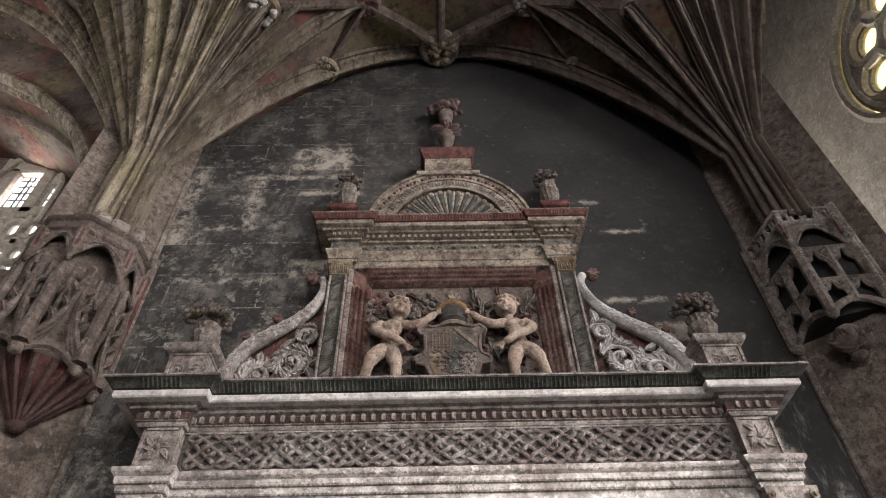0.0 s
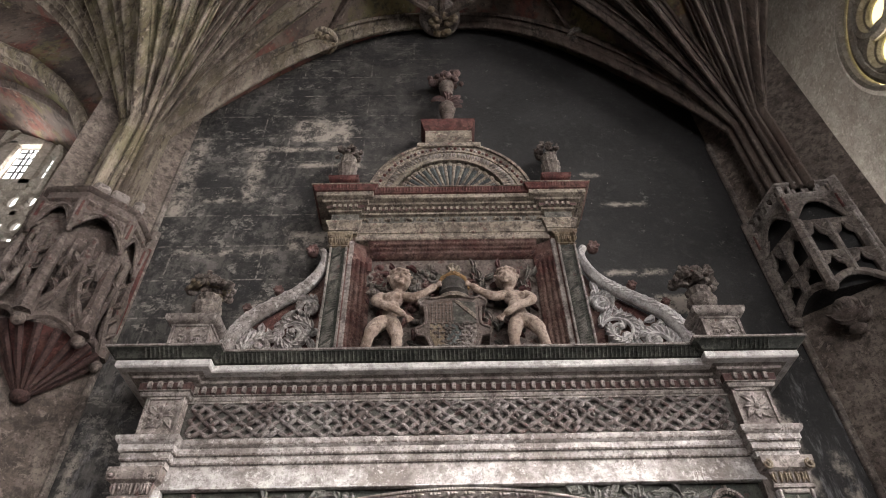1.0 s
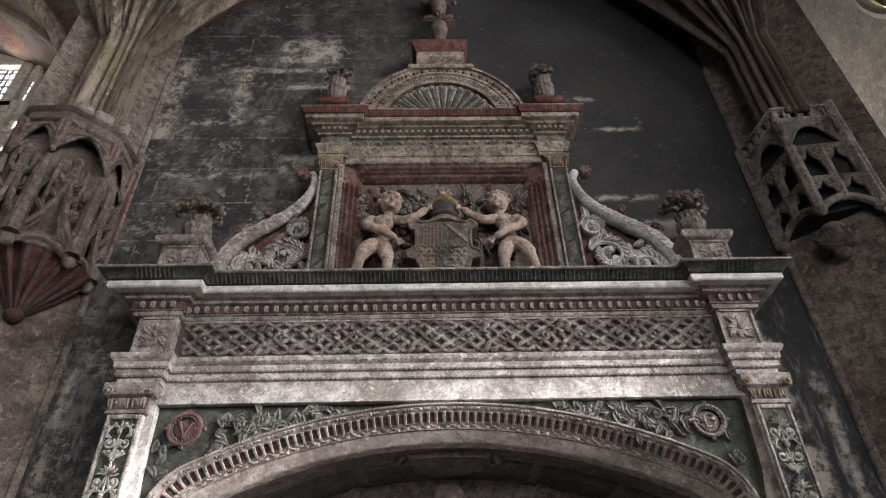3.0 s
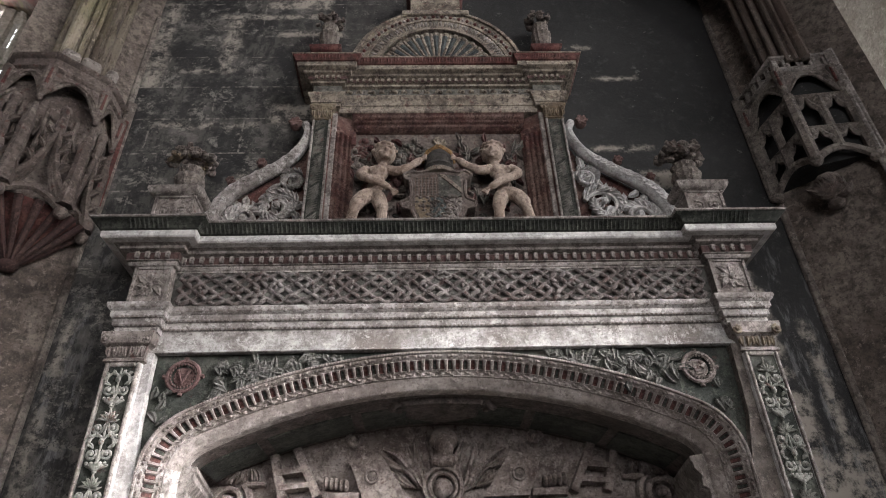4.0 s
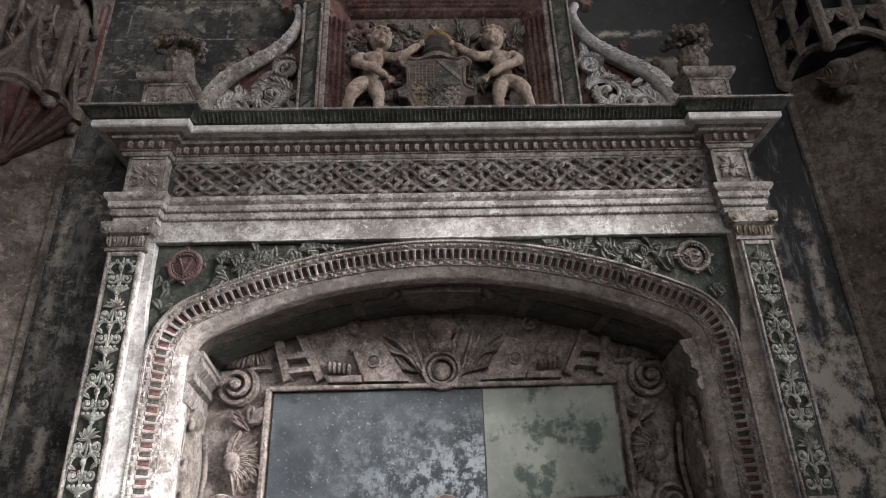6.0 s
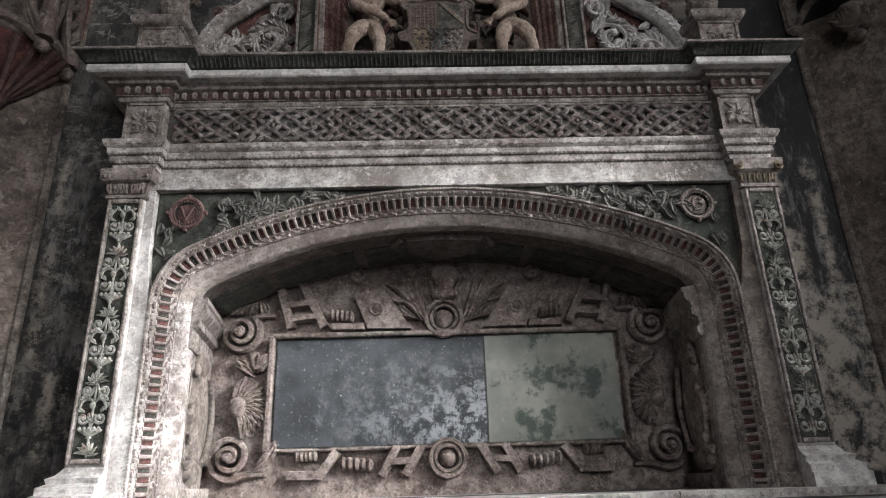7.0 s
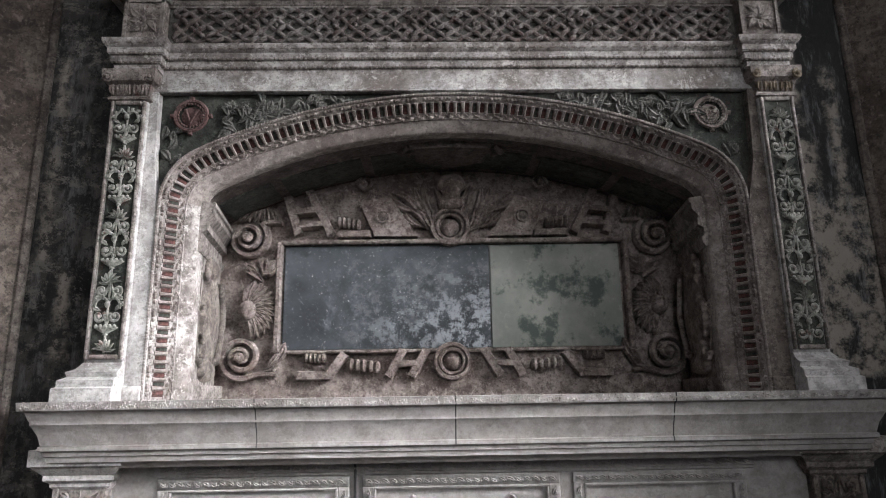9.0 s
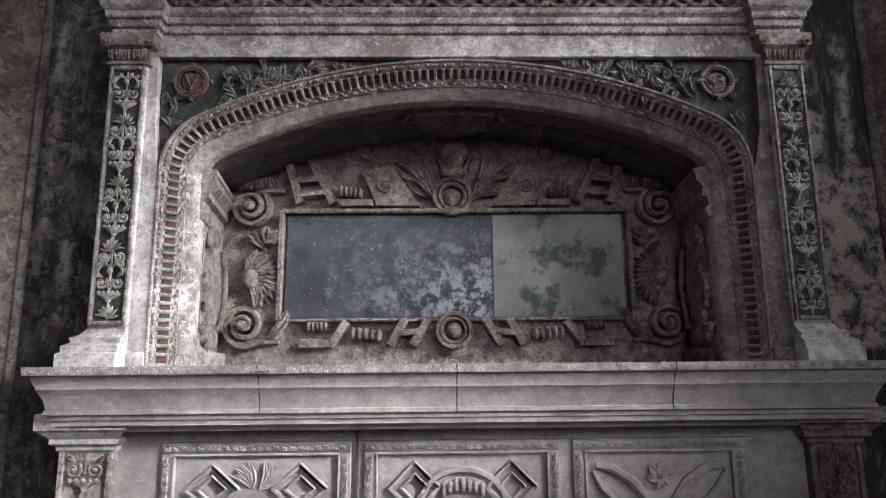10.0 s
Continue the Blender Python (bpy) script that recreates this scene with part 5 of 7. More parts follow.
# the two carved boys and the arms between them
def boy(side):
    m = Mesh()
    X = lambda x: x if side < 0 else 0.18 - x
    b = lambda x, y, z, rx, ry, rz: m.ball((X(x), y, z), (rx, ry, rz), 12, 9)
    limb = lambda pts, r: m.tube(smooth([(X(x), y, z) for x, y, z in pts], 3), [r[min(i // 3, len(r) - 1)] for i in range(3 * (len(pts) - 1) + 1)], 10)
    hx, hz = -0.395, 5.655
    b(hx, 0.085, hz, 0.098, 0.098, 0.108)
    b(hx + 0.012, 0.03, hz - 0.04, 0.066, 0.05, 0.058)
    b(hx + 0.018, -0.018, hz - 0.014, 0.015, 0.022, 0.024)
    for s in (-1, 1):
        b(hx + 0.016 + s * 0.038, 0.002, hz + 0.024, 0.027, 0.016, 0.009)
        b(hx + 0.016 + s * 0.044, 0.010, hz - 0.040, 0.028, 0.026, 0.026)
    b(hx + 0.018, -0.010, hz - 0.062, 0.024, 0.013, 0.007)
    b(hx + 0.018, -0.004, hz - 0.090, 0.024, 0.022, 0.018)
    rng = random.Random(3)
    for i in range(75):
        a, q = rng.uniform(0, 2 * math.pi), rng.uniform(0.0, 1.0)
        if math.sin(a) < -0.3 and q < 0.5:
            continue
        w = math.sqrt(max(0.05, 1 - q * q * 0.92))
        k = rng.uniform(0.016, 0.024)
        b(hx + 0.106 * math.cos(a) * w, 0.09 + 0.104 * math.sin(a) * w, hz + 0.015 + 0.102 * q, k, k, k)
    limb([(-0.425, 0.11, 5.48), (-0.405, 0.10, 5.58)], [0.045, 0.042])
    b(-0.455, 0.10, 5.45, 0.098, 0.068, 0.085)
    b(-0.50, 0.055, 5.455, 0.042, 0.034, 0.036)
    b(-0.415, 0.055, 5.455, 0.042, 0.034, 0.036)
    b(-0.462, 0.095, 5.345, 0.076, 0.062, 0.09)
    b(-0.470, 0.072, 5.275, 0.072, 0.062, 0.058)
    b(-0.485, 0.09, 5.205, 0.084, 0.070, 0.058)
    limb([(-0.545, 0.09, 5.49), (-0.60, 0.04, 5.40), (-0.545, -0.02, 5.31), (-0.43, -0.05, 5.235), (-0.335, -0.045, 5.165)], [0.042, 0.043, 0.038, 0.033, 0.024])
    for k in range(4):
        limb([(-0.335, -0.045, 5.165), (-0.312 + k * 0.011, -0.05, 5.125 + k * 0.004), (-0.302 + k * 0.014, -0.048, 5.085 + k * 0.010)], [0.012, 0.011, 0.008])
    limb([(-0.37, 0.10, 5.495), (-0.27, 0.06, 5.445), (-0.17, 0.04, 5.475), (-0.07, 0.04, 5.56)], [0.045, 0.042, 0.034, 0.024])
    for k in range(4):
        limb([(-0.07, 0.04, 5.56), (-0.045 + k * 0.006, 0.025, 5.585 - k * 0.012), (-0.02, 0.02, 5.60 - k * 0.014)], [0.012, 0.010, 0.008])
    limb([(-0.53, 0.08, 5.19), (-0.585, 0.0, 5.08), (-0.625, -0.01, 4.99), (-0.665, 0.05, 4.88), (-0.70, 0.09, 4.76)], [0.068, 0.062, 0.047, 0.047, 0.032])
    limb([(-0.445, 0.08, 5.17), (-0.415, 0.03, 5.06), (-0.40, 0.02, 4.98), (-0.405, 0.06, 4.88), (-0.385, 0.09, 4.76)], [0.068, 0.060, 0.046, 0.046, 0.032])
    b(-0.71, 0.05, 4.742, 0.038, 0.070, 0.026)
    b(-0.385, 0.05, 4.742, 0.038, 0.070, 0.026)
    if side > 0:
        m.f = [tuple(reversed(q)) for q in m.f]
    ob = part("stone_putto", m, FLESH)
    tagged(ob, "flesh-tinted stone putto holding the coat of arms", "statue", "putti beside the arms")
    soften(ob, 0.0062, 1)


boy(-1)
boy(1)

DARK_STEEL = stone("dark_helmet_paint", (0.035, 0.032, 0.030), (0.075, 0.068, 0.062), (0.015, 0.014, 0.013), 0.5)
GILT = stone("helmet_gilding", (0.17, 0.092, 0.032), (0.25, 0.15, 0.06), (0.06, 0.038, 0.022), 0.5, rough=0.55)
arms = thing("coat_of_arms", "carved painted shield under a gold-banded helmet", "coat of arms", (0.075, 0.18, 4.722))
SX, SZ = 0.075, 4.722
outline = [(-0.20, 0.71), (-0.16, 0.69), (-0.05, 0.715), (0.05, 0.715), (0.16, 0.69), (0.20, 0.71), (0.25, 0.67), (0.235, 0.62), (0.205, 0.60), (0.20, 0.45), (0.22, 0.40), (0.27, 0.37),
           (0.26, 0.31), (0.20, 0.29), (0.17, 0.2), (0.1, 0.1), (0.0, 0.05), (-0.1, 0.1), (-0.17, 0.2), (-0.20, 0.29), (-0.26, 0.31), (-0.27, 0.37), (-0.22, 0.40), (-0.20, 0.45), (-0.205, 0.60), (-0.235, 0.62), (-0.25, 0.67)]
m = Mesh()
m.plate([(x * 1.2, z) for x, z in outline], -0.13, 0.06)
m.tube(smooth([(x * 1.17, -0.132, z) for x, z in outline] + [(outline[0][0] * 1.17, -0.132, outline[0][1])], 2), 0.016, 6)
part("shield", m, CANOPY, arms)
quart = (("quarter", stone("brown_red_quarter", (0.10, 0.072, 0.06), (0.16, 0.125, 0.105), (0.06, 0.045, 0.04), 0.5), [(-0.165, 0.64), (-0.005, 0.665), (-0.005, 0.42), (-0.165, 0.42)]),
         ("quarter", GREEN, [(0.005, 0.665), (0.165, 0.64), (0.165, 0.42), (0.005, 0.42)]),
         ("quarter", GOLD, [(-0.165, 0.41), (-0.06, 0.41), (-0.06, 0.10), (-0.13, 0.19), (-0.165, 0.30)]),
         ("quarter", stone("slate_quarter", (0.050, 0.060, 0.060), (0.11, 0.12, 0.115), (0.025, 0.026, 0.026), 0.5), [(-0.055, 0.41), (0.055, 0.41), (0.055, 0.10), (0.0, 0.07), (-0.055, 0.10)]),
         ("quarter", STONE_PINK, [(0.06, 0.41), (0.165, 0.41), (0.165, 0.30), (0.13, 0.19), (0.06, 0.10)]))
for name, mat, o in quart:
    m = Mesh()
    m.plate([(x * 1.2, z) for x, z in o], -0.140, -0.125)
    part(name, m, mat, arms)
m = Mesh()
rng = random.Random(6)
for i in range(7):
    for j in range(6):
        m.ball((-0.18 + j * 0.031, -0.141, 0.44 + i * 0.03), (0.012, 0.009, 0.012), 5, 4)
for i in range(40):
    x, z = rng.uniform(-0.14, 0.14), rng.uniform(0.12, 0.40)
    if abs(x) < 0.05 + z * 0.35:
        leaf(m, x * 1.15, z, -0.142, rng.uniform(0, 360), 0.05, 0.022, 0.016)
for i in range(8):
    for j in range(7):
        x, z = -0.185 + j * 0.062 + (0.031 if i % 2 else 0.0), 0.10 + i * 0.044
        if abs(x) < 0.06 + z * 0.38 and not (z > 0.41 and x > 0):
            m.loft([[(x - 0.024, -0.139, z), (x, -0.139, z + 0.020), (x + 0.024, -0.139, z), (x, -0.139, z - 0.020)], [(x - 0.008, -0.152, z), (x, -0.152, z + 0.007), (x + 0.008, -0.152, z), (x, -0.152, z - 0.007)]], True)
tagged(part("heraldic_relief", m, STONE_BROWN, arms, "small worn heraldic reliefs"), "", "", "", "stuff")
m = Mesh()
m.plate([(0.01, 0.655), (0.05, 0.66), (0.198, 0.50), (0.198, 0.45)], -0.152, -0.138)
part("diagonal_band", m, AEDI, arms)
m = Mesh()
m.lathe(0.015, -0.04, [(0.12, 0.76), (0.14, 0.79), (0.125, 0.83), (0.14, 0.89), (0.13, 0.96), (0.09, 1.03), (0.03, 1.08)], 16)
part("helmet", m, DARK_STEEL, arms, "dark painted helmet")
m = Mesh()
for s in (-1, 1):
    m.tube([(0.015 + s * 0.150, -0.05, 0.875), (0.015 + s * 0.10, -0.14, 0.925), (0.015, -0.178, 0.965)], 0.024, 8, 0.6)
part("helmet_band", m, GILT, arms, "gilt peak of the helmet")
m = Mesh()
m.lathe(0.015, -0.02, [(0.16, 0.70), (0.17, 0.73), (0.13, 0.77)], 14)
for a in (60, 90, 120):
    leaf(m, 0.015, 1.06, -0.03, a, 0.12, 0.07, 0.04)
m.ball((0.015, -0.03, 1.17), 0.035, 8, 6)
each("collar", m, AEDI, arms, "", True)
for mat, seed in ((STONE_BROWN, 1), (stone("dark_red_mantling", (0.075, 0.026, 0.026), (0.125, 0.072, 0.066), (0.030, 0.015, 0.015), 0.55), 2), (GREEN, 3)):
    m = Mesh()
    rng = random.Random(seed)
    for i in range(70):
        s = 1 if i % 2 else -1
        x = s * rng.uniform(0.16, 0.76)
        z = rng.uniform(0.75, 1.20) if rng.random() < 0.7 else rng.uniform(0.08, 0.7)
        leaf(m, x, z, 0.045, rng.uniform(0, 360), rng.uniform(0.08, 0.15), 0.055, 0.05, 0.5)
        if i % 4 == 0:
            spiral(m, x, z, 0.02, 0.06, 1.3, s, rng.random() * 6, 0.022, None, 0.03, 14)
    each("mantling_leaf", m, mat, arms, "", True)

# ---- the niche: strapwork on the back wall ----
def strap(mesh, pts, w=0.035, y=1.09, d=0.03):
    """A flat bar with raised edges along (x, z) points."""
    for (x0, z0), (x1, z1) in zip(pts[:-1], pts[1:]):
        ln = math.hypot(x1 - x0, z1 - z0)
        ux, uz = (x1 - x0) / ln, (z1 - z0) / ln
        x0, z0, x1, z1 = x0 - ux * w * 0.5, z0 - uz * w * 0.5, x1 + ux * w * 0.5, z1 + uz * w * 0.5
        o = [(x0 - uz * w, z0 + ux * w), (x1 - uz * w, z1 + ux * w), (x1 + uz * w, z1 - ux * w), (x0 + uz * w, z0 - ux * w)]
        mesh.loft([[(x, y + 0.04, z) for x, z in o], [(x, y - d, z) for x, z in o],
                   [(x + (xm - x) * 0.18, y - d - 0.008, z + (zm - z) * 0.18) for (x, z), (xm, zm) in zip(o, [((x0 + x1) / 2, (z0 + z1) / 2)] * 4)]], True)


def roll(mesh, x, z, length, r=0.05, angle=0.0):
    ca, sa = math.cos(radians(angle)), math.sin(radians(angle))
    k = 5
    for i in range(k):
        q = (i - (k - 1) / 2) * length / k
        mesh.ball((x + ca * q, 1.085, z + sa * q), (length / k * 0.62, 0.04, r), 8, 6)


strapwork = thing("strapwork_frame", "carved strapwork frame with scrolls and leaf masks round the slab", "relief frame", (0.1, 1.1, 1.7))
for side in (-1, 1):
    def put(m, name, mat, label=""):
        if side > 0:
            m.mirrored(0.1)
        single = {"feather": "feather", "leaf_mask": "mask_leaf", "corner_scroll": "scroll", "lower_strap": "strap", "crossed_strap": "strap", "roll": "roll"}
        if name in single:
            each(single[name], m, mat, strapwork)
        else:
            sub(name, m, mat, strapwork, label)
    m = Mesh()
    spiral(m, -1.61, 2.90, 1.09, 0.165, 2.2, -1, 2.2, 0.030, (-1.34, 3.04), 0.04, 40)
    spiral(m, -1.62, 1.92, 1.09, 0.175, 2.2, -1, -2.2, 0.030, (-1.34, 1.78), 0.04, 40)
    put(m, "corner_scroll", NICHE)
    m = Mesh()
    for i in range(13):
        leaf(m, -1.60, 2.30, 1.10, -75 + i * 12.5, 0.25, 0.085, 0.05, 0.5)
    for i in range(8):
        leaf(m, -1.52 + 0.03 * (i % 3), 2.62 - i * 0.01, 1.10, 10 + i * 20, 0.16, 0.08, 0.04)
        leaf(m, -1.45 + 0.02 * i, 1.82 + 0.012 * i, 1.10, 20 + 8 * i, 0.14, 0.06, 0.04)
        leaf(m, -1.72 + i * 0.045, 3.06, 1.10, 40 + 10 * i, 0.11, 0.05, 0.035)
    m.ball((-1.58, 1.06, 2.30), (0.07, 0.06, 0.08), 9, 7)
    put(m, "leaf_mask", NICHE, "leafy mask in relief")
    m = Mesh()
    strap(m, [(-1.29, 3.25), (-1.20, 2.95)])
    strap(m, [(-1.12, 3.32), (-0.93, 2.95)])
    strap(m, [(-1.25, 3.12), (-1.06, 3.14)], 0.028, 1.085)
    strap(m, [(-1.22, 3.0), (-1.0, 3.02)], 0.024, 1.085)
    put(m, "crossed_strap", NICHE)
    m = Mesh()
    m.plate([(-0.68, 3.20), (-0.43, 3.255), (-0.20, 2.90), (-0.56, 2.905)], 1.05, 1.12)
    m.tube([(-0.49 + 0.05 * math.cos(a * math.pi / 6), 1.046, 3.07 + 0.05 * math.sin(a * math.pi / 6)) for a in range(13)], 0.012, 6)
    strap(m, [(-0.85, 2.93), (-0.60, 2.93)], 0.03, 1.09)
    put(m, "pierced_plate", NICHE)
    # Brown disc laid on the plate for the hole's shade; nothing is cut.
    m = Mesh()
    m.lathe(0, 0, [(0.04, 0.0), (0.036, 0.008)], 12)
    m.v = [(-0.49 + x, 1.049 - z, 3.07 + y) for x, y, z in m.v]
    put(m, "hole", STONE_BROWN, "brown disc standing for the shade of a drilled hole")
    m = Mesh()
    roll(m, -0.78, 3.03, 0.2, 0.05, -8)
    roll(m, -1.03, 1.91, 0.17, 0.042)
    roll(m, -0.64, 1.845, 0.26, 0.05, -6)
    put(m, "roll", NICHE)
    m = Mesh()
    spiral(m, -0.65, 3.37, 1.09, 0.07, 1.5, -1, 0.0, 0.024, None, 0.03, 16)
    for i in range(9):
        leaf(m, 0.0 - i * 0.035, 3.02 + 0.02 * i, 1.105, 100 + i * 8.5, 0.36 - 0.012 * i, 0.075, 0.035)
        leaf(m, -0.02 - i * 0.03, 2.95 + 0.01 * i, 1.09, 108 + i * 8.0, 0.22, 0.06, 0.035)
    put(m, "feather", NICHE)
    m = Mesh()
    strap(m, [(-1.15, 1.77), (-0.92, 1.77), (-0.80, 1.93)])
    strap(m, [(-0.43, 1.77), (-0.33, 1.95)])
    strap(m, [(-0.25, 1.77), (-0.14, 1.95)])
    strap(m, [(-0.36, 1.85), (-0.22, 1.86)], 0.026, 1.085)
    put(m, "lower_strap", NICHE)
    m = Mesh()
    x = -1.345
    m.box(x - 0.025, x + 0.02, 1.06, 1.12, 1.955, 2.87, 0.008)
    put(m, "slab_border", NICHE)
m = Mesh()
m.box(-1.34, 1.54, 1.06, 1.12, 2.85, 2.885, 0.008)
m.box(-1.34, 1.54, 1.065, 1.12, 1.945, 1.972, 0.008)
sub("slab_rail", m, NICHE, strapwork)
m = Mesh()
for zc, r in ((2.99, 0.15), (1.87, 0.135)):
    for q, th in ((r, 0.022), (r * 0.72, 0.016)):
        m.tube([(0.075 + q * math.cos(2 * math.pi * i / 28), 1.075, zc + q * math.sin(2 * math.pi * i / 28)) for i in range(29)], th, 6)
    m.ball((0.075, 1.1, zc), (r * 0.55, 0.04, r * 0.55), 12, 8)
each("medallion_ring", m, NICHE, strapwork)
m = Mesh()
m.ball((0.09, 1.05, 3.30), (0.085, 0.085, 0.105), 12, 9)
m.ball((0.09, 0.98, 3.28), (0.018, 0.02, 0.022), 6, 5)
for i in range(16):
    a = math.pi * i / 15
    m.ball((0.09 + 0.09 * math.cos(a), 1.05, 3.33 + 0.09 * math.sin(a)), 0.035, 7, 5)
m.ball((0.09, 1.06, 3.19), (0.12, 0.05, 0.06), 10, 6)
head = sub("head_relief", m, NICHE, strapwork, "worn carved head between wings")
soften(head, 0.011, 1)

strapwork.scale = (1, 1.9, 1)

# side walls of the niche
for side in (-1, 1):
    def on_side(m):
        return m if side < 0 else m.mirrored(0.083)
    wall_x = lambda y: 0.083 - 1.80 - 0.14 * (y - 0.18) / 0.95
    m = Mesh()
    path_side = [(wall_x(1.10), 1.10), (wall_x(0.26), 0.26)]
    rings = []
    for x, y in path_side:
        rings.append([(x + o, y, z) for o, z in ((-0.05, 2.62), (0.012, 2.62), (0.03, 2.65), (0.03, 2.69), (0.012, 2.70), (0.012, 2.76), (0.05, 2.78), (0.05, 2.83), (0.035, 2.84), (0.085, 2.90), (0.085, 2.94), (0.10, 2.95), (0.10, 2.98), (-0.05, 3.0))])
    m.loft(rings, True)
    sub("side_cornice", on_side(m), STONE, niche, "moulded block over the side relief")
    m = Mesh()
    xw = wall_x(0.66)
    m.ball((xw + 0.01, 0.66, 2.18), (0.05, 0.25, 0.36), 14, 12)
    m.ball((xw + 0.02, 0.66, 2.56), (0.055, 0.16, 0.08), 10, 8)
    m.ball((xw + 0.015, 0.66, 1.80), (0.055, 0.2, 0.08), 10, 8)
    rng = random.Random(9)
    for i in range(40):
        y, z = 0.66 + rng.uniform(-0.25, 0.25), rng.uniform(1.78, 2.6)
        m.ball((wall_x(y) + 0.03, y, z), (0.026, 0.03, 0.04), 6, 5)
    for s in (-1, 1):
        m.tube([(wall_x(0.66) + 0.02, 0.66 + s * 0.25, 2.5), (wall_x(0.66) + 0.03, 0.66 + s * 0.3, 2.2), (wall_x(0.66) + 0.02, 0.66 + s * 0.24, 1.86)], 0.028, 6)
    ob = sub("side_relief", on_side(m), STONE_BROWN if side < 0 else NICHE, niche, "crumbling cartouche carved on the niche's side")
    soften(ob, 0.011, 1)
    m = Mesh()
    m.box(xw - 0.1, xw + 0.05, 0.32, 1.0, 1.6, 1.70, 0.01)
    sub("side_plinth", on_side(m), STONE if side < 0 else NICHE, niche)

# soffit: painted panels and a hanging shield
inner_curve = [(x + nx * 0.05, z + nz * 0.005, nx, nz) for x, z, nx, nz in curve]
top_part = [p for p in inner_curve if p[1] > 3.05]
k = len(top_part)
for i in range(6):
    a, b = i * k // 6, (i + 1) * k // 6
    seg = top_part[a:b + 1]
    if len(seg) < 3:
        continue
    m = Mesh()
    m.along(seg[:-1] if len(seg) > 3 else seg, [(0.004, 0.60), (-0.012, 0.605), (-0.012, 1.0), (0.004, 1.005)])
    sub("painted_panel", m, DARK_GREEN, niche, "dark green painted panel of the soffit")
m = Mesh()
m.loft([[(0.075 + x * s, 0.50 + y, 3.53 + dz) for x, y in ((-0.32, -0.05), (-0.36, 0.06), (-0.28, 0.12), (-0.3, 0.26), (0, 0.40), (0.3, 0.26), (0.28, 0.12), (0.36, 0.06), (0.32, -0.05), (0, -0.08))]
        for s, dz in ((1.0, 0.0), (1.0, -0.04), (0.9, -0.075))], True)
m.tube([(0.075 - 0.33, 0.47, 3.48), (0.075 - 0.39, 0.52, 3.45), (0.075 - 0.33, 0.58, 3.46)], 0.03, 8)
m.tube([(0.075 + 0.33, 0.47, 3.48), (0.075 + 0.39, 0.52, 3.45), (0.075 + 0.33, 0.58, 3.46)], 0.03, 8)
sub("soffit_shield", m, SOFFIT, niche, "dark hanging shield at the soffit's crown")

# ---- tomb chest front ----
def guilloche(mesh, x0, z0, x1, z1, y, w):
    """A twisted band of leaves: two strands that cross, with a bead in each eye."""
    ln = math.hypot(x1 - x0, z1 - z0)
    ux, uz = (x1 - x0) / ln, (z1 - z0) / ln
    n = max(2, int(ln / (w * 0.95)))
    a = math.degrees(math.atan2(uz, ux))
    for i in range(n):
        q = (i + 0.5) / n * ln
        leaf(mesh, x0 + ux * (q - w * 0.5) - uz * w * 0.24, z0 + uz * (q - w * 0.5) + ux * w * 0.24, y, a - 30, w * 0.95, w * 0.42, w * 0.34)
        leaf(mesh, x0 + ux * (q - w * 0.45) + uz * w * 0.26, z0 + uz * (q - w * 0.45) - ux * w * 0.26, y, a + 38, w * 0.8, w * 0.36, w * 0.24)
        mesh.ball((x0 + ux * (q + w * 0.32) + uz * w * 0.12, y - w * 0.12, z0 + uz * (q + w * 0.32) - ux * w * 0.12), w * 0.12, 5, 4)


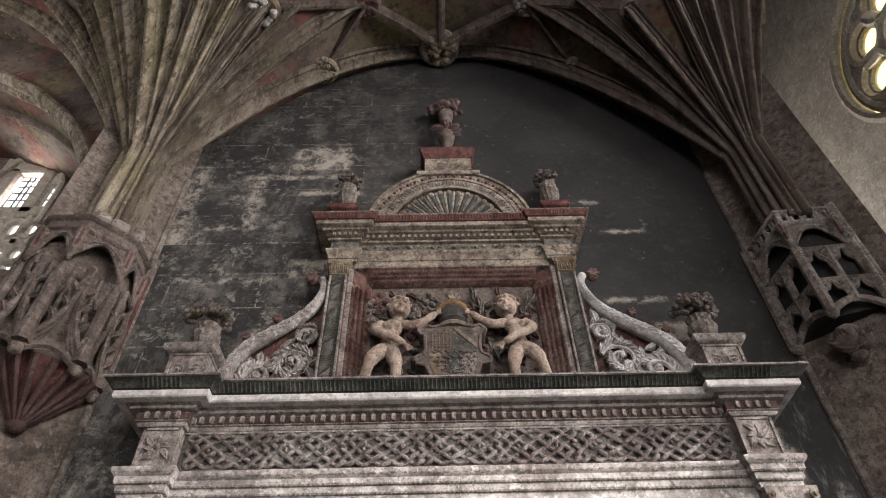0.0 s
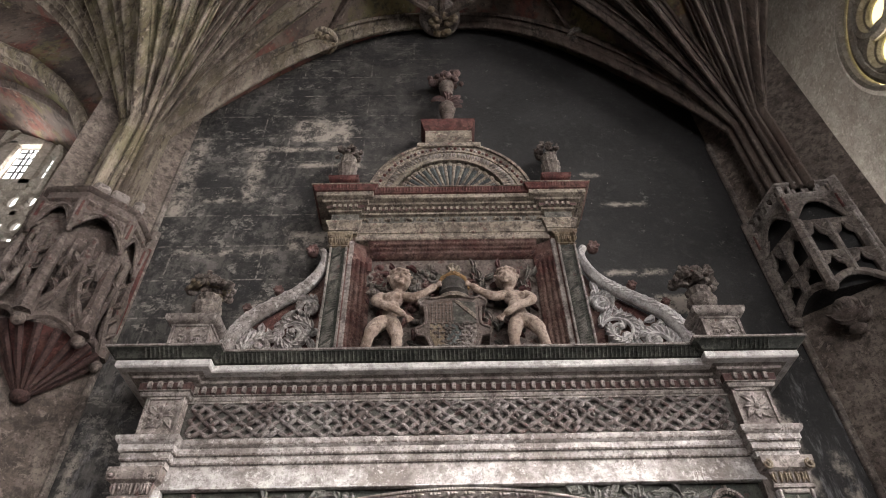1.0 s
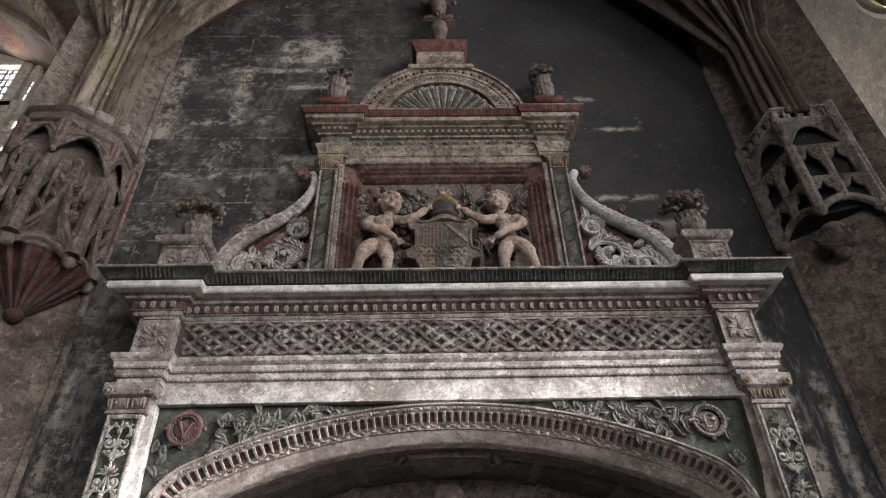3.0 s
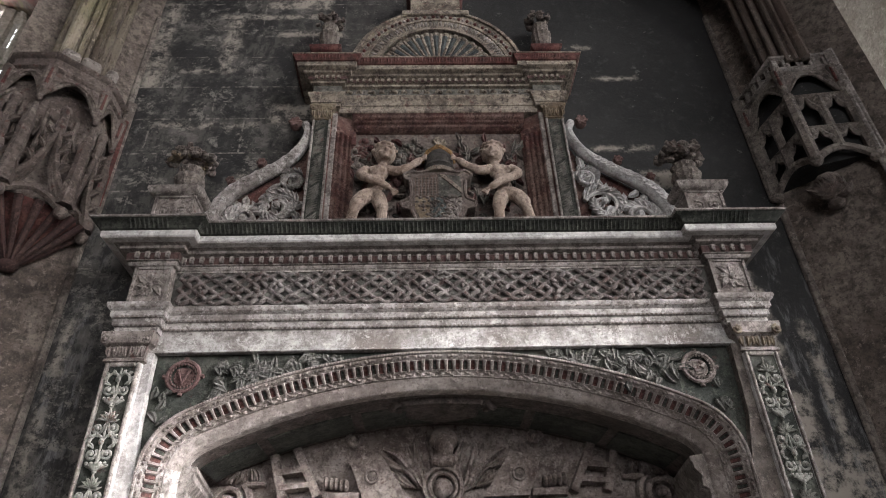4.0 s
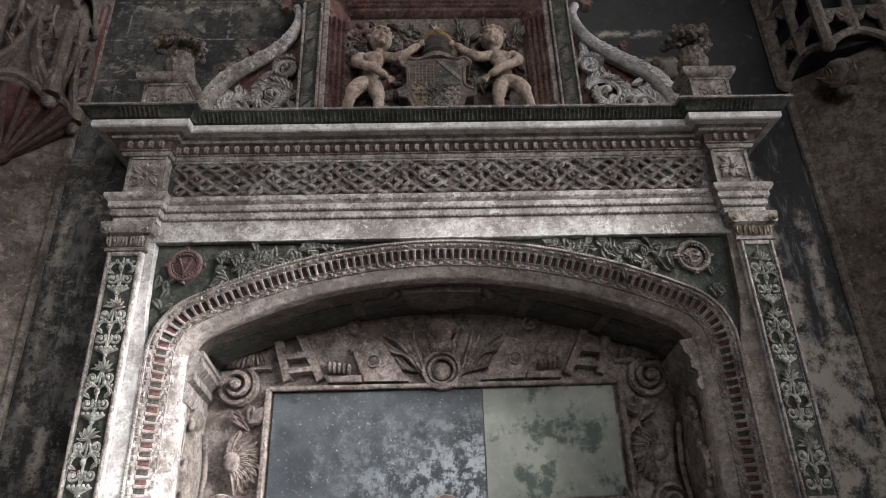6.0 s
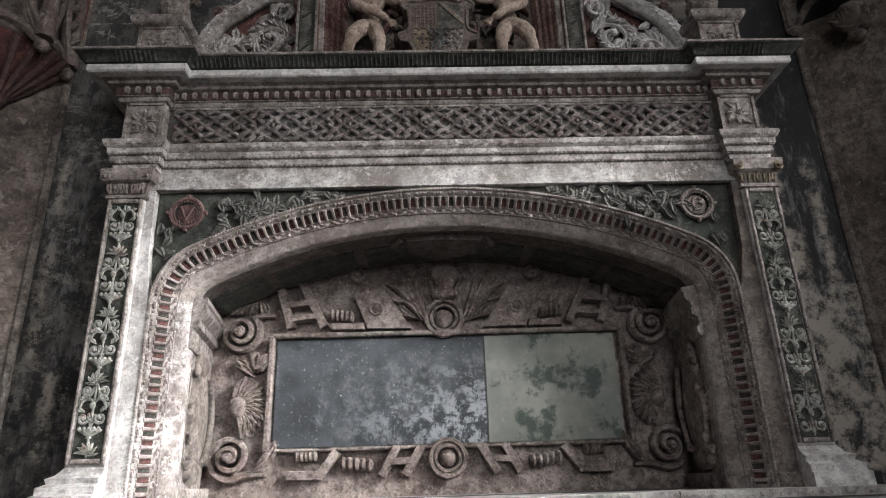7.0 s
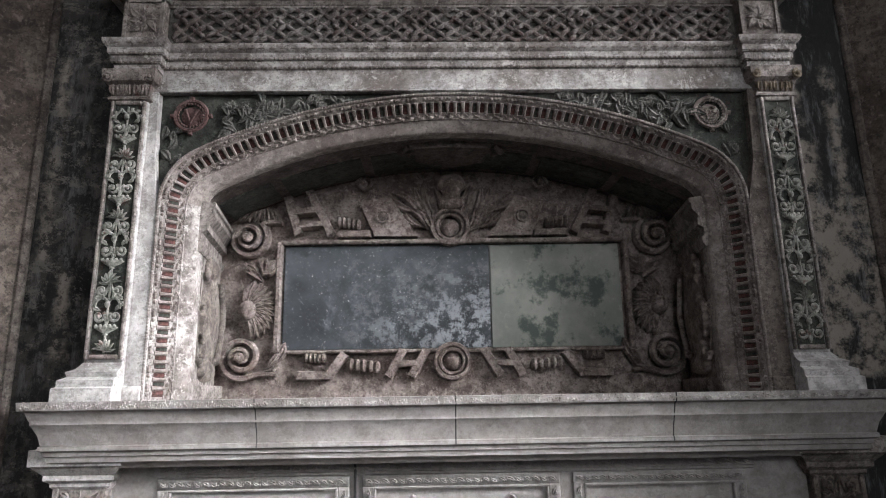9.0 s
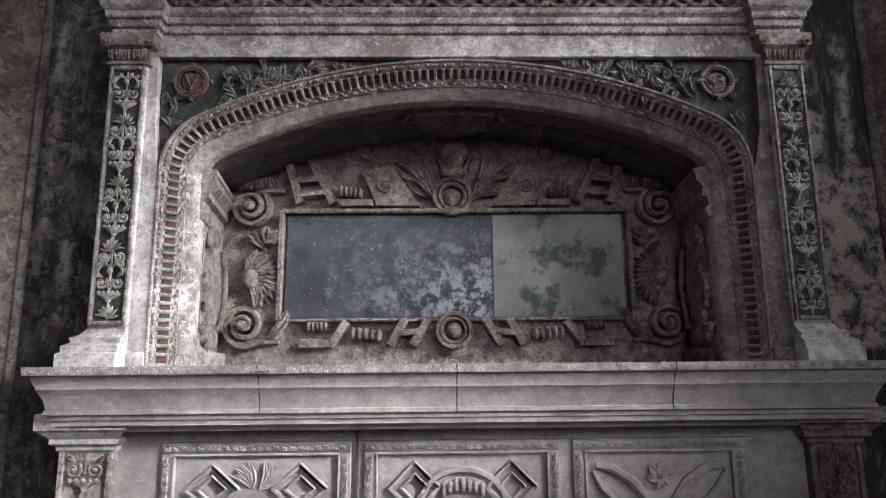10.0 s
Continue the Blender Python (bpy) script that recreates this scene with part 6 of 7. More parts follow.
PANELS = ((-1.77, -0.60), (-0.52, 0.70), (0.78, 1.86))
for i, (a, b) in enumerate(PANELS):
    m = Mesh()
    for x0, x1, z0, z1 in ((a, b, 1.06, 1.125), (a, b, 0.30, 0.365), (a, a + 0.07, 0.365, 1.06), (b - 0.07, b, 0.365, 1.06)):
        m.box(x0, x1, -0.022, 0.01, z0, z1, 0.005)
    for x0, x1, z0, z1 in ((a + 0.07, b - 0.07, 1.045, 1.06), (a + 0.07, b - 0.07, 0.365, 0.38), (a + 0.07, a + 0.085, 0.38, 1.045), (b - 0.085, b - 0.07, 0.38, 1.045)):
        m.box(x0, x1, -0.032, 0.01, z0, z1, 0.004)
    guilloche(m, a + 0.02, 1.092, b - 0.02, 1.092, -0.024, 0.052)
    guilloche(m, a + 0.035, 0.38, a + 0.035, 1.05, -0.024, 0.056)
    guilloche(m, b - 0.035, 0.38, b - 0.035, 1.05, -0.024, 0.056)
    fr = sub("panel_frame", m, STONE_GREY, chest, "frame of carved twisted leaves")
    c = (a + b) / 2
    m = Mesh()
    if i == 0:
        for s in (-1, 1):
            x, z = c + s * 0.27, 0.84
            for r, th in ((0.16, 0.022), (0.085, 0.016)):
                pts = [(x + r, z), (x, z + r * 0.9), (x - r, z), (x, z - r * 0.9), (x + r, z), (x, z + r * 0.9)]
                m.tube([(px, -0.012, pz) for px, pz in pts], th, 6)
            for j in range(4):
                leaf(m, c + s * 0.02, 0.84, -0.005, 90 - s * (10 + j * 16), 0.17, 0.04, 0.02)
    elif i == 1:
        for r, th in ((0.27, 0.024), (0.2, 0.018)):
            m.tube([(c + r * math.cos(math.pi * j / 16), -0.012, 0.72 + r * 0.85 * math.sin(math.pi * j / 16)) for j in range(33)], th, 6)
        for j in range(7):
            m.ball((c - 0.12 + j * 0.04, -0.015, 0.83 + 0.03 * math.sin(math.pi * j / 6)), (0.022, 0.03, 0.05), 7, 5)
        for s in (-1, 1):
            x, z = c + s * 0.30, 0.84
            for r, th in ((0.15, 0.022), (0.08, 0.016)):
                pts = [(x + r, z), (x, z + r), (x - r, z), (x, z - r), (x + r, z), (x, z + r)]
                m.tube([(px, -0.012 - (0.008 if th < 0.02 else 0), pz) for px, pz in pts], th, 6)
    else:
        for s in (-1, 1):
            m.tube([(c + s * q, -0.012, z) for q, z in ((0.40, 0.96), (0.30, 0.95), (0.17, 0.86), (0.08, 0.74), (0.1, 0.6))], [0.02, 0.03, 0.034, 0.03, 0.024], 7)
            m.tube([(c + s * q, -0.012, z) for q, z in ((0.42, 0.93), (0.36, 0.82), (0.26, 0.72), (0.2, 0.6))], [0.016, 0.024, 0.024, 0.02], 7)
        flower(m, c, 0.90, -0.005, 0.09)
    each("relief_strap", m, STONE_GREY, chest)
m = Mesh()
m.run([(C - 1.87, 0.0), (C + 1.82, 0.0)], [(0.0, 1.13), (0.012, 1.135), (0.012, 1.15), (0.02, 1.155), (0.02, 1.215)], 0.02)
guilloche(m, C - 1.86, 1.182, C + 1.8, 1.182, -0.022, 0.06)
sub("leaf_band", m, STONE_GREY, chest)
m = Mesh()
m.box(-0.572, -0.556, -0.0235, 0.0, 0.2, 1.20)
sub("joint", m, SOOT, chest, "dark open joint between the blocks")
for side in (-1, 1):
    xc = C + side * 2.31
    m = Mesh()
    m.box(xc - 0.16, xc + 0.16, -0.06, 0.3, 0.0, 1.1, 0.006)
    for q in (-0.145, 0.145):
        m.box(xc + q - 0.016, xc + q + 0.016, -0.078, -0.05, 0.1, 1.09, 0.004)
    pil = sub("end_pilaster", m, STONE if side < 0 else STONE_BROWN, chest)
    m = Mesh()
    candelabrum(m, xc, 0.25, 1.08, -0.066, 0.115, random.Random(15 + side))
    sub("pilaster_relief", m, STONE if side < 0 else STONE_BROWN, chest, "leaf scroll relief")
    m = Mesh()
    m.run([(xc - 0.16, 0.3), (xc - 0.16, -0.06), (xc + 0.16, -0.06), (xc + 0.16, 0.3)],
          [(0.0, 1.08), (0.02, 1.10), (0.02, 1.12), (0.05, 1.14), (0.05, 1.17), (0.09, 1.21), (0.10, 1.225), (0.115, 1.23), (0.115, 1.328)], 0.2)
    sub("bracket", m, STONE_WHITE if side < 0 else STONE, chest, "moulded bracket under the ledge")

chest.location, chest.scale = (C, 0.15, -0.015), (1.033, 1, 1)

# rough broken front edge of the ledge
m = Mesh()
rng = random.Random(77)
for i in range(1500):
    x = C - 2.66 + 5.32 * i / 1500 + rng.uniform(-0.006, 0.006)
    m.ball((x, -0.181 + rng.uniform(-0.003, 0.005), 1.577 + rng.uniform(-0.022, 0.020)), (rng.uniform(0.004, 0.009), 0.007, rng.uniform(0.004, 0.009)), 5, 4)
tagged(sub("broken_edge", m, PALE, ledge, "crumbled rough front edge"), "", "", "", "stuff")
m = Mesh()
for x in (-1.165, 0.052, 1.40):
    m.run([(x - 0.004, 0.0), (x + 0.004, 0.0)], [(0.0865, 1.31), (0.0865, 1.335), (0.0765, 1.34), (0.0915, 1.40), (0.1215, 1.46), (0.1265, 1.48), (0.1365, 1.50), (0.1515, 1.54), (0.1815, 1.55), (0.1865, 1.601)], 0.0)
each("joint", m, SOOT, ledge, "thin dark joint across the ledge")

# ---- statue canopies on the slanted piers ----
def frame_of(side):
    h = math.sqrt(0.5)
    if side < 0:
        return Matrix(((h, -h, 0, -3.02), (h, h, 0, 0.4), (0, 0, 1, 0), (0, 0, 0, 1)))
    return Matrix(((h, h, 0, 3.24), (-h, h, 0, 0.4), (0, 0, 1, 0), (0, 0, 0, 1)))


def canopy(side, path, top, low, label, mat, pale):
    M = frame_of(side)
    xm = sum(p[0] for p in path) / len(path)
    base = M @ Vector((xm, 0, low))
    t = thing("statue_canopy", label, "canopy", tuple(base), "statue canopies on the piers")

    def put(name, m, material, lab=""):
        return sub(name, m.moved(M), material, t, lab)
    a, b = path[0], path[-1]
    hang = [(a[0], 0.02)] + path + [(b[0], 0.02)]
    m = Mesh()
    m.run(hang, [(-0.02, top - 0.20), (0.0, top - 0.19), (0.02, top - 0.17), (0.02, top - 0.155), (0.0, top - 0.14)], 0.08)
    m.run(hang, [(0.0, top - 0.03), (0.025, top - 0.02), (0.025, top), (-0.01, top + 0.01)] if side > 0 else [(0.0, top - 0.145), (-0.012, top - 0.11), (-0.012, top - 0.05), (0.02, top - 0.03), (0.03, top - 0.01), (0.0, top)], 0.08)
    crown = put("crown", m, pale, "pierced cornice of the canopy")
    if side > 0:
        m = Mesh()
        for x, y, ang in along_plan(path, 0.115, -0.03):
            for q in (-0.045, 0.045):
                k = Mesh().box(-0.014, 0.014, -0.03, 0.03, top - 0.15, top - 0.02)
                k.moved(Matrix.Translation((x + q * math.cos(ang), y + q * math.sin(ang), 0)) @ Matrix.Rotation(ang, 4, 'Z'))
                m.add(k.v, k.f)
        put("crown_bar", m, pale)
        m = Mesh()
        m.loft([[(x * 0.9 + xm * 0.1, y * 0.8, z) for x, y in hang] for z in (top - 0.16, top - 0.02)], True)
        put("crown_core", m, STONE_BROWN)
    # small pointed arches with pendants
    zs = top - 0.20
    m = Mesh()
    red = Mesh()
    for i in range(len(path) - 1):
        (x0, y0), (x1, y1) = path[i], path[i + 1]
        n = 12
        for off, th in ((0.0, 0.026), (0.05, 0.018)):
            pts = []
            for j in range(n + 1):
                k = j / n
                rise = math.sqrt(max(0.0, 1 - (2 * k - 1) ** 2))
                pts.append((x0 + (x1 - x0) * k, (y0 + (y1 - y0) * k) * (1 - off * 2.0) + 0.01, zs - 0.30 + rise * 0.27))
            m.tube(pts, th, 6)
        rings = []
        for j in range(n + 1):
            k = j / n
            rise = math.sqrt(max(0.0, 1 - (2 * k - 1) ** 2))
            x, y = x0 + (x1 - x0) * k, y0 + (y1 - y0) * k
            rings.append([(x, y + 0.01, zs - 0.30 + rise * 0.27), (x, y + 0.01, zs + 0.02), (x, y * 0.85 + 0.03, zs + 0.02), (x, y * 0.85 + 0.03, zs - 0.30 + rise * 0.27)])
        m.loft(rings, True)
    for x, y in path:
        m.tube([(x, y, zs + 0.02), (x, y, zs - 0.2), (x, y + 0.01, zs - 0.33)], [0.05, 0.035, 0.022], 8)
        m.ball((x, y, zs - 0.35), 0.03, 8, 6)
        red.tube([(x, y - 0.036, zs - 0.02), (x, y - 0.03, zs - 0.2)], 0.014, 6)
    each("tracery_arch", m.moved(M), mat, t)
    each("red_edge", red.moved(M), RED, t, "traces of red paint on the arrises")
    # ribs that flare from the pendants under the little vaults
    m = Mesh()
    for i, (x, y) in enumerate(path):
        for j, (ex, ey) in enumerate(path):
            if abs(i - j) == 1:
                for k in (0.16, 0.34, 0.5):
                    gx, gy = x + (ex - x) * k, (y + (ey - y) * k) * 0.93
                    m.tube([(x, y, zs - 0.33), (x * 0.75 + gx * 0.25, y * 0.75 + gy * 0.25, zs - 0.22), (x * 0.4 + gx * 0.6, y * 0.4 + gy * 0.6, zs - 0.09), (gx, gy, zs + 0.0)], [0.013, 0.017, 0.018, 0.018], 6)
        m.tube([(x, y, zs - 0.33), (x * 0.8 + xm * 0.2, y * 0.7, zs - 0.15), (x * 0.5 + xm * 0.5, y * 0.3, zs - 0.02)], 0.018, 6)
    each("vault_rib", m.moved(M), mat, t)
    # pierced body under it
    m = Mesh()
    ztop, zlow = zs - 0.34, low + 0.42
    zm = ztop * 0.45 + zlow * 0.55
    for i in range(len(path) - 1):
        (x0, y0), (x1, y1) = path[i], path[i + 1]
        P = lambda k, z, d=0.0: (x0 + (x1 - x0) * k, (y0 + (y1 - y0) * k) * 0.94 + d, z)
        if side > 0:
            # two rows of cusped openings in a thick plate
            for z in (ztop, zm):
                m.tube([P(0, z), P(0.5, z), P(1, z)], 0.042, 4)
            m.tube([P(0.5, ztop), P(0.5, zm), P(0.5, zlow + 0.08)], 0.040, 6)
            for k0, k1 in ((0.0, 0.5), (0.5, 1.0)):
                for za, zb in ((zm, ztop), (zlow + 0.04, zm)):
                    h = zb - za
                    pts = [P(k0 + (k1 - k0) * u, za + h * v) for u, v in ((0.02, 0.30), (0.10, 0.62), (0.30, 0.72), (0.5, 0.97), (0.70, 0.72), (0.90, 0.62), (0.98, 0.30))]
                    m.tube(pts, 0.030, 5)
                    for u in (0.16, 0.84):
                        m.ball(P(k0 + (k1 - k0) * u, zb - h * 0.13), (0.055, 0.03, 0.055), 7, 5)
        else:
            # an ogee gable with crockets between the shafts
            rise = [(0.0, 0.0), (0.14, 0.10), (0.28, 0.24), (0.39, 0.42), (0.45, 0.62), (0.5, 0.98)]
            h = ztop - zlow - 0.06
            for s in (0, 1):
                for d, th in ((-0.035, 0.030), (0.012, 0.024), (0.045, 0.018)):
                    m.tube([P(k if s == 0 else 1 - k, zlow + 0.02 - d * 1.4 + v * h, d * 0.6) for k, v in rise], th, 6)
                for k, v in rise[1:-1]:
                    q = P(k if s == 0 else 1 - k, zlow + 0.09 + v * h)
                    leaf(m, q[0], q[2], q[1] - 0.03, 130 if s == 0 else 50, 0.11, 0.07, 0.045, 0.5)
            m.ball(P(0.5, ztop - 0.02), (0.05, 0.05, 0.06), 8, 6)
            for k in (0.25, 0.75):
                m.tube([P(k, zlow + 0.35 * h, 0.06), P(k, ztop - 0.02, 0.06)], 0.022, 6)
                m.tube([P(k - 0.12, zm + 0.18, 0.06), P(k, zm + 0.34, 0.06), P(k + 0.12, zm + 0.18, 0.06)], 0.018, 6)
        m.tube([P(k / 10, zlow + 0.12 * math.sin(math.pi * k / 10) - 0.02) for k in range(11)], 0.036, 6)
    for x, y in path:
        if side > 0:
            m.tube([(x, y * 0.98, ztop + 0.02), (x, y * 0.98, (ztop + zlow) / 2), (x, y * 0.98, zlow - 0.03)], [0.050, 0.052, 0.046], 6)
        else:
            m.tube([(x, y * 1.02, ztop - 0.08), (x, y * 1.02, zm + 0.28), (x, y * 1.02, zm + 0.24), (x, y * 1.03, zlow + 0.18), (x, y * 1.03, zlow + 0.12), (x, y * 1.03, zlow + 0.02)], [0.016, 0.040, 0.052, 0.056, 0.074, 0.07], 6)
        m.ball((x, y * 0.98, zlow - 0.04), 0.056, 8, 6)
    each("openwork", m.moved(M), mat, t)
    # Solid core added: its black on the right stands for the inner shade.
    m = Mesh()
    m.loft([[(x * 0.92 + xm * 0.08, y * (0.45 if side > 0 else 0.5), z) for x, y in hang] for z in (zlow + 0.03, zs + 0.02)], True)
    put("core", m, SOOT if side > 0 else CANOPY, "added core for the dark inside the openwork")
    return t, M, xm


t, M, xm = canopy(-1, [(-1.02, -0.10), (-0.76, -0.36), (-0.30, -0.36), (-0.05, -0.10)], 6.47, 4.55, "brown gothic canopy with pinnacles and a ribbed fan corbel", CANOPY, CANOPY)
m = Mesh()
for i in range(9):
    a = math.pi * (i + 0.5) / 9
    m.tube([(-0.46 + 0.43 * math.cos(a), -0.02 - 0.30 * math.sin(a), 4.99), (-0.46 + 0.25 * math.cos(a), -0.02 - 0.2 * math.sin(a), 4.75), (-0.46 + 0.05 * math.cos(a), -0.02 - 0.07 * math.sin(a), 4.52)], [0.034, 0.026, 0.016], 6)
m.ball((-0.46, -0.05, 4.50), (0.075, 0.07, 0.06), 10, 7)
CORBEL = stone("crimson_soot_stone", (0.045, 0.022, 0.020), (0.085, 0.050, 0.045), (0.018, 0.011, 0.010), 0.6)
each("corbel_rib", m.moved(M), CORBEL, t)
m = Mesh()
m.loft([[(-0.46 + r * math.cos(math.pi * i / 12), -0.0 - r * 0.62 * math.sin(math.pi * i / 12), z) for i in range(13)] for r, z in ((0.03, 4.5), (0.22, 4.75), (0.42, 4.99), (0.42, 5.02))], True)
sub("corbel_fan", m.moved(M), RED, t, "dark red hollows of the fan corbel")
m = Mesh()
for x, w, h in ((-0.66, 0.075, 0.11), (-0.49, 0.085, 0.12), (-0.30, 0.05, 0.13)):
    m.box(x - w, x + w, -0.38, -0.24, 6.475, 6.475 + h, 0.025)
each("merlon", m.moved(M), STONE, t)
jamb = thing("jamb_bar", "slim stone jamb with a red painted face", "jamb", tuple(frame_of(-1) @ Vector((0.0, -0.03, 5.1))))
m = Mesh()
m.box(-0.045, 0.045, -0.09, 0.0, 5.15, 6.62, 0.012)
sub("bar", m.moved(frame_of(-1)), STONE_BROWN, jamb)
m = Mesh()
m.box(-0.018, 0.018, -0.096, -0.08, 5.3, 6.35, 0.004)
sub("red_face", m.moved(frame_of(-1)), RED, jamb, "faded red painted stripe")

t, M, xm = canopy(1, [(0.03, -0.06), (0.46, -0.38), (0.85, -0.06)], 6.60, 4.93, "shadowed gothic canopy with pierced tracery and a leafy corbel", STONE_BROWN, STONE)
m = Mesh()
rng = random.Random(12)
for i in range(15):
    leaf(m, 0.44 + rng.uniform(-0.04, 0.04), 5.06, -0.09 - 0.06 * rng.random(), 15 + i * 10, 0.18, 0.09, 0.06, 0.6)
m.tube([(0.44, -0.06, 5.25), (0.44, -0.12, 5.12), (0.44, -0.10, 5.02)], [0.12, 0.10, 0.05], 10)
m.ball((0.44, -0.09, 5.01), (0.075, 0.07, 0.045), 10, 6)
sub("leaf_corbel", m.moved(M), CANOPY, t, "curling leaf corbel")
# Outer strip in paler stone: its lit face is put into the colour.
for x, lab in ((0.0, "brown stone jamb strip beside the canopy"), (0.89, "pale lit stone jamb strip beside the canopy")):
    jamb = thing("jamb_bar", lab, "jamb", tuple(M @ Vector((x, -0.03, 5.2))))
    m = Mesh()
    m.box(x - 0.045, x + 0.045, -0.085, 0.0, 5.3 if x < 0.5 else 4.9, 6.62, 0.012)
    sub("bar", m.moved(M), STONE if x > 0.5 else STONE_BROWN, jamb)
    m = Mesh()
    m.ball((x, -0.06, 6.15 if x > 0.5 else 5.32), (0.05, 0.05, 0.035), 8, 6)
    m.tube([(x, -0.09, 5.35), (x, -0.095, 6.1)], 0.016, 6)
    sub("roll", m.moved(M), STONE if x > 0.5 else STONE_BROWN, jamb)

# ---- bosses and short ribs of the vault ----
def boss(x, y, z, r, seed, mat, mat2, label):
    t = thing("vault_boss", label, "boss", (x, y, z), "vault bosses")
    m = Mesh()
    m.lathe(0, 0, [(r * 0.75, 0.12), (r, 0.06), (r, 0.0), (r * 0.86, -0.03), (r * 0.7, -0.02)], 18)
    part("rim", m, mat, t)
    rng = random.Random(seed)
    m = Mesh()
    for i in range(16):
        a, q = rng.uniform(0, 2 * math.pi), r * 0.75 * math.sqrt(rng.random())
        m.ball((q * math.cos(a), q * math.sin(a), -0.045 + rng.uniform(-0.02, 0.02)), (r * 0.22, r * 0.2, r * 0.18), 7, 5)
    each("carved_leaf", m, mat2, t, "", True)


boss(-1.60, 0.13, 10.16, 0.2, 1, RIB, GOLD, "round carved boss with faded gilding on the wall rib")
boss(2.0, 0.13, 10.12, 0.2, 2, STONE_BROWN, STONE_BROWN, "dark carved boss on the wall rib")
boss(-2.22, -0.91, 9.84, 0.23, 3, GOLD, STONE_WHITE, "painted boss with a gilt rim and pale relief")
boss(-0.97, -0.62, 10.64, 0.2, 4, STONE_BROWN, RED, "dark carved boss where ribs meet")
boss(0.04, 0.10, 10.74, 0.3, 5, STONE_BROWN, GOLD, "large dark crown boss with gilt traces")
boss(1.27, -0.62, 10.62, 0.2, 6, STONE_BROWN, STONE_BROWN, "dark carved boss where ribs meet")
boss(2.52, -0.83, 9.88, 0.16, 7, STONE_BROWN, GOLD, "small gilt boss in shadow")


def link_rib(a, b):
    a, b = Vector(a), Vector(b)
    d = (b - a).normalized()
    s = d.cross(Vector((0, 0, 1))).normalized()
    m = Mesh()
    m.loft([[tuple(p + s * u + Vector((0, 0, w))) for u, w in ((-0.07, 0.08), (-0.06, 0.0), (-0.025, -0.03), (-0.02, -0.08), (0.02, -0.08), (0.025, -0.03), (0.06, 0.0), (0.07, 0.08))] for p in (a, (a + b) / 2 + Vector((0, 0, 0.03)), b)], True)
    return m


for a, b in (((-0.97, -0.62, 10.64), (0.06, 0.05, 10.72)), ((1.27, -0.62, 10.64), (0.06, 0.05, 10.72)), ((-0.97, -0.62, 10.64), (-1.62, 0.17, 10.26)), ((1.27, -0.62, 10.64), (2.0, 0.17, 10.2)),
             ((-0.97, -0.62, 10.64), (-2.22, -0.91, 9.9)), ((1.27, -0.62, 10.64), (2.52, -0.83, 9.94)), ((0.06, 0.05, 10.72), (0.08, -3.0, 10.75)), ((-2.22, -0.91, 9.9), (-1.6, -3.0, 10.7)), ((-0.97, -0.62, 10.64), (0.08, -3.0, 10.75)), ((1.27, -0.62, 10.64), (0.08, -3.0, 10.75))):
    sub("link_rib", link_rib(a, b), RIB_SHADED, ribs_l if a[0] < 0 else ribs_r)

# ---- outer walls with their windows ----
def ring_pts(cy, cz, ry, rz, n=32):
    return [(cy + ry * math.cos(2 * math.pi * i / n + 0.01), cz + rz * math.sin(2 * math.pi * i / n + 0.01)) for i in range(n)]


def upright(m):
    """From (x along, y depth, z) to a wall that runs along y."""
    m.v = [(y, x, z) for x, y, z in m.v]
    m.f = [tuple(reversed(q)) for q in m.f]
    return m


# right wall: a round traceried window, and a tall window out of view that lights the place
m = Mesh()
wall_with_hole(m, ring_pts(-0.74, 9.62, 1.25, 1.25), -2.4, 3.8, 7.4, 13.5, 5.8, 6.3)
structure("wall_right", upright(m), PALE_WALL, "pale plastered wall with a round traceried window", "wall")


def arched(c, half, z0, z1):
    """The ring of a round-headed opening."""
    return [(c - half, z0), (c + half, z0), (c + half, z1 - half)] + [(c + half * math.cos(radians(a)), z1 - half + half * math.sin(radians(a))) for a in (30, 60, 90, 120, 150)] + [(c - half, z1 - half)]


def plain_window(name, c, half, z0, z1, y, along_y, label):
    """An unseen window: clear glass in a stone frame with mullions, set in the wall behind the lamp's plane."""
    t = thing(name, label, "window", ((y, c, z0) if along_y else (c, y, z0)), "", "structure")
    turn = upright if along_y else (lambda q: q)
    ring = arched(c, half + 0.03, z0 - 0.03, z1 + 0.03)
    g = Mesh()
    g.loft([[(x, y, z) for x, z in ring], [(x, y + 0.02, z) for x, z in ring]], True)
    sub("glass", turn(g), GLASS_LIT, t, "bright daylit glass")
    g = Mesh()
    for k in (-0.33, 0.33):
        g.box(c + k * half - 0.05, c + k * half + 0.05, y - 0.06, y - 0.01, z0, z1 - half * 0.3, 0.02)
    sub("mullion", turn(g), PALE_WALL, t)


for nm, y0, y1, z0, z1, hole, lab in (
        ("wall_right_lower", -2.65, 3.8, 0.0, 7.4, arched(-1.65, 0.85, 2.3, 7.0), "pale plastered wall with a tall window"),
        ("wall_right_middle", -6.4, -2.65, 0.0, 7.4, arched(-4.3, 1.0, 2.3, 7.0), "pale plastered wall with a second tall window"),
        ("wall_right_upper", -6.4, -2.4, 7.4, 13.5, arched(-4.3, 1.1, 7.8, 10.4), "pale plastered upper wall with an unseen window added for a lamp"),
        ("wall_right_rear", -12.0, -6.4, 0.0, 11.6, arched(-8.6, 1.15, 3.7, 8.4), "pale plastered wall with an unseen window added at the rear")):
    m = Mesh()
    wall_with_hole(m, hole, y0, y1, z0, z1, 5.8, 6.3)
    structure(nm, upright(m), PALE_WALL, lab, "wall")
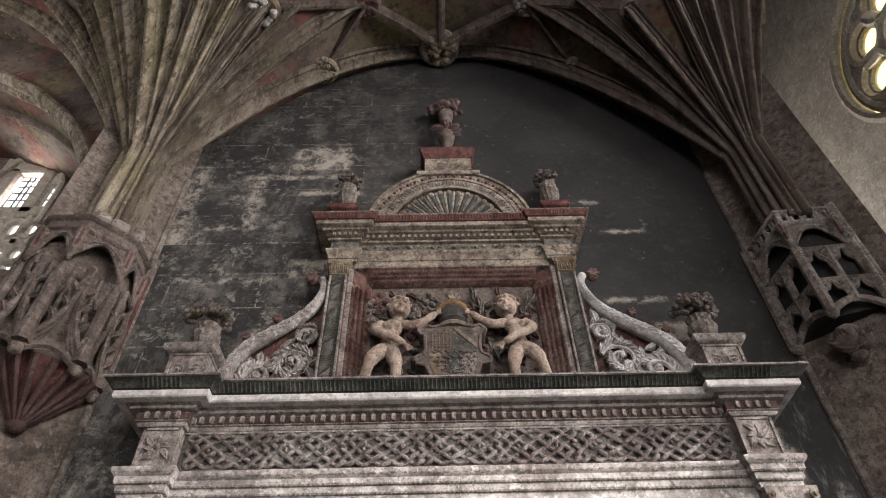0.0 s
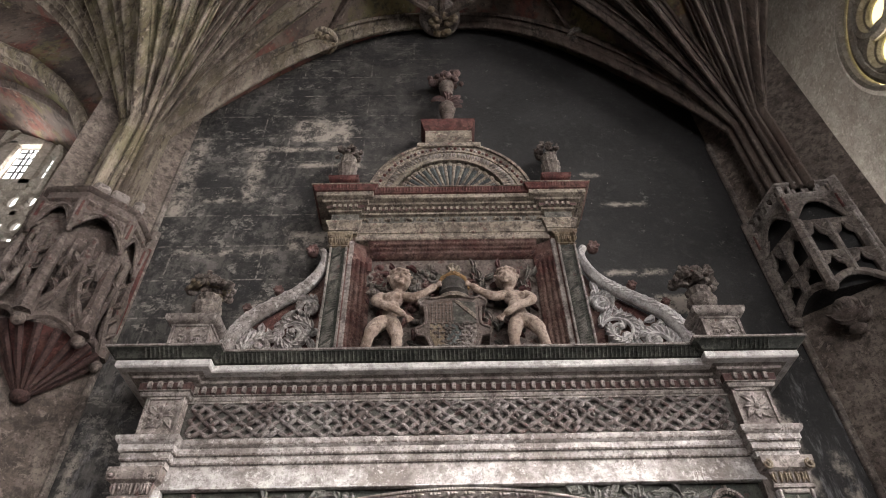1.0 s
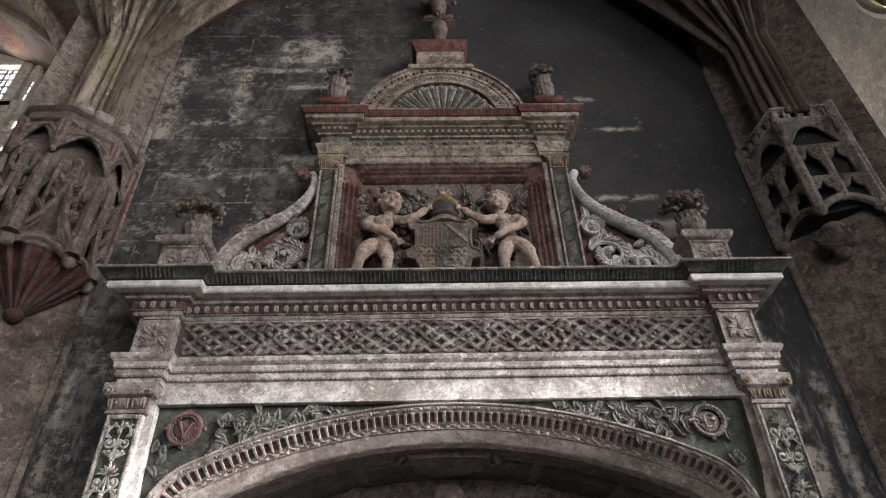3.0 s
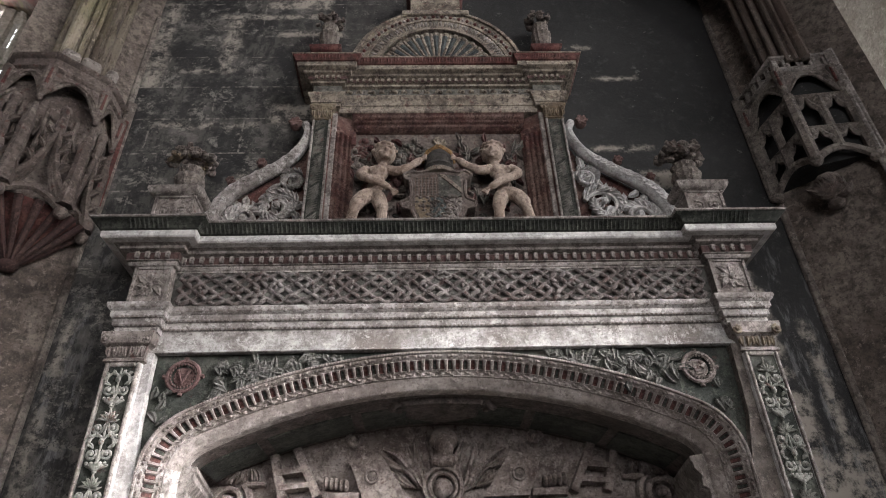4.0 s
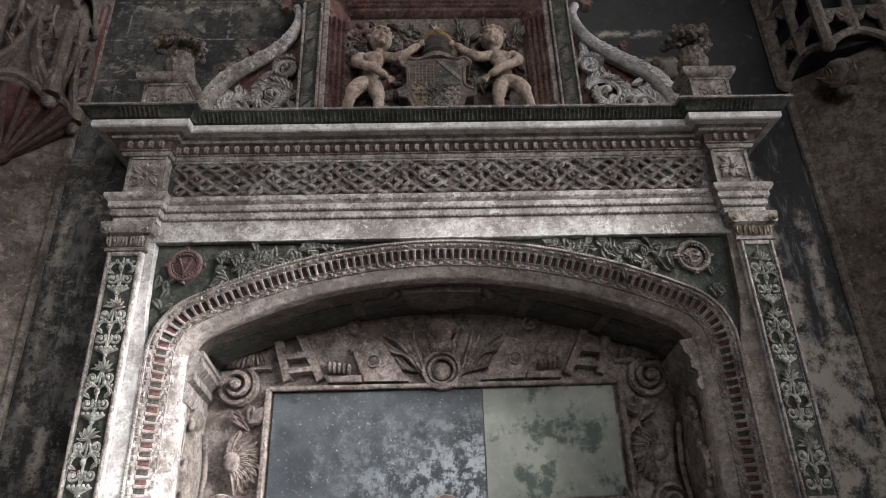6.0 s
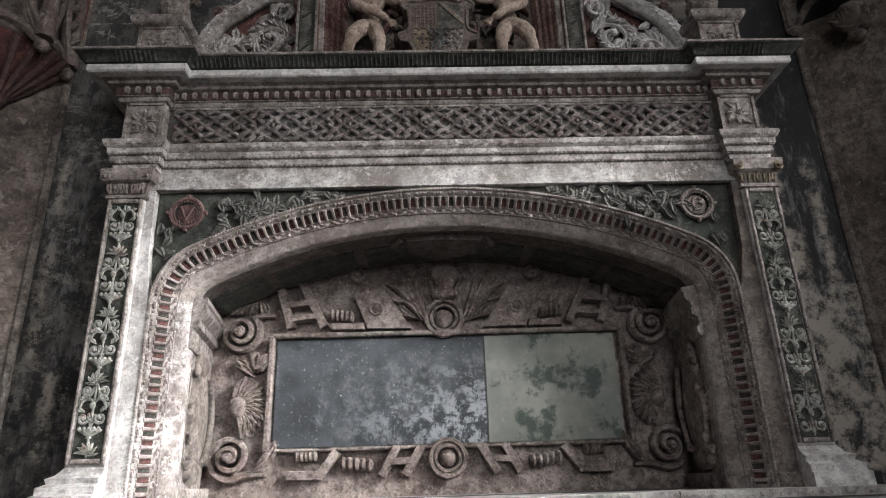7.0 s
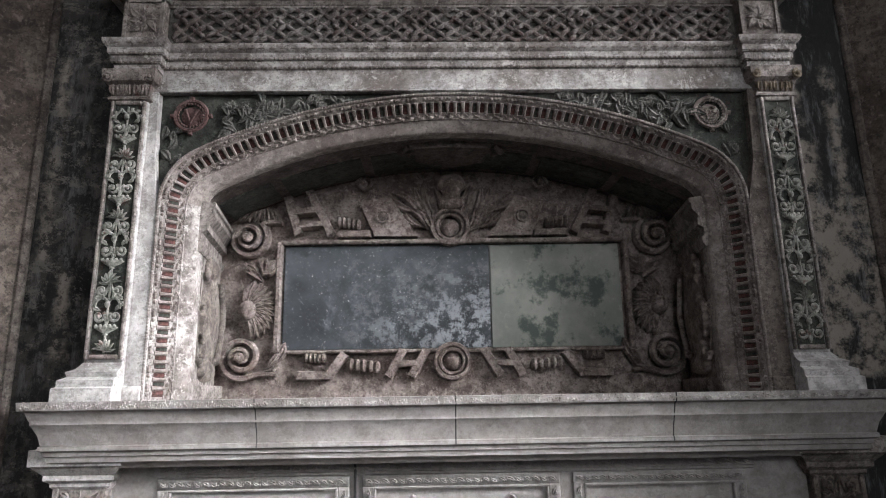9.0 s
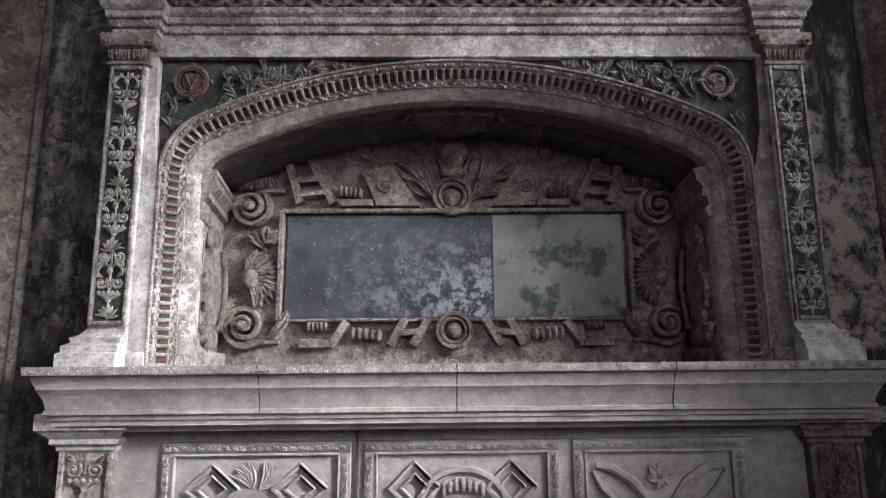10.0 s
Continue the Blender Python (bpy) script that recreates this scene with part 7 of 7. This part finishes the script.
plain_window("window_south", -1.65, 0.85, 2.3, 7.0, 6.24, True, "unseen tall clear window in the side wall")
plain_window("window_south_middle", -4.3, 1.0, 2.3, 7.0, 6.24, True, "unseen tall clear window in the side wall")
plain_window("window_clerestory", -4.3, 1.1, 7.8, 10.4, 6.24, True, "unseen round-headed window added for the vault lamp")
plain_window("window_south_rear", -8.6, 1.15, 3.7, 8.4, 6.24, True, "unseen tall clear window in the side wall")
rose = thing("round_window", "pale stone rose window with bright yellow-white glass", "window", (6.0, -0.74, 8.4), "", "structure")
foils = [(45, 0.68), (-5, 0.70), (95, 0.68), (145, 0.68), (195, 0.68), (245, 0.68), (-55, 0.70)]
for dx, r0 in ((5.84, 1.20), (5.94, 1.06)):
    m = Mesh()
    m.tube([(-0.74 + r0 * math.cos(2 * math.pi * i / 40), dx, 9.62 + r0 * math.sin(2 * math.pi * i / 40)) for i in range(41)], 0.075, 8)
    sub("ring", upright(m), PALE_WALL, rose)
m = Mesh()
for a, q in foils + [(0, 0.0)]:
    y, z = -0.74 + q * math.cos(radians(a)), 9.62 + q * math.sin(radians(a))
    for r0, dx, th in ((0.33, 5.98, 0.085), (0.255, 6.05, 0.06)):
        m.tube([(y + r0 * math.cos(2 * math.pi * i / 20), dx, z + r0 * math.sin(2 * math.pi * i / 20)) for i in range(21)], th, 7)
sub("foil", upright(m), PALE_WALL, rose, "rounded stone foils")
m = Mesh()
plate_out = ring_pts(-0.74, 9.62, 1.22, 1.22, 40)
m.loft([[(y, 6.10, z) for y, z in plate_out], [(y, 6.16, z) for y, z in plate_out]], True)
sub("glass", upright(m), GLASS_YELLOW, rose, "sunlit yellowish glass")
m = Mesh()
for i in range(len(foils)):
    a = foils[i][0] + 25
    y, z = -0.74 + 0.96 * math.cos(radians(a)), 9.62 + 0.96 * math.sin(radians(a))
    m.ball((y, 6.0, z), (0.19, 0.10, 0.19), 10, 6)
    y, z = -0.74 + 0.40 * math.cos(radians(a)), 9.62 + 0.40 * math.sin(radians(a))
    m.ball((y, 6.0, z), (0.12, 0.10, 0.12), 10, 6)
sub("spandrel_stone", upright(m), PALE_WALL, rose)

# left: a wall across the aisle with a leaded window
m = Mesh()
wall_with_hole(m, [(-6.75, 7.75), (-5.62, 7.75), (-5.62, 9.45), (-5.75, 9.85), (-6.15, 10.25), (-6.55, 10.10), (-6.75, 9.6)], -8.8, -3.6, 0.0, 11.6, 1.6, 2.0)
structure("wall_aisle_left", m, PIER, "grey-brown aisle wall with a leaded window", "wall")
win = thing("leaded_window", "leaded clear window with pale stone tracery", "window", (-6.2, 1.7, 7.75), "", "structure")
m = Mesh()
m.box(-6.74, -5.63, 1.72, 1.74, 7.76, 10.24)
sub("glass", m, GLASS_LIT, win, "bright white glass")
m = Mesh()
for x0, x1 in ((-6.77, -6.40), (-6.07, -5.83), (-5.71, -5.60)):
    m.box(x0, x1, 1.58, 1.73, 8.80, 9.95, 0.04)
m.box(-6.77, -5.60, 1.58, 1.73, 9.83, 10.27, 0.03)
m.box(-5.86, -5.60, 1.585, 1.73, 9.55, 9.85, 0.03)
m.box(-6.77, -5.60, 1.58, 1.73, 8.84, 9.04, 0.05)
m.tube([(-6.75, 1.58, 9.1), (-6.75, 1.58, 9.6), (-6.55, 1.58, 10.1), (-6.15, 1.58, 10.25), (-5.75, 1.58, 9.85), (-5.62, 1.58, 9.45), (-5.62, 1.58, 8.6)], 0.06, 8)
for x in (-6.55, -6.25, -5.95, -5.70):
    m.tube([(x + 0.14 * math.cos(2 * math.pi * i / 16), 1.64, 8.55 + 0.19 * math.sin(2 * math.pi * i / 16)) for i in range(17)], 0.065, 7)
    m.tube([(x + 0.12 * math.cos(2 * math.pi * i / 16), 1.64, 8.05 + 0.15 * math.sin(2 * math.pi * i / 16)) for i in range(17)], 0.06, 7)
m.box(-6.77, -5.60, 1.6, 1.73, 8.22, 8.36, 0.03)
for x in (-6.40, -6.10, -5.83):
    m.box(x - 0.06, x + 0.06, 1.6, 1.73, 7.75, 8.85, 0.02)
sub("tracery", m, PALE_WALL, win, "pale moulded mullions and tracery")
m = Mesh()
for x in (-6.31, -6.235, -6.15, -5.77):
    m.box(x - 0.008, x + 0.008, 1.70, 1.72, 9.0, 9.85)
for z in (9.14, 9.30, 9.46, 9.62, 9.76):
    m.box(-6.41, -5.70, 1.70, 1.72, z - 0.008, z + 0.008)
sub("lead", m, LEAD, win, "dark lead cames")
# The opening here only holds the added lamp of the left aisle.
m = Mesh()
wall_with_hole(m, [(-1.9, 8.0), (-0.7, 8.0), (-0.7, 9.8), (-1.3, 10.4), (-1.9, 9.8)], -12.0, 2.0, 0.0, 11.6, -7.9, -8.3)
structure("wall_left", upright(m), PIER, "grey stone side wall", "wall")
m = Mesh()
wall_with_hole(m, arched(0.5, 2.1, 1.6, 8.0), -9, 9, 0, 11.6, -11.9, -12.3)
structure("wall_rear", m, PALE_WALL, "plain plastered wall", "wall")
plain_window("window_west", 0.5, 2.1, 1.6, 8.0, -12.26, False, "unseen large end window added for the fill lamp")
m = Mesh()
wall_with_hole(m, arched(5.0, 0.45, 6.7, 10.1), 4.2, 6.4, 0, 13.5, 3.6, 3.9)
structure("wall_aisle_right", m, PALE_WALL, "plain plastered end wall with a narrow opening added for a lamp", "wall")
plain_window("window_aisle", 5.0, 0.45, 6.7, 10.1, 3.9, False, "unseen narrow window added for the wall lamp")
m = Mesh()
m.box(4.1, 4.3, 0.6, 3.6, 0, 13.4)
structure("wall_aisle_side", m, PIER, "plain stone wall behind the pier", "wall")
m = Mesh()
m.box(-3.75, -3.55, 0.6, 2.0, 0, 11.6)
structure("wall_aisle_inner", m, PIER, "plain stone wall behind the pier", "wall")
